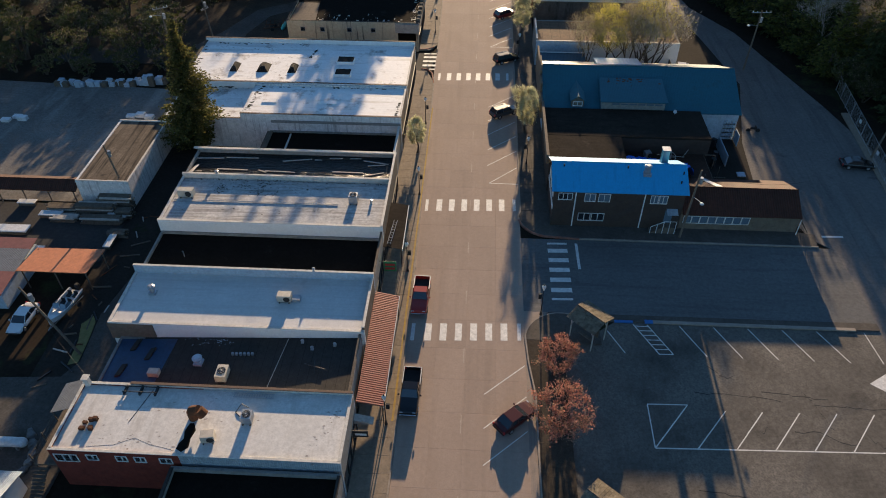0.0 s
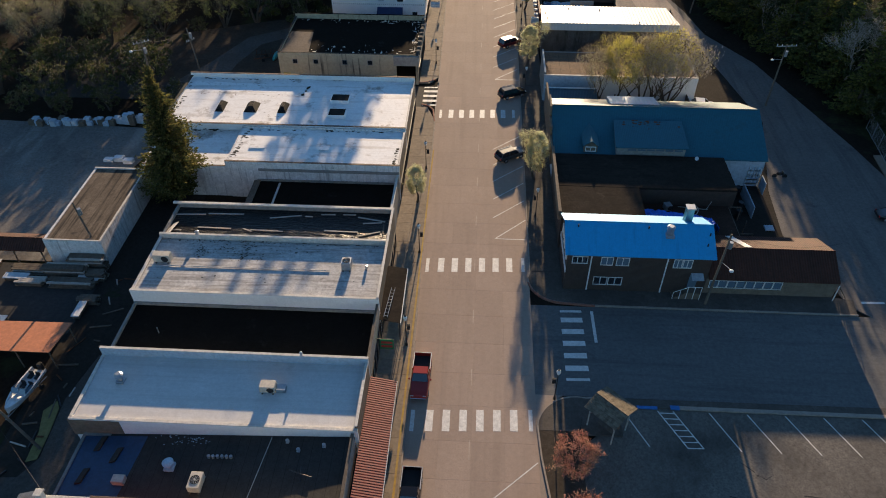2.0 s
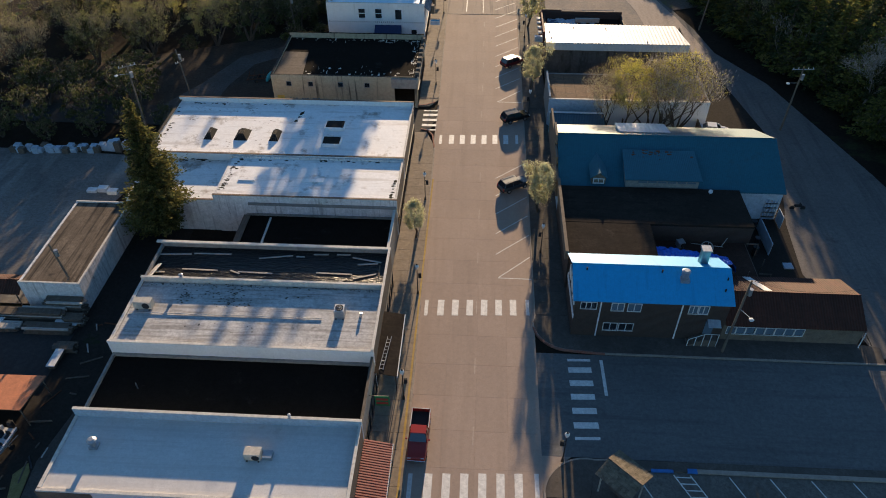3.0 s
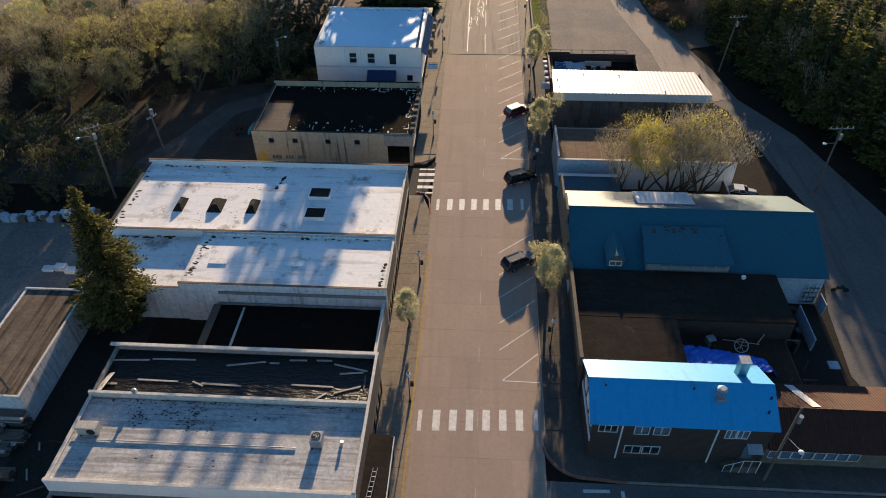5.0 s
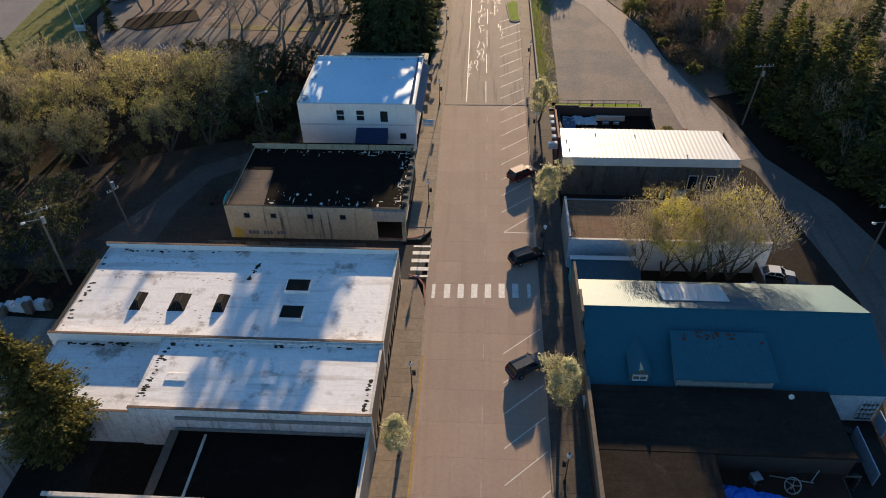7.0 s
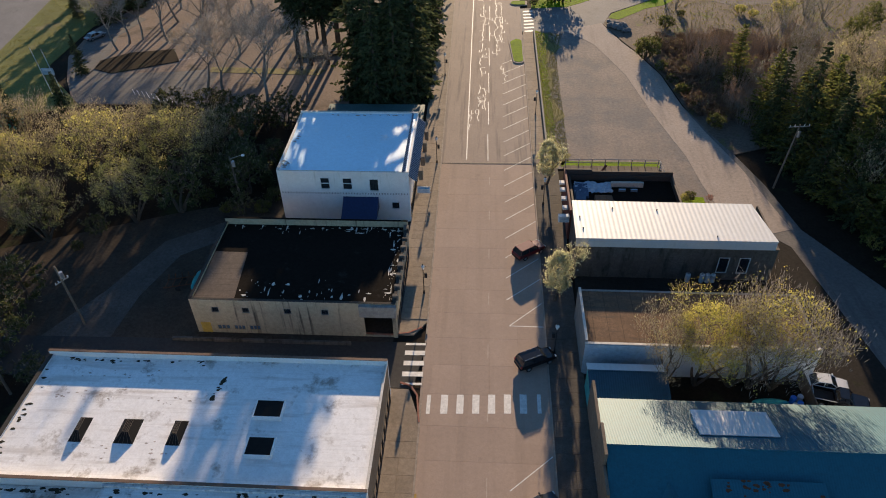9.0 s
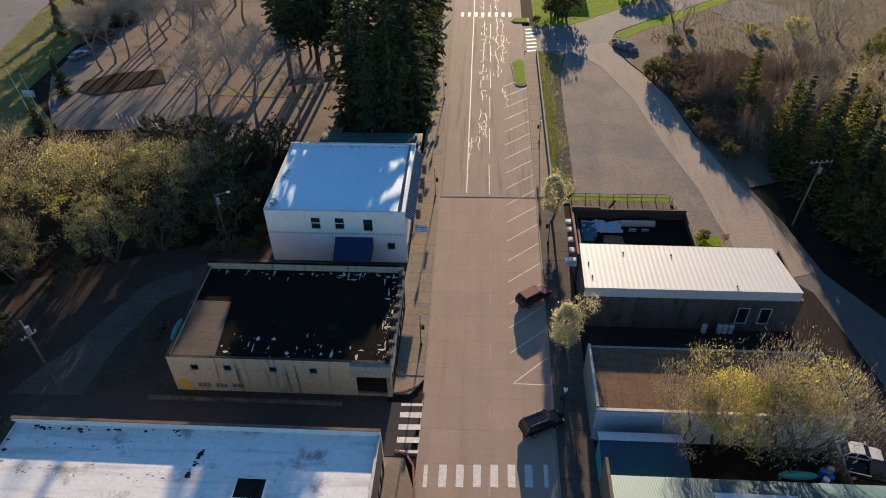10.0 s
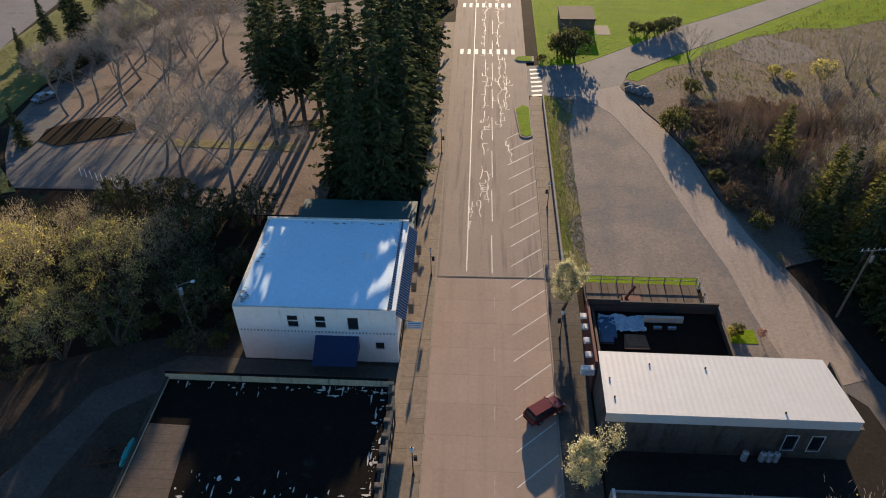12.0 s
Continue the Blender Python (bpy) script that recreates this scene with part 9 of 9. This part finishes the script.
for x0, y0, n, L in ((-54.2, 17.0, 7, 5.2), (-48.9, 16.6, 5, 2.2), (-53.0, 15.2, 4, 5.5), (-58.9, 17.4, 4, 4), (-51.6, 18.3, 9, 4.4), (-57.4, 15.4, 3, 3.4), (-48.3, 12.6, 3, 2.4)):
    e = thing("lumber_stack", (x0 + L / 2, y0, 0), "stack of weathered grey lumber in the yard", "lumber stack", "lumber stacks")
    for lay in range(n):
        for k in range(4):
            bm = bmesh.new()
            s = rg.uniform(-0.3, 0.3)
            box(bm, x0 + s, y0 + k * 0.3, lay * 0.24 - 0.03, x0 + L + s, y0 + k * 0.3 + 0.27, lay * 0.24 + 0.17)
            part("board", bm, "wood" if rg.random() < 0.75 else "batten", e)
for x, y, w, d, lab in ((-57.8, 16.6, 3.0, 0.9, "white wrapped bundle of boards"), (-62.0, 13.2, 5.4, 1.4, "long white covered boat frame"), (-48.6, 16.8, 2.6, 1.0, "white sheet over stacked boards"), (-56.6, 9.4, 2.4, 0.9, "white wrapped bundle beside the carport"), (-62.4, 19.0, 2.4, 0.8, "white panels under the open shed"), (-47.4, 11.4, 0.8, 2.4, "white board on a trailer")):
    e = thing("covered_bundle", (x, y, 0), lab + " in the yard", "bundle")
    bm = bmesh.new()
    box(bm, x - w / 2, y - d / 2, -0.05, x + w / 2, y + d / 2, 0.5, 0.12)
    part("load", bm, "wood", e)
    bm = bmesh.new()
    box(bm, x - w / 2 - 0.1, y - d / 2 - 0.1, 0.5, x + w / 2 + 0.1, y + d / 2 + 0.1, 0.66, 0.07)
    part("cover", bm, "plastic_white", e)
for i in range(34):
    x = -74 + i * 0.56 + rg.uniform(-0.2, 0.2)
    y, h = 52.6 + (x + 74) * 0.05 + rg.uniform(-0.5, 0.6), rg.uniform(0.6, 1.1)
    if x > -59:
        h *= 1.6
    bm = bmesh.new()
    box(bm, x - 0.5, y - 0.45, -0.1, x + 0.5, y + 0.45, h, 0.06, None)
    tagged(part("crate", bm, "wall_blue" if i % 3 else "wood"), "pale weathered crate in a row by the woods", "crate", "crates along the yard")
for x, y in ((-57.0, 42.8), (-55.4, 43.0), (-53.8, 42.5), (-75.6, 41.6), (-74.4, 41.0), (-77, 40.5)):
    bm = bmesh.new()
    box(bm, x - 0.8, y - 0.5, -0.1, x + 0.7, y + 0.5, 0.35 + rg.uniform(0, 0.35), 0.08)
    tagged(part("wrapped_pallet", bm, "plastic_white"), "white wrapped pallet of goods", "pallet", "wrapped pallets")
e = thing("gas_tank", (-44.2, -18.9, 0), "white horizontal propane tank on a stone bed", "gas tank")
bm = bmesh.new()
tube(bm, (-46.4, -18.9, 0.85), (-43.4, -18.9, 0.85), 0.5, n=16)
sphere(bm, (-43.4, -18.9, 0.85), 0.5, 14); sphere(bm, (-46.4, -18.9, 0.85), 0.5, 14)
part("tank", bm, "plastic_white", e)
for x in (-45.8, -44.0):
    bm = bmesh.new()
    box(bm, x - 0.12, -19.3, -0.1, x + 0.12, -18.5, 0.5)
    part("saddle", bm, "wall_grey", e)


def rock(x, y, r, seed, label, group):
    rg = random.Random(seed)
    bm = bmesh.new()
    bmesh.ops.create_icosphere(bm, subdivisions=2, radius=r)
    for v in bm.verts:
        v.co *= rg.uniform(0.75, 1.15)
        v.co.z *= 0.7
    bmesh.ops.translate(bm, verts=bm.verts, vec=(x, y, r * 0.3))
    return tagged(part("boulder", bm, "rock"), label, "rock", group)


for i in range(16):
    t = i / 15
    rock(-43.9 + 1.7 * math.sin(t * 2.2), -17.0 - 5.0 * t, 0.28 + 0.1 * (i % 3), i, "grey stone edging the tank's bed", "edging stones")
for i in range(14):
    rock(26.2 + (i % 5) * 0.8 + 0.3 * (i % 2), 168.2 - (i // 5) * 1.3 - 0.95 * (i % 5), 0.6 + 0.15 * (i % 4), 40 + i, "dark boulder in a heap beside the road", "boulder heap")
b = thing("blue_roofed_hut", (-44, -25, 0), "small hut with a pale blue roof", "hut")
shell(b, -47.5, -41.0, -29.5, -23.2, 2.6, "wall_white")
gable(b, -47.5, -41.0, -29.8, 2.5, -26.3, 3.6, -22.9, 2.5, "siding_blue")
gable_end(b, -41.25, -29.5, 2.5, -26.3, 3.5, -23.2, 2.5, "wall_white")
# scrap by the dirt lane
e = thing("utility_trailer", (-41.2, 76.8, 0), "rusty open trailer frame loaded with scrap", "trailer")
bm = bmesh.new()
for y in (76.0, 77.6):
    tube(bm, (-43.2, y, 0.6), (-39.4, y + 1.0, 0.6), 0.07, n=5)
for i in range(5):
    tube(bm, (-43.0 + i * 0.85, 76.0 + i * 0.22, 0.6), (-43.0 + i * 0.85, 77.6 + i * 0.22, 0.6), 0.05, n=5)
    tube(bm, (-43.0 + i * 0.85, 77.6 + i * 0.22, 0.6), (-42.8 + i * 0.8, 77.7 + i * 0.22, 1.5), 0.05, n=5)
part("frame", bm, "rust", e)
for y in (75.8, 77.9):
    bm = bmesh.new()
    tube(bm, (-41.4, y + 0.4, 0.25), (-41.4, y + 0.6, 0.25), 0.34, n=14)
    part("wheel", bm, "black", e)
e = thing("canoe", (-39.5, 78.0, 0), "turquoise canoe leaning beside the tan wall", "canoe")
bm = bmesh.new()
v = sphere(bm, (0, 0, 0), 1.0, 14)
bmesh.ops.scale(bm, vec=(0.4, 1.9, 0.4), verts=v)
bmesh.ops.translate(bm, vec=(-39.5, 78.0, 0.35), verts=v)
part("hull", bm, "turquoise", e)
bm = bmesh.new()
wall_run(bm, (-39, 67.4), 'x', 22, -0.1, 0.45, 0.3)
tagged(part("low_wall", bm, "wall_stained"), "low concrete wall along the side street", "wall", kind="structure")
# alley debris
for i in range(22):
    x, y, L, a = rg.uniform(-46.5, -43), rg.uniform(-12, 18), rg.uniform(0.6, 2.6), rg.uniform(0, 3.1)
    bm = bmesh.new()
    box(bm, -L / 2, -0.07, -0.06, L / 2, 0.07, 0.04 + rg.uniform(0, 0.1), m=Matrix.Translation((x, y, 0)) @ Matrix.Rotation(a, 4, 'Z'))
    tagged(part("scrap_board", bm, ("wood", "rust", "dark_metal", "wood", "batten")[i % 5]), "scrap board lying along the alley", "scrap", "alley scrap")

# ---- far things ----
# chain-link fence by the back road
e = thing("chain_link_fence", (61, 42, 0), "tall chain-link fence with two small signs", "fence")
fx = lambda y: 59.2 + (y - 28) * 0.10
for i in range(11):
    y = 28 + i * 3.0
    bm = bmesh.new()
    tube(bm, (fx(y), y, -0.1), (fx(y), y, 2.6), 0.05, n=6)
    part("post", bm, "steel", e)
for z in (0.1, 2.55):
    bm = bmesh.new()
    tube(bm, (fx(28), 28, z), (fx(58), 58, z), 0.03, n=5)
    part("rail", bm, "steel", e)
bm = bmesh.new()
for i in range(120):
    y = 28 + i * 0.25
    for s in (-1, 1):
        y2 = min(58, max(28, y + s * 2.4))
        if abs(y2 - y) > 1.2:
            tube(bm, (fx(y), y, 0.1), (fx(y2), y2, 2.5), 0.006, n=3)
ob = part("mesh", bm, "steel", e)
for y in (36.0, 45.0):
    bm = bmesh.new()
    box(bm, fx(y) - 0.03, y - 0.35, 1.2, fx(y) + 0.03, y + 0.35, 1.75)
    part("plate", bm, "plastic_white", e)
surface("pavement", [(58.2, 24), (59.4, 24), (61.4, 50), (60.2, 50)], 0.08, "walkway", "narrow concrete path along the fence", "pavement")
# block hut and pad on the lawn
b = thing("block_hut", (18, 199, 0), "small flat grey hut on the lawn", "hut")
shell(b, 14.8, 22.6, 196, 204, 2.6, "timber_shade_wall")
flat_roof(b, 14.6, 22.8, 195.8, 204.2, 2.75, "roof_plank", inset=0)
surface("concrete_pad", [(22.8, 193.5), (26.2, 193.5), (26.2, 199), (22.8, 199)], 0.05, "kerb", "square concrete pad on the lawn", "pad")
surface("park_island", [(-82.5, 142), (-78, 140), (-66, 146), (-69, 152), (-78, 150), (-83, 146)], 0.1, "earth", "dark planted island of the park drive", "island")
surface("park_island", [(-41, 147.2), (-32, 149.5), (-31.8, 151.3), (-40.8, 149.4)], 0.4, "earth", "dark hedge bed between the park lanes", "island")
surface("grass_verge", [(-58, 141), (-35, 140), (-34, 142.5), (-58, 143.4)], 0.03, "dry", "mossy strip in the park gravel", "grass")
for i in range(9):
    stripe("parking_line", (-71.0 + 1.25 * i * 0.9, 133.4 - 0.9 * i * 0.5), (-69.4 + 1.25 * i * 0.9, 131.0 - 0.9 * i * 0.5), 0.12, "line", "white hatch of the park drive", 0.012)
    stripe("parking_line", (-74 + 1.5 * i, 143.2 + 0.55 * i), (-73.2 + 1.5 * i, 144.6 + 0.55 * i), 0.12, "line", "white tick of the park bays", 0.012)
e = thing("park_sign", (-90, 138, 0), "low blue and white park sign board", "sign")
bm = bmesh.new()
box(bm, -91.2, 138.0, 0.6, -88.8, 138.2, 2.0, 0.03)
brd = part("board", bm, "wall_blue", e)
bm = bmesh.new()
box(bm, -90.9, 137.97, 1.5, -89.1, 137.995, 1.8)
part("bar", bm, "trim", brd)
for x in (-91, -89):
    bm = bmesh.new()
    tube(bm, (x, 138.1, -0.1), (x, 138.1, 0.7), 0.08, n=6)
    part("post", bm, "wood", e)
e = thing("turquoise_hut", (-88, 119, 0), "small turquoise hut at the park edge", "hut")
shell(e, -90, -86, 117, 120.5, 2.6, "turquoise")
flat_roof(e, -90.2, -85.8, 116.8, 120.7, 2.75, "metal_teal", inset=0)


# ---- pieces laid side by side: road slabs, pavement slabs ----
def slab_mesh(name, w, l, t, material, gap=0.02):
    bm = bmesh.new()
    box(bm, -w / 2 + gap, -l / 2 + gap, -t, w / 2 - gap, l / 2 - gap, 0, 0.005)
    me = bpy.data.meshes.new(name)
    bm.to_mesh(me)
    bm.free()
    me.materials.append(MATS[material])
    return me


street = bpy.data.objects["road"]
ROWL = 4.3
rows_y = [-62 + ROWL * i for i in range(40)]
slab_main = slab_mesh("road_slab", 3.32, ROWL, 0.028, "road", 0.003)
slab_edge = slab_mesh("road_slab", 3.32, ROWL, 0.028, "road", 0.003)
for y in rows_y:
    if y + ROWL / 2 > 108.3:
        break
    for k in range(4):
        ob = new("road_slab", slab_main)
        ob.parent = street
        x = KR - 3.32 * (k + 0.5)
        ob.location = (x, y, 0.0)
    w = (KR - 4 * 3.32) - kerb_west(y)
    if w > 0.15:
        ob = new("road_slab", slab_edge)
        ob.parent = street
        ob.location = (KR - 4 * 3.32 - w / 2, y, 0.0)
        ob.scale = (w / 3.32, 1, 1)

west_walk = surface("pavement", [(-11.5, -70), (kerb_west(-70) - 0.18, -70), (kerb_west(0) - 0.18, 0), (kerb_west(58) - 0.18, 57), (-9.4, 61), (-11.5, 61)], 0.10, "walkway", "bed of the west pavement", "pavement", 0.3)
far_walk = surface("pavement", [(-12.0, 69.4), (-9.6, 69.4), (kerb_west(74) - 0.18, 71.5), (kerb_west(110) - 0.18, 110), (kerb_west(200) - 0.18, 200), (-12.3, 200)], 0.10, "walkway", "bed of the far west pavement", "pavement", 0.3)
# east pavement takes the shade-coloured concrete, the sunlit stretch the paler one
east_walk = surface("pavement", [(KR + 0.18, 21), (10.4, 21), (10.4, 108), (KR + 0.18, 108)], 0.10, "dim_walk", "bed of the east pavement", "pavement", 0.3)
far_east_walk = surface("pavement", [(KR + 0.18, 108.02), (8.75, 108.02), (8.75, 162), (KR + 0.18, 162)], 0.10, "walkway", "bed of the sunlit pavement beside the gravel lot", "pavement", 0.3)
for walk_, x_of, y0, y1, n in ((west_walk, lambda y: (-11.3, kerb_west(y) - 0.2), -60, 57, 2), (far_walk, lambda y: (-11.6 if y < 118 else -11.2, kerb_west(y) - 0.2), 72, 196, 2),
                               (east_walk, lambda y: (KR + 0.2, 10.2 if y < 100 else 8.7), 21.2, 108, 2), (far_east_walk, lambda y: (KR + 0.2, 8.7), 108.2, 161, 1)):
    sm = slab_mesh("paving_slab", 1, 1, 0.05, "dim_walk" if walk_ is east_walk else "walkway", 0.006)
    y = y0
    while y + 2.0 < y1:
        a, b_ = x_of(y)
        w = (b_ - a) / n
        for k in range(n):
            ob = new("paving_slab", sm)
            ob.parent = walk_
            ob.location = (a + w * (k + 0.5), y + 1.0, 0.145)
            ob.scale = (w, 2.0, 1)
        y += 2.0
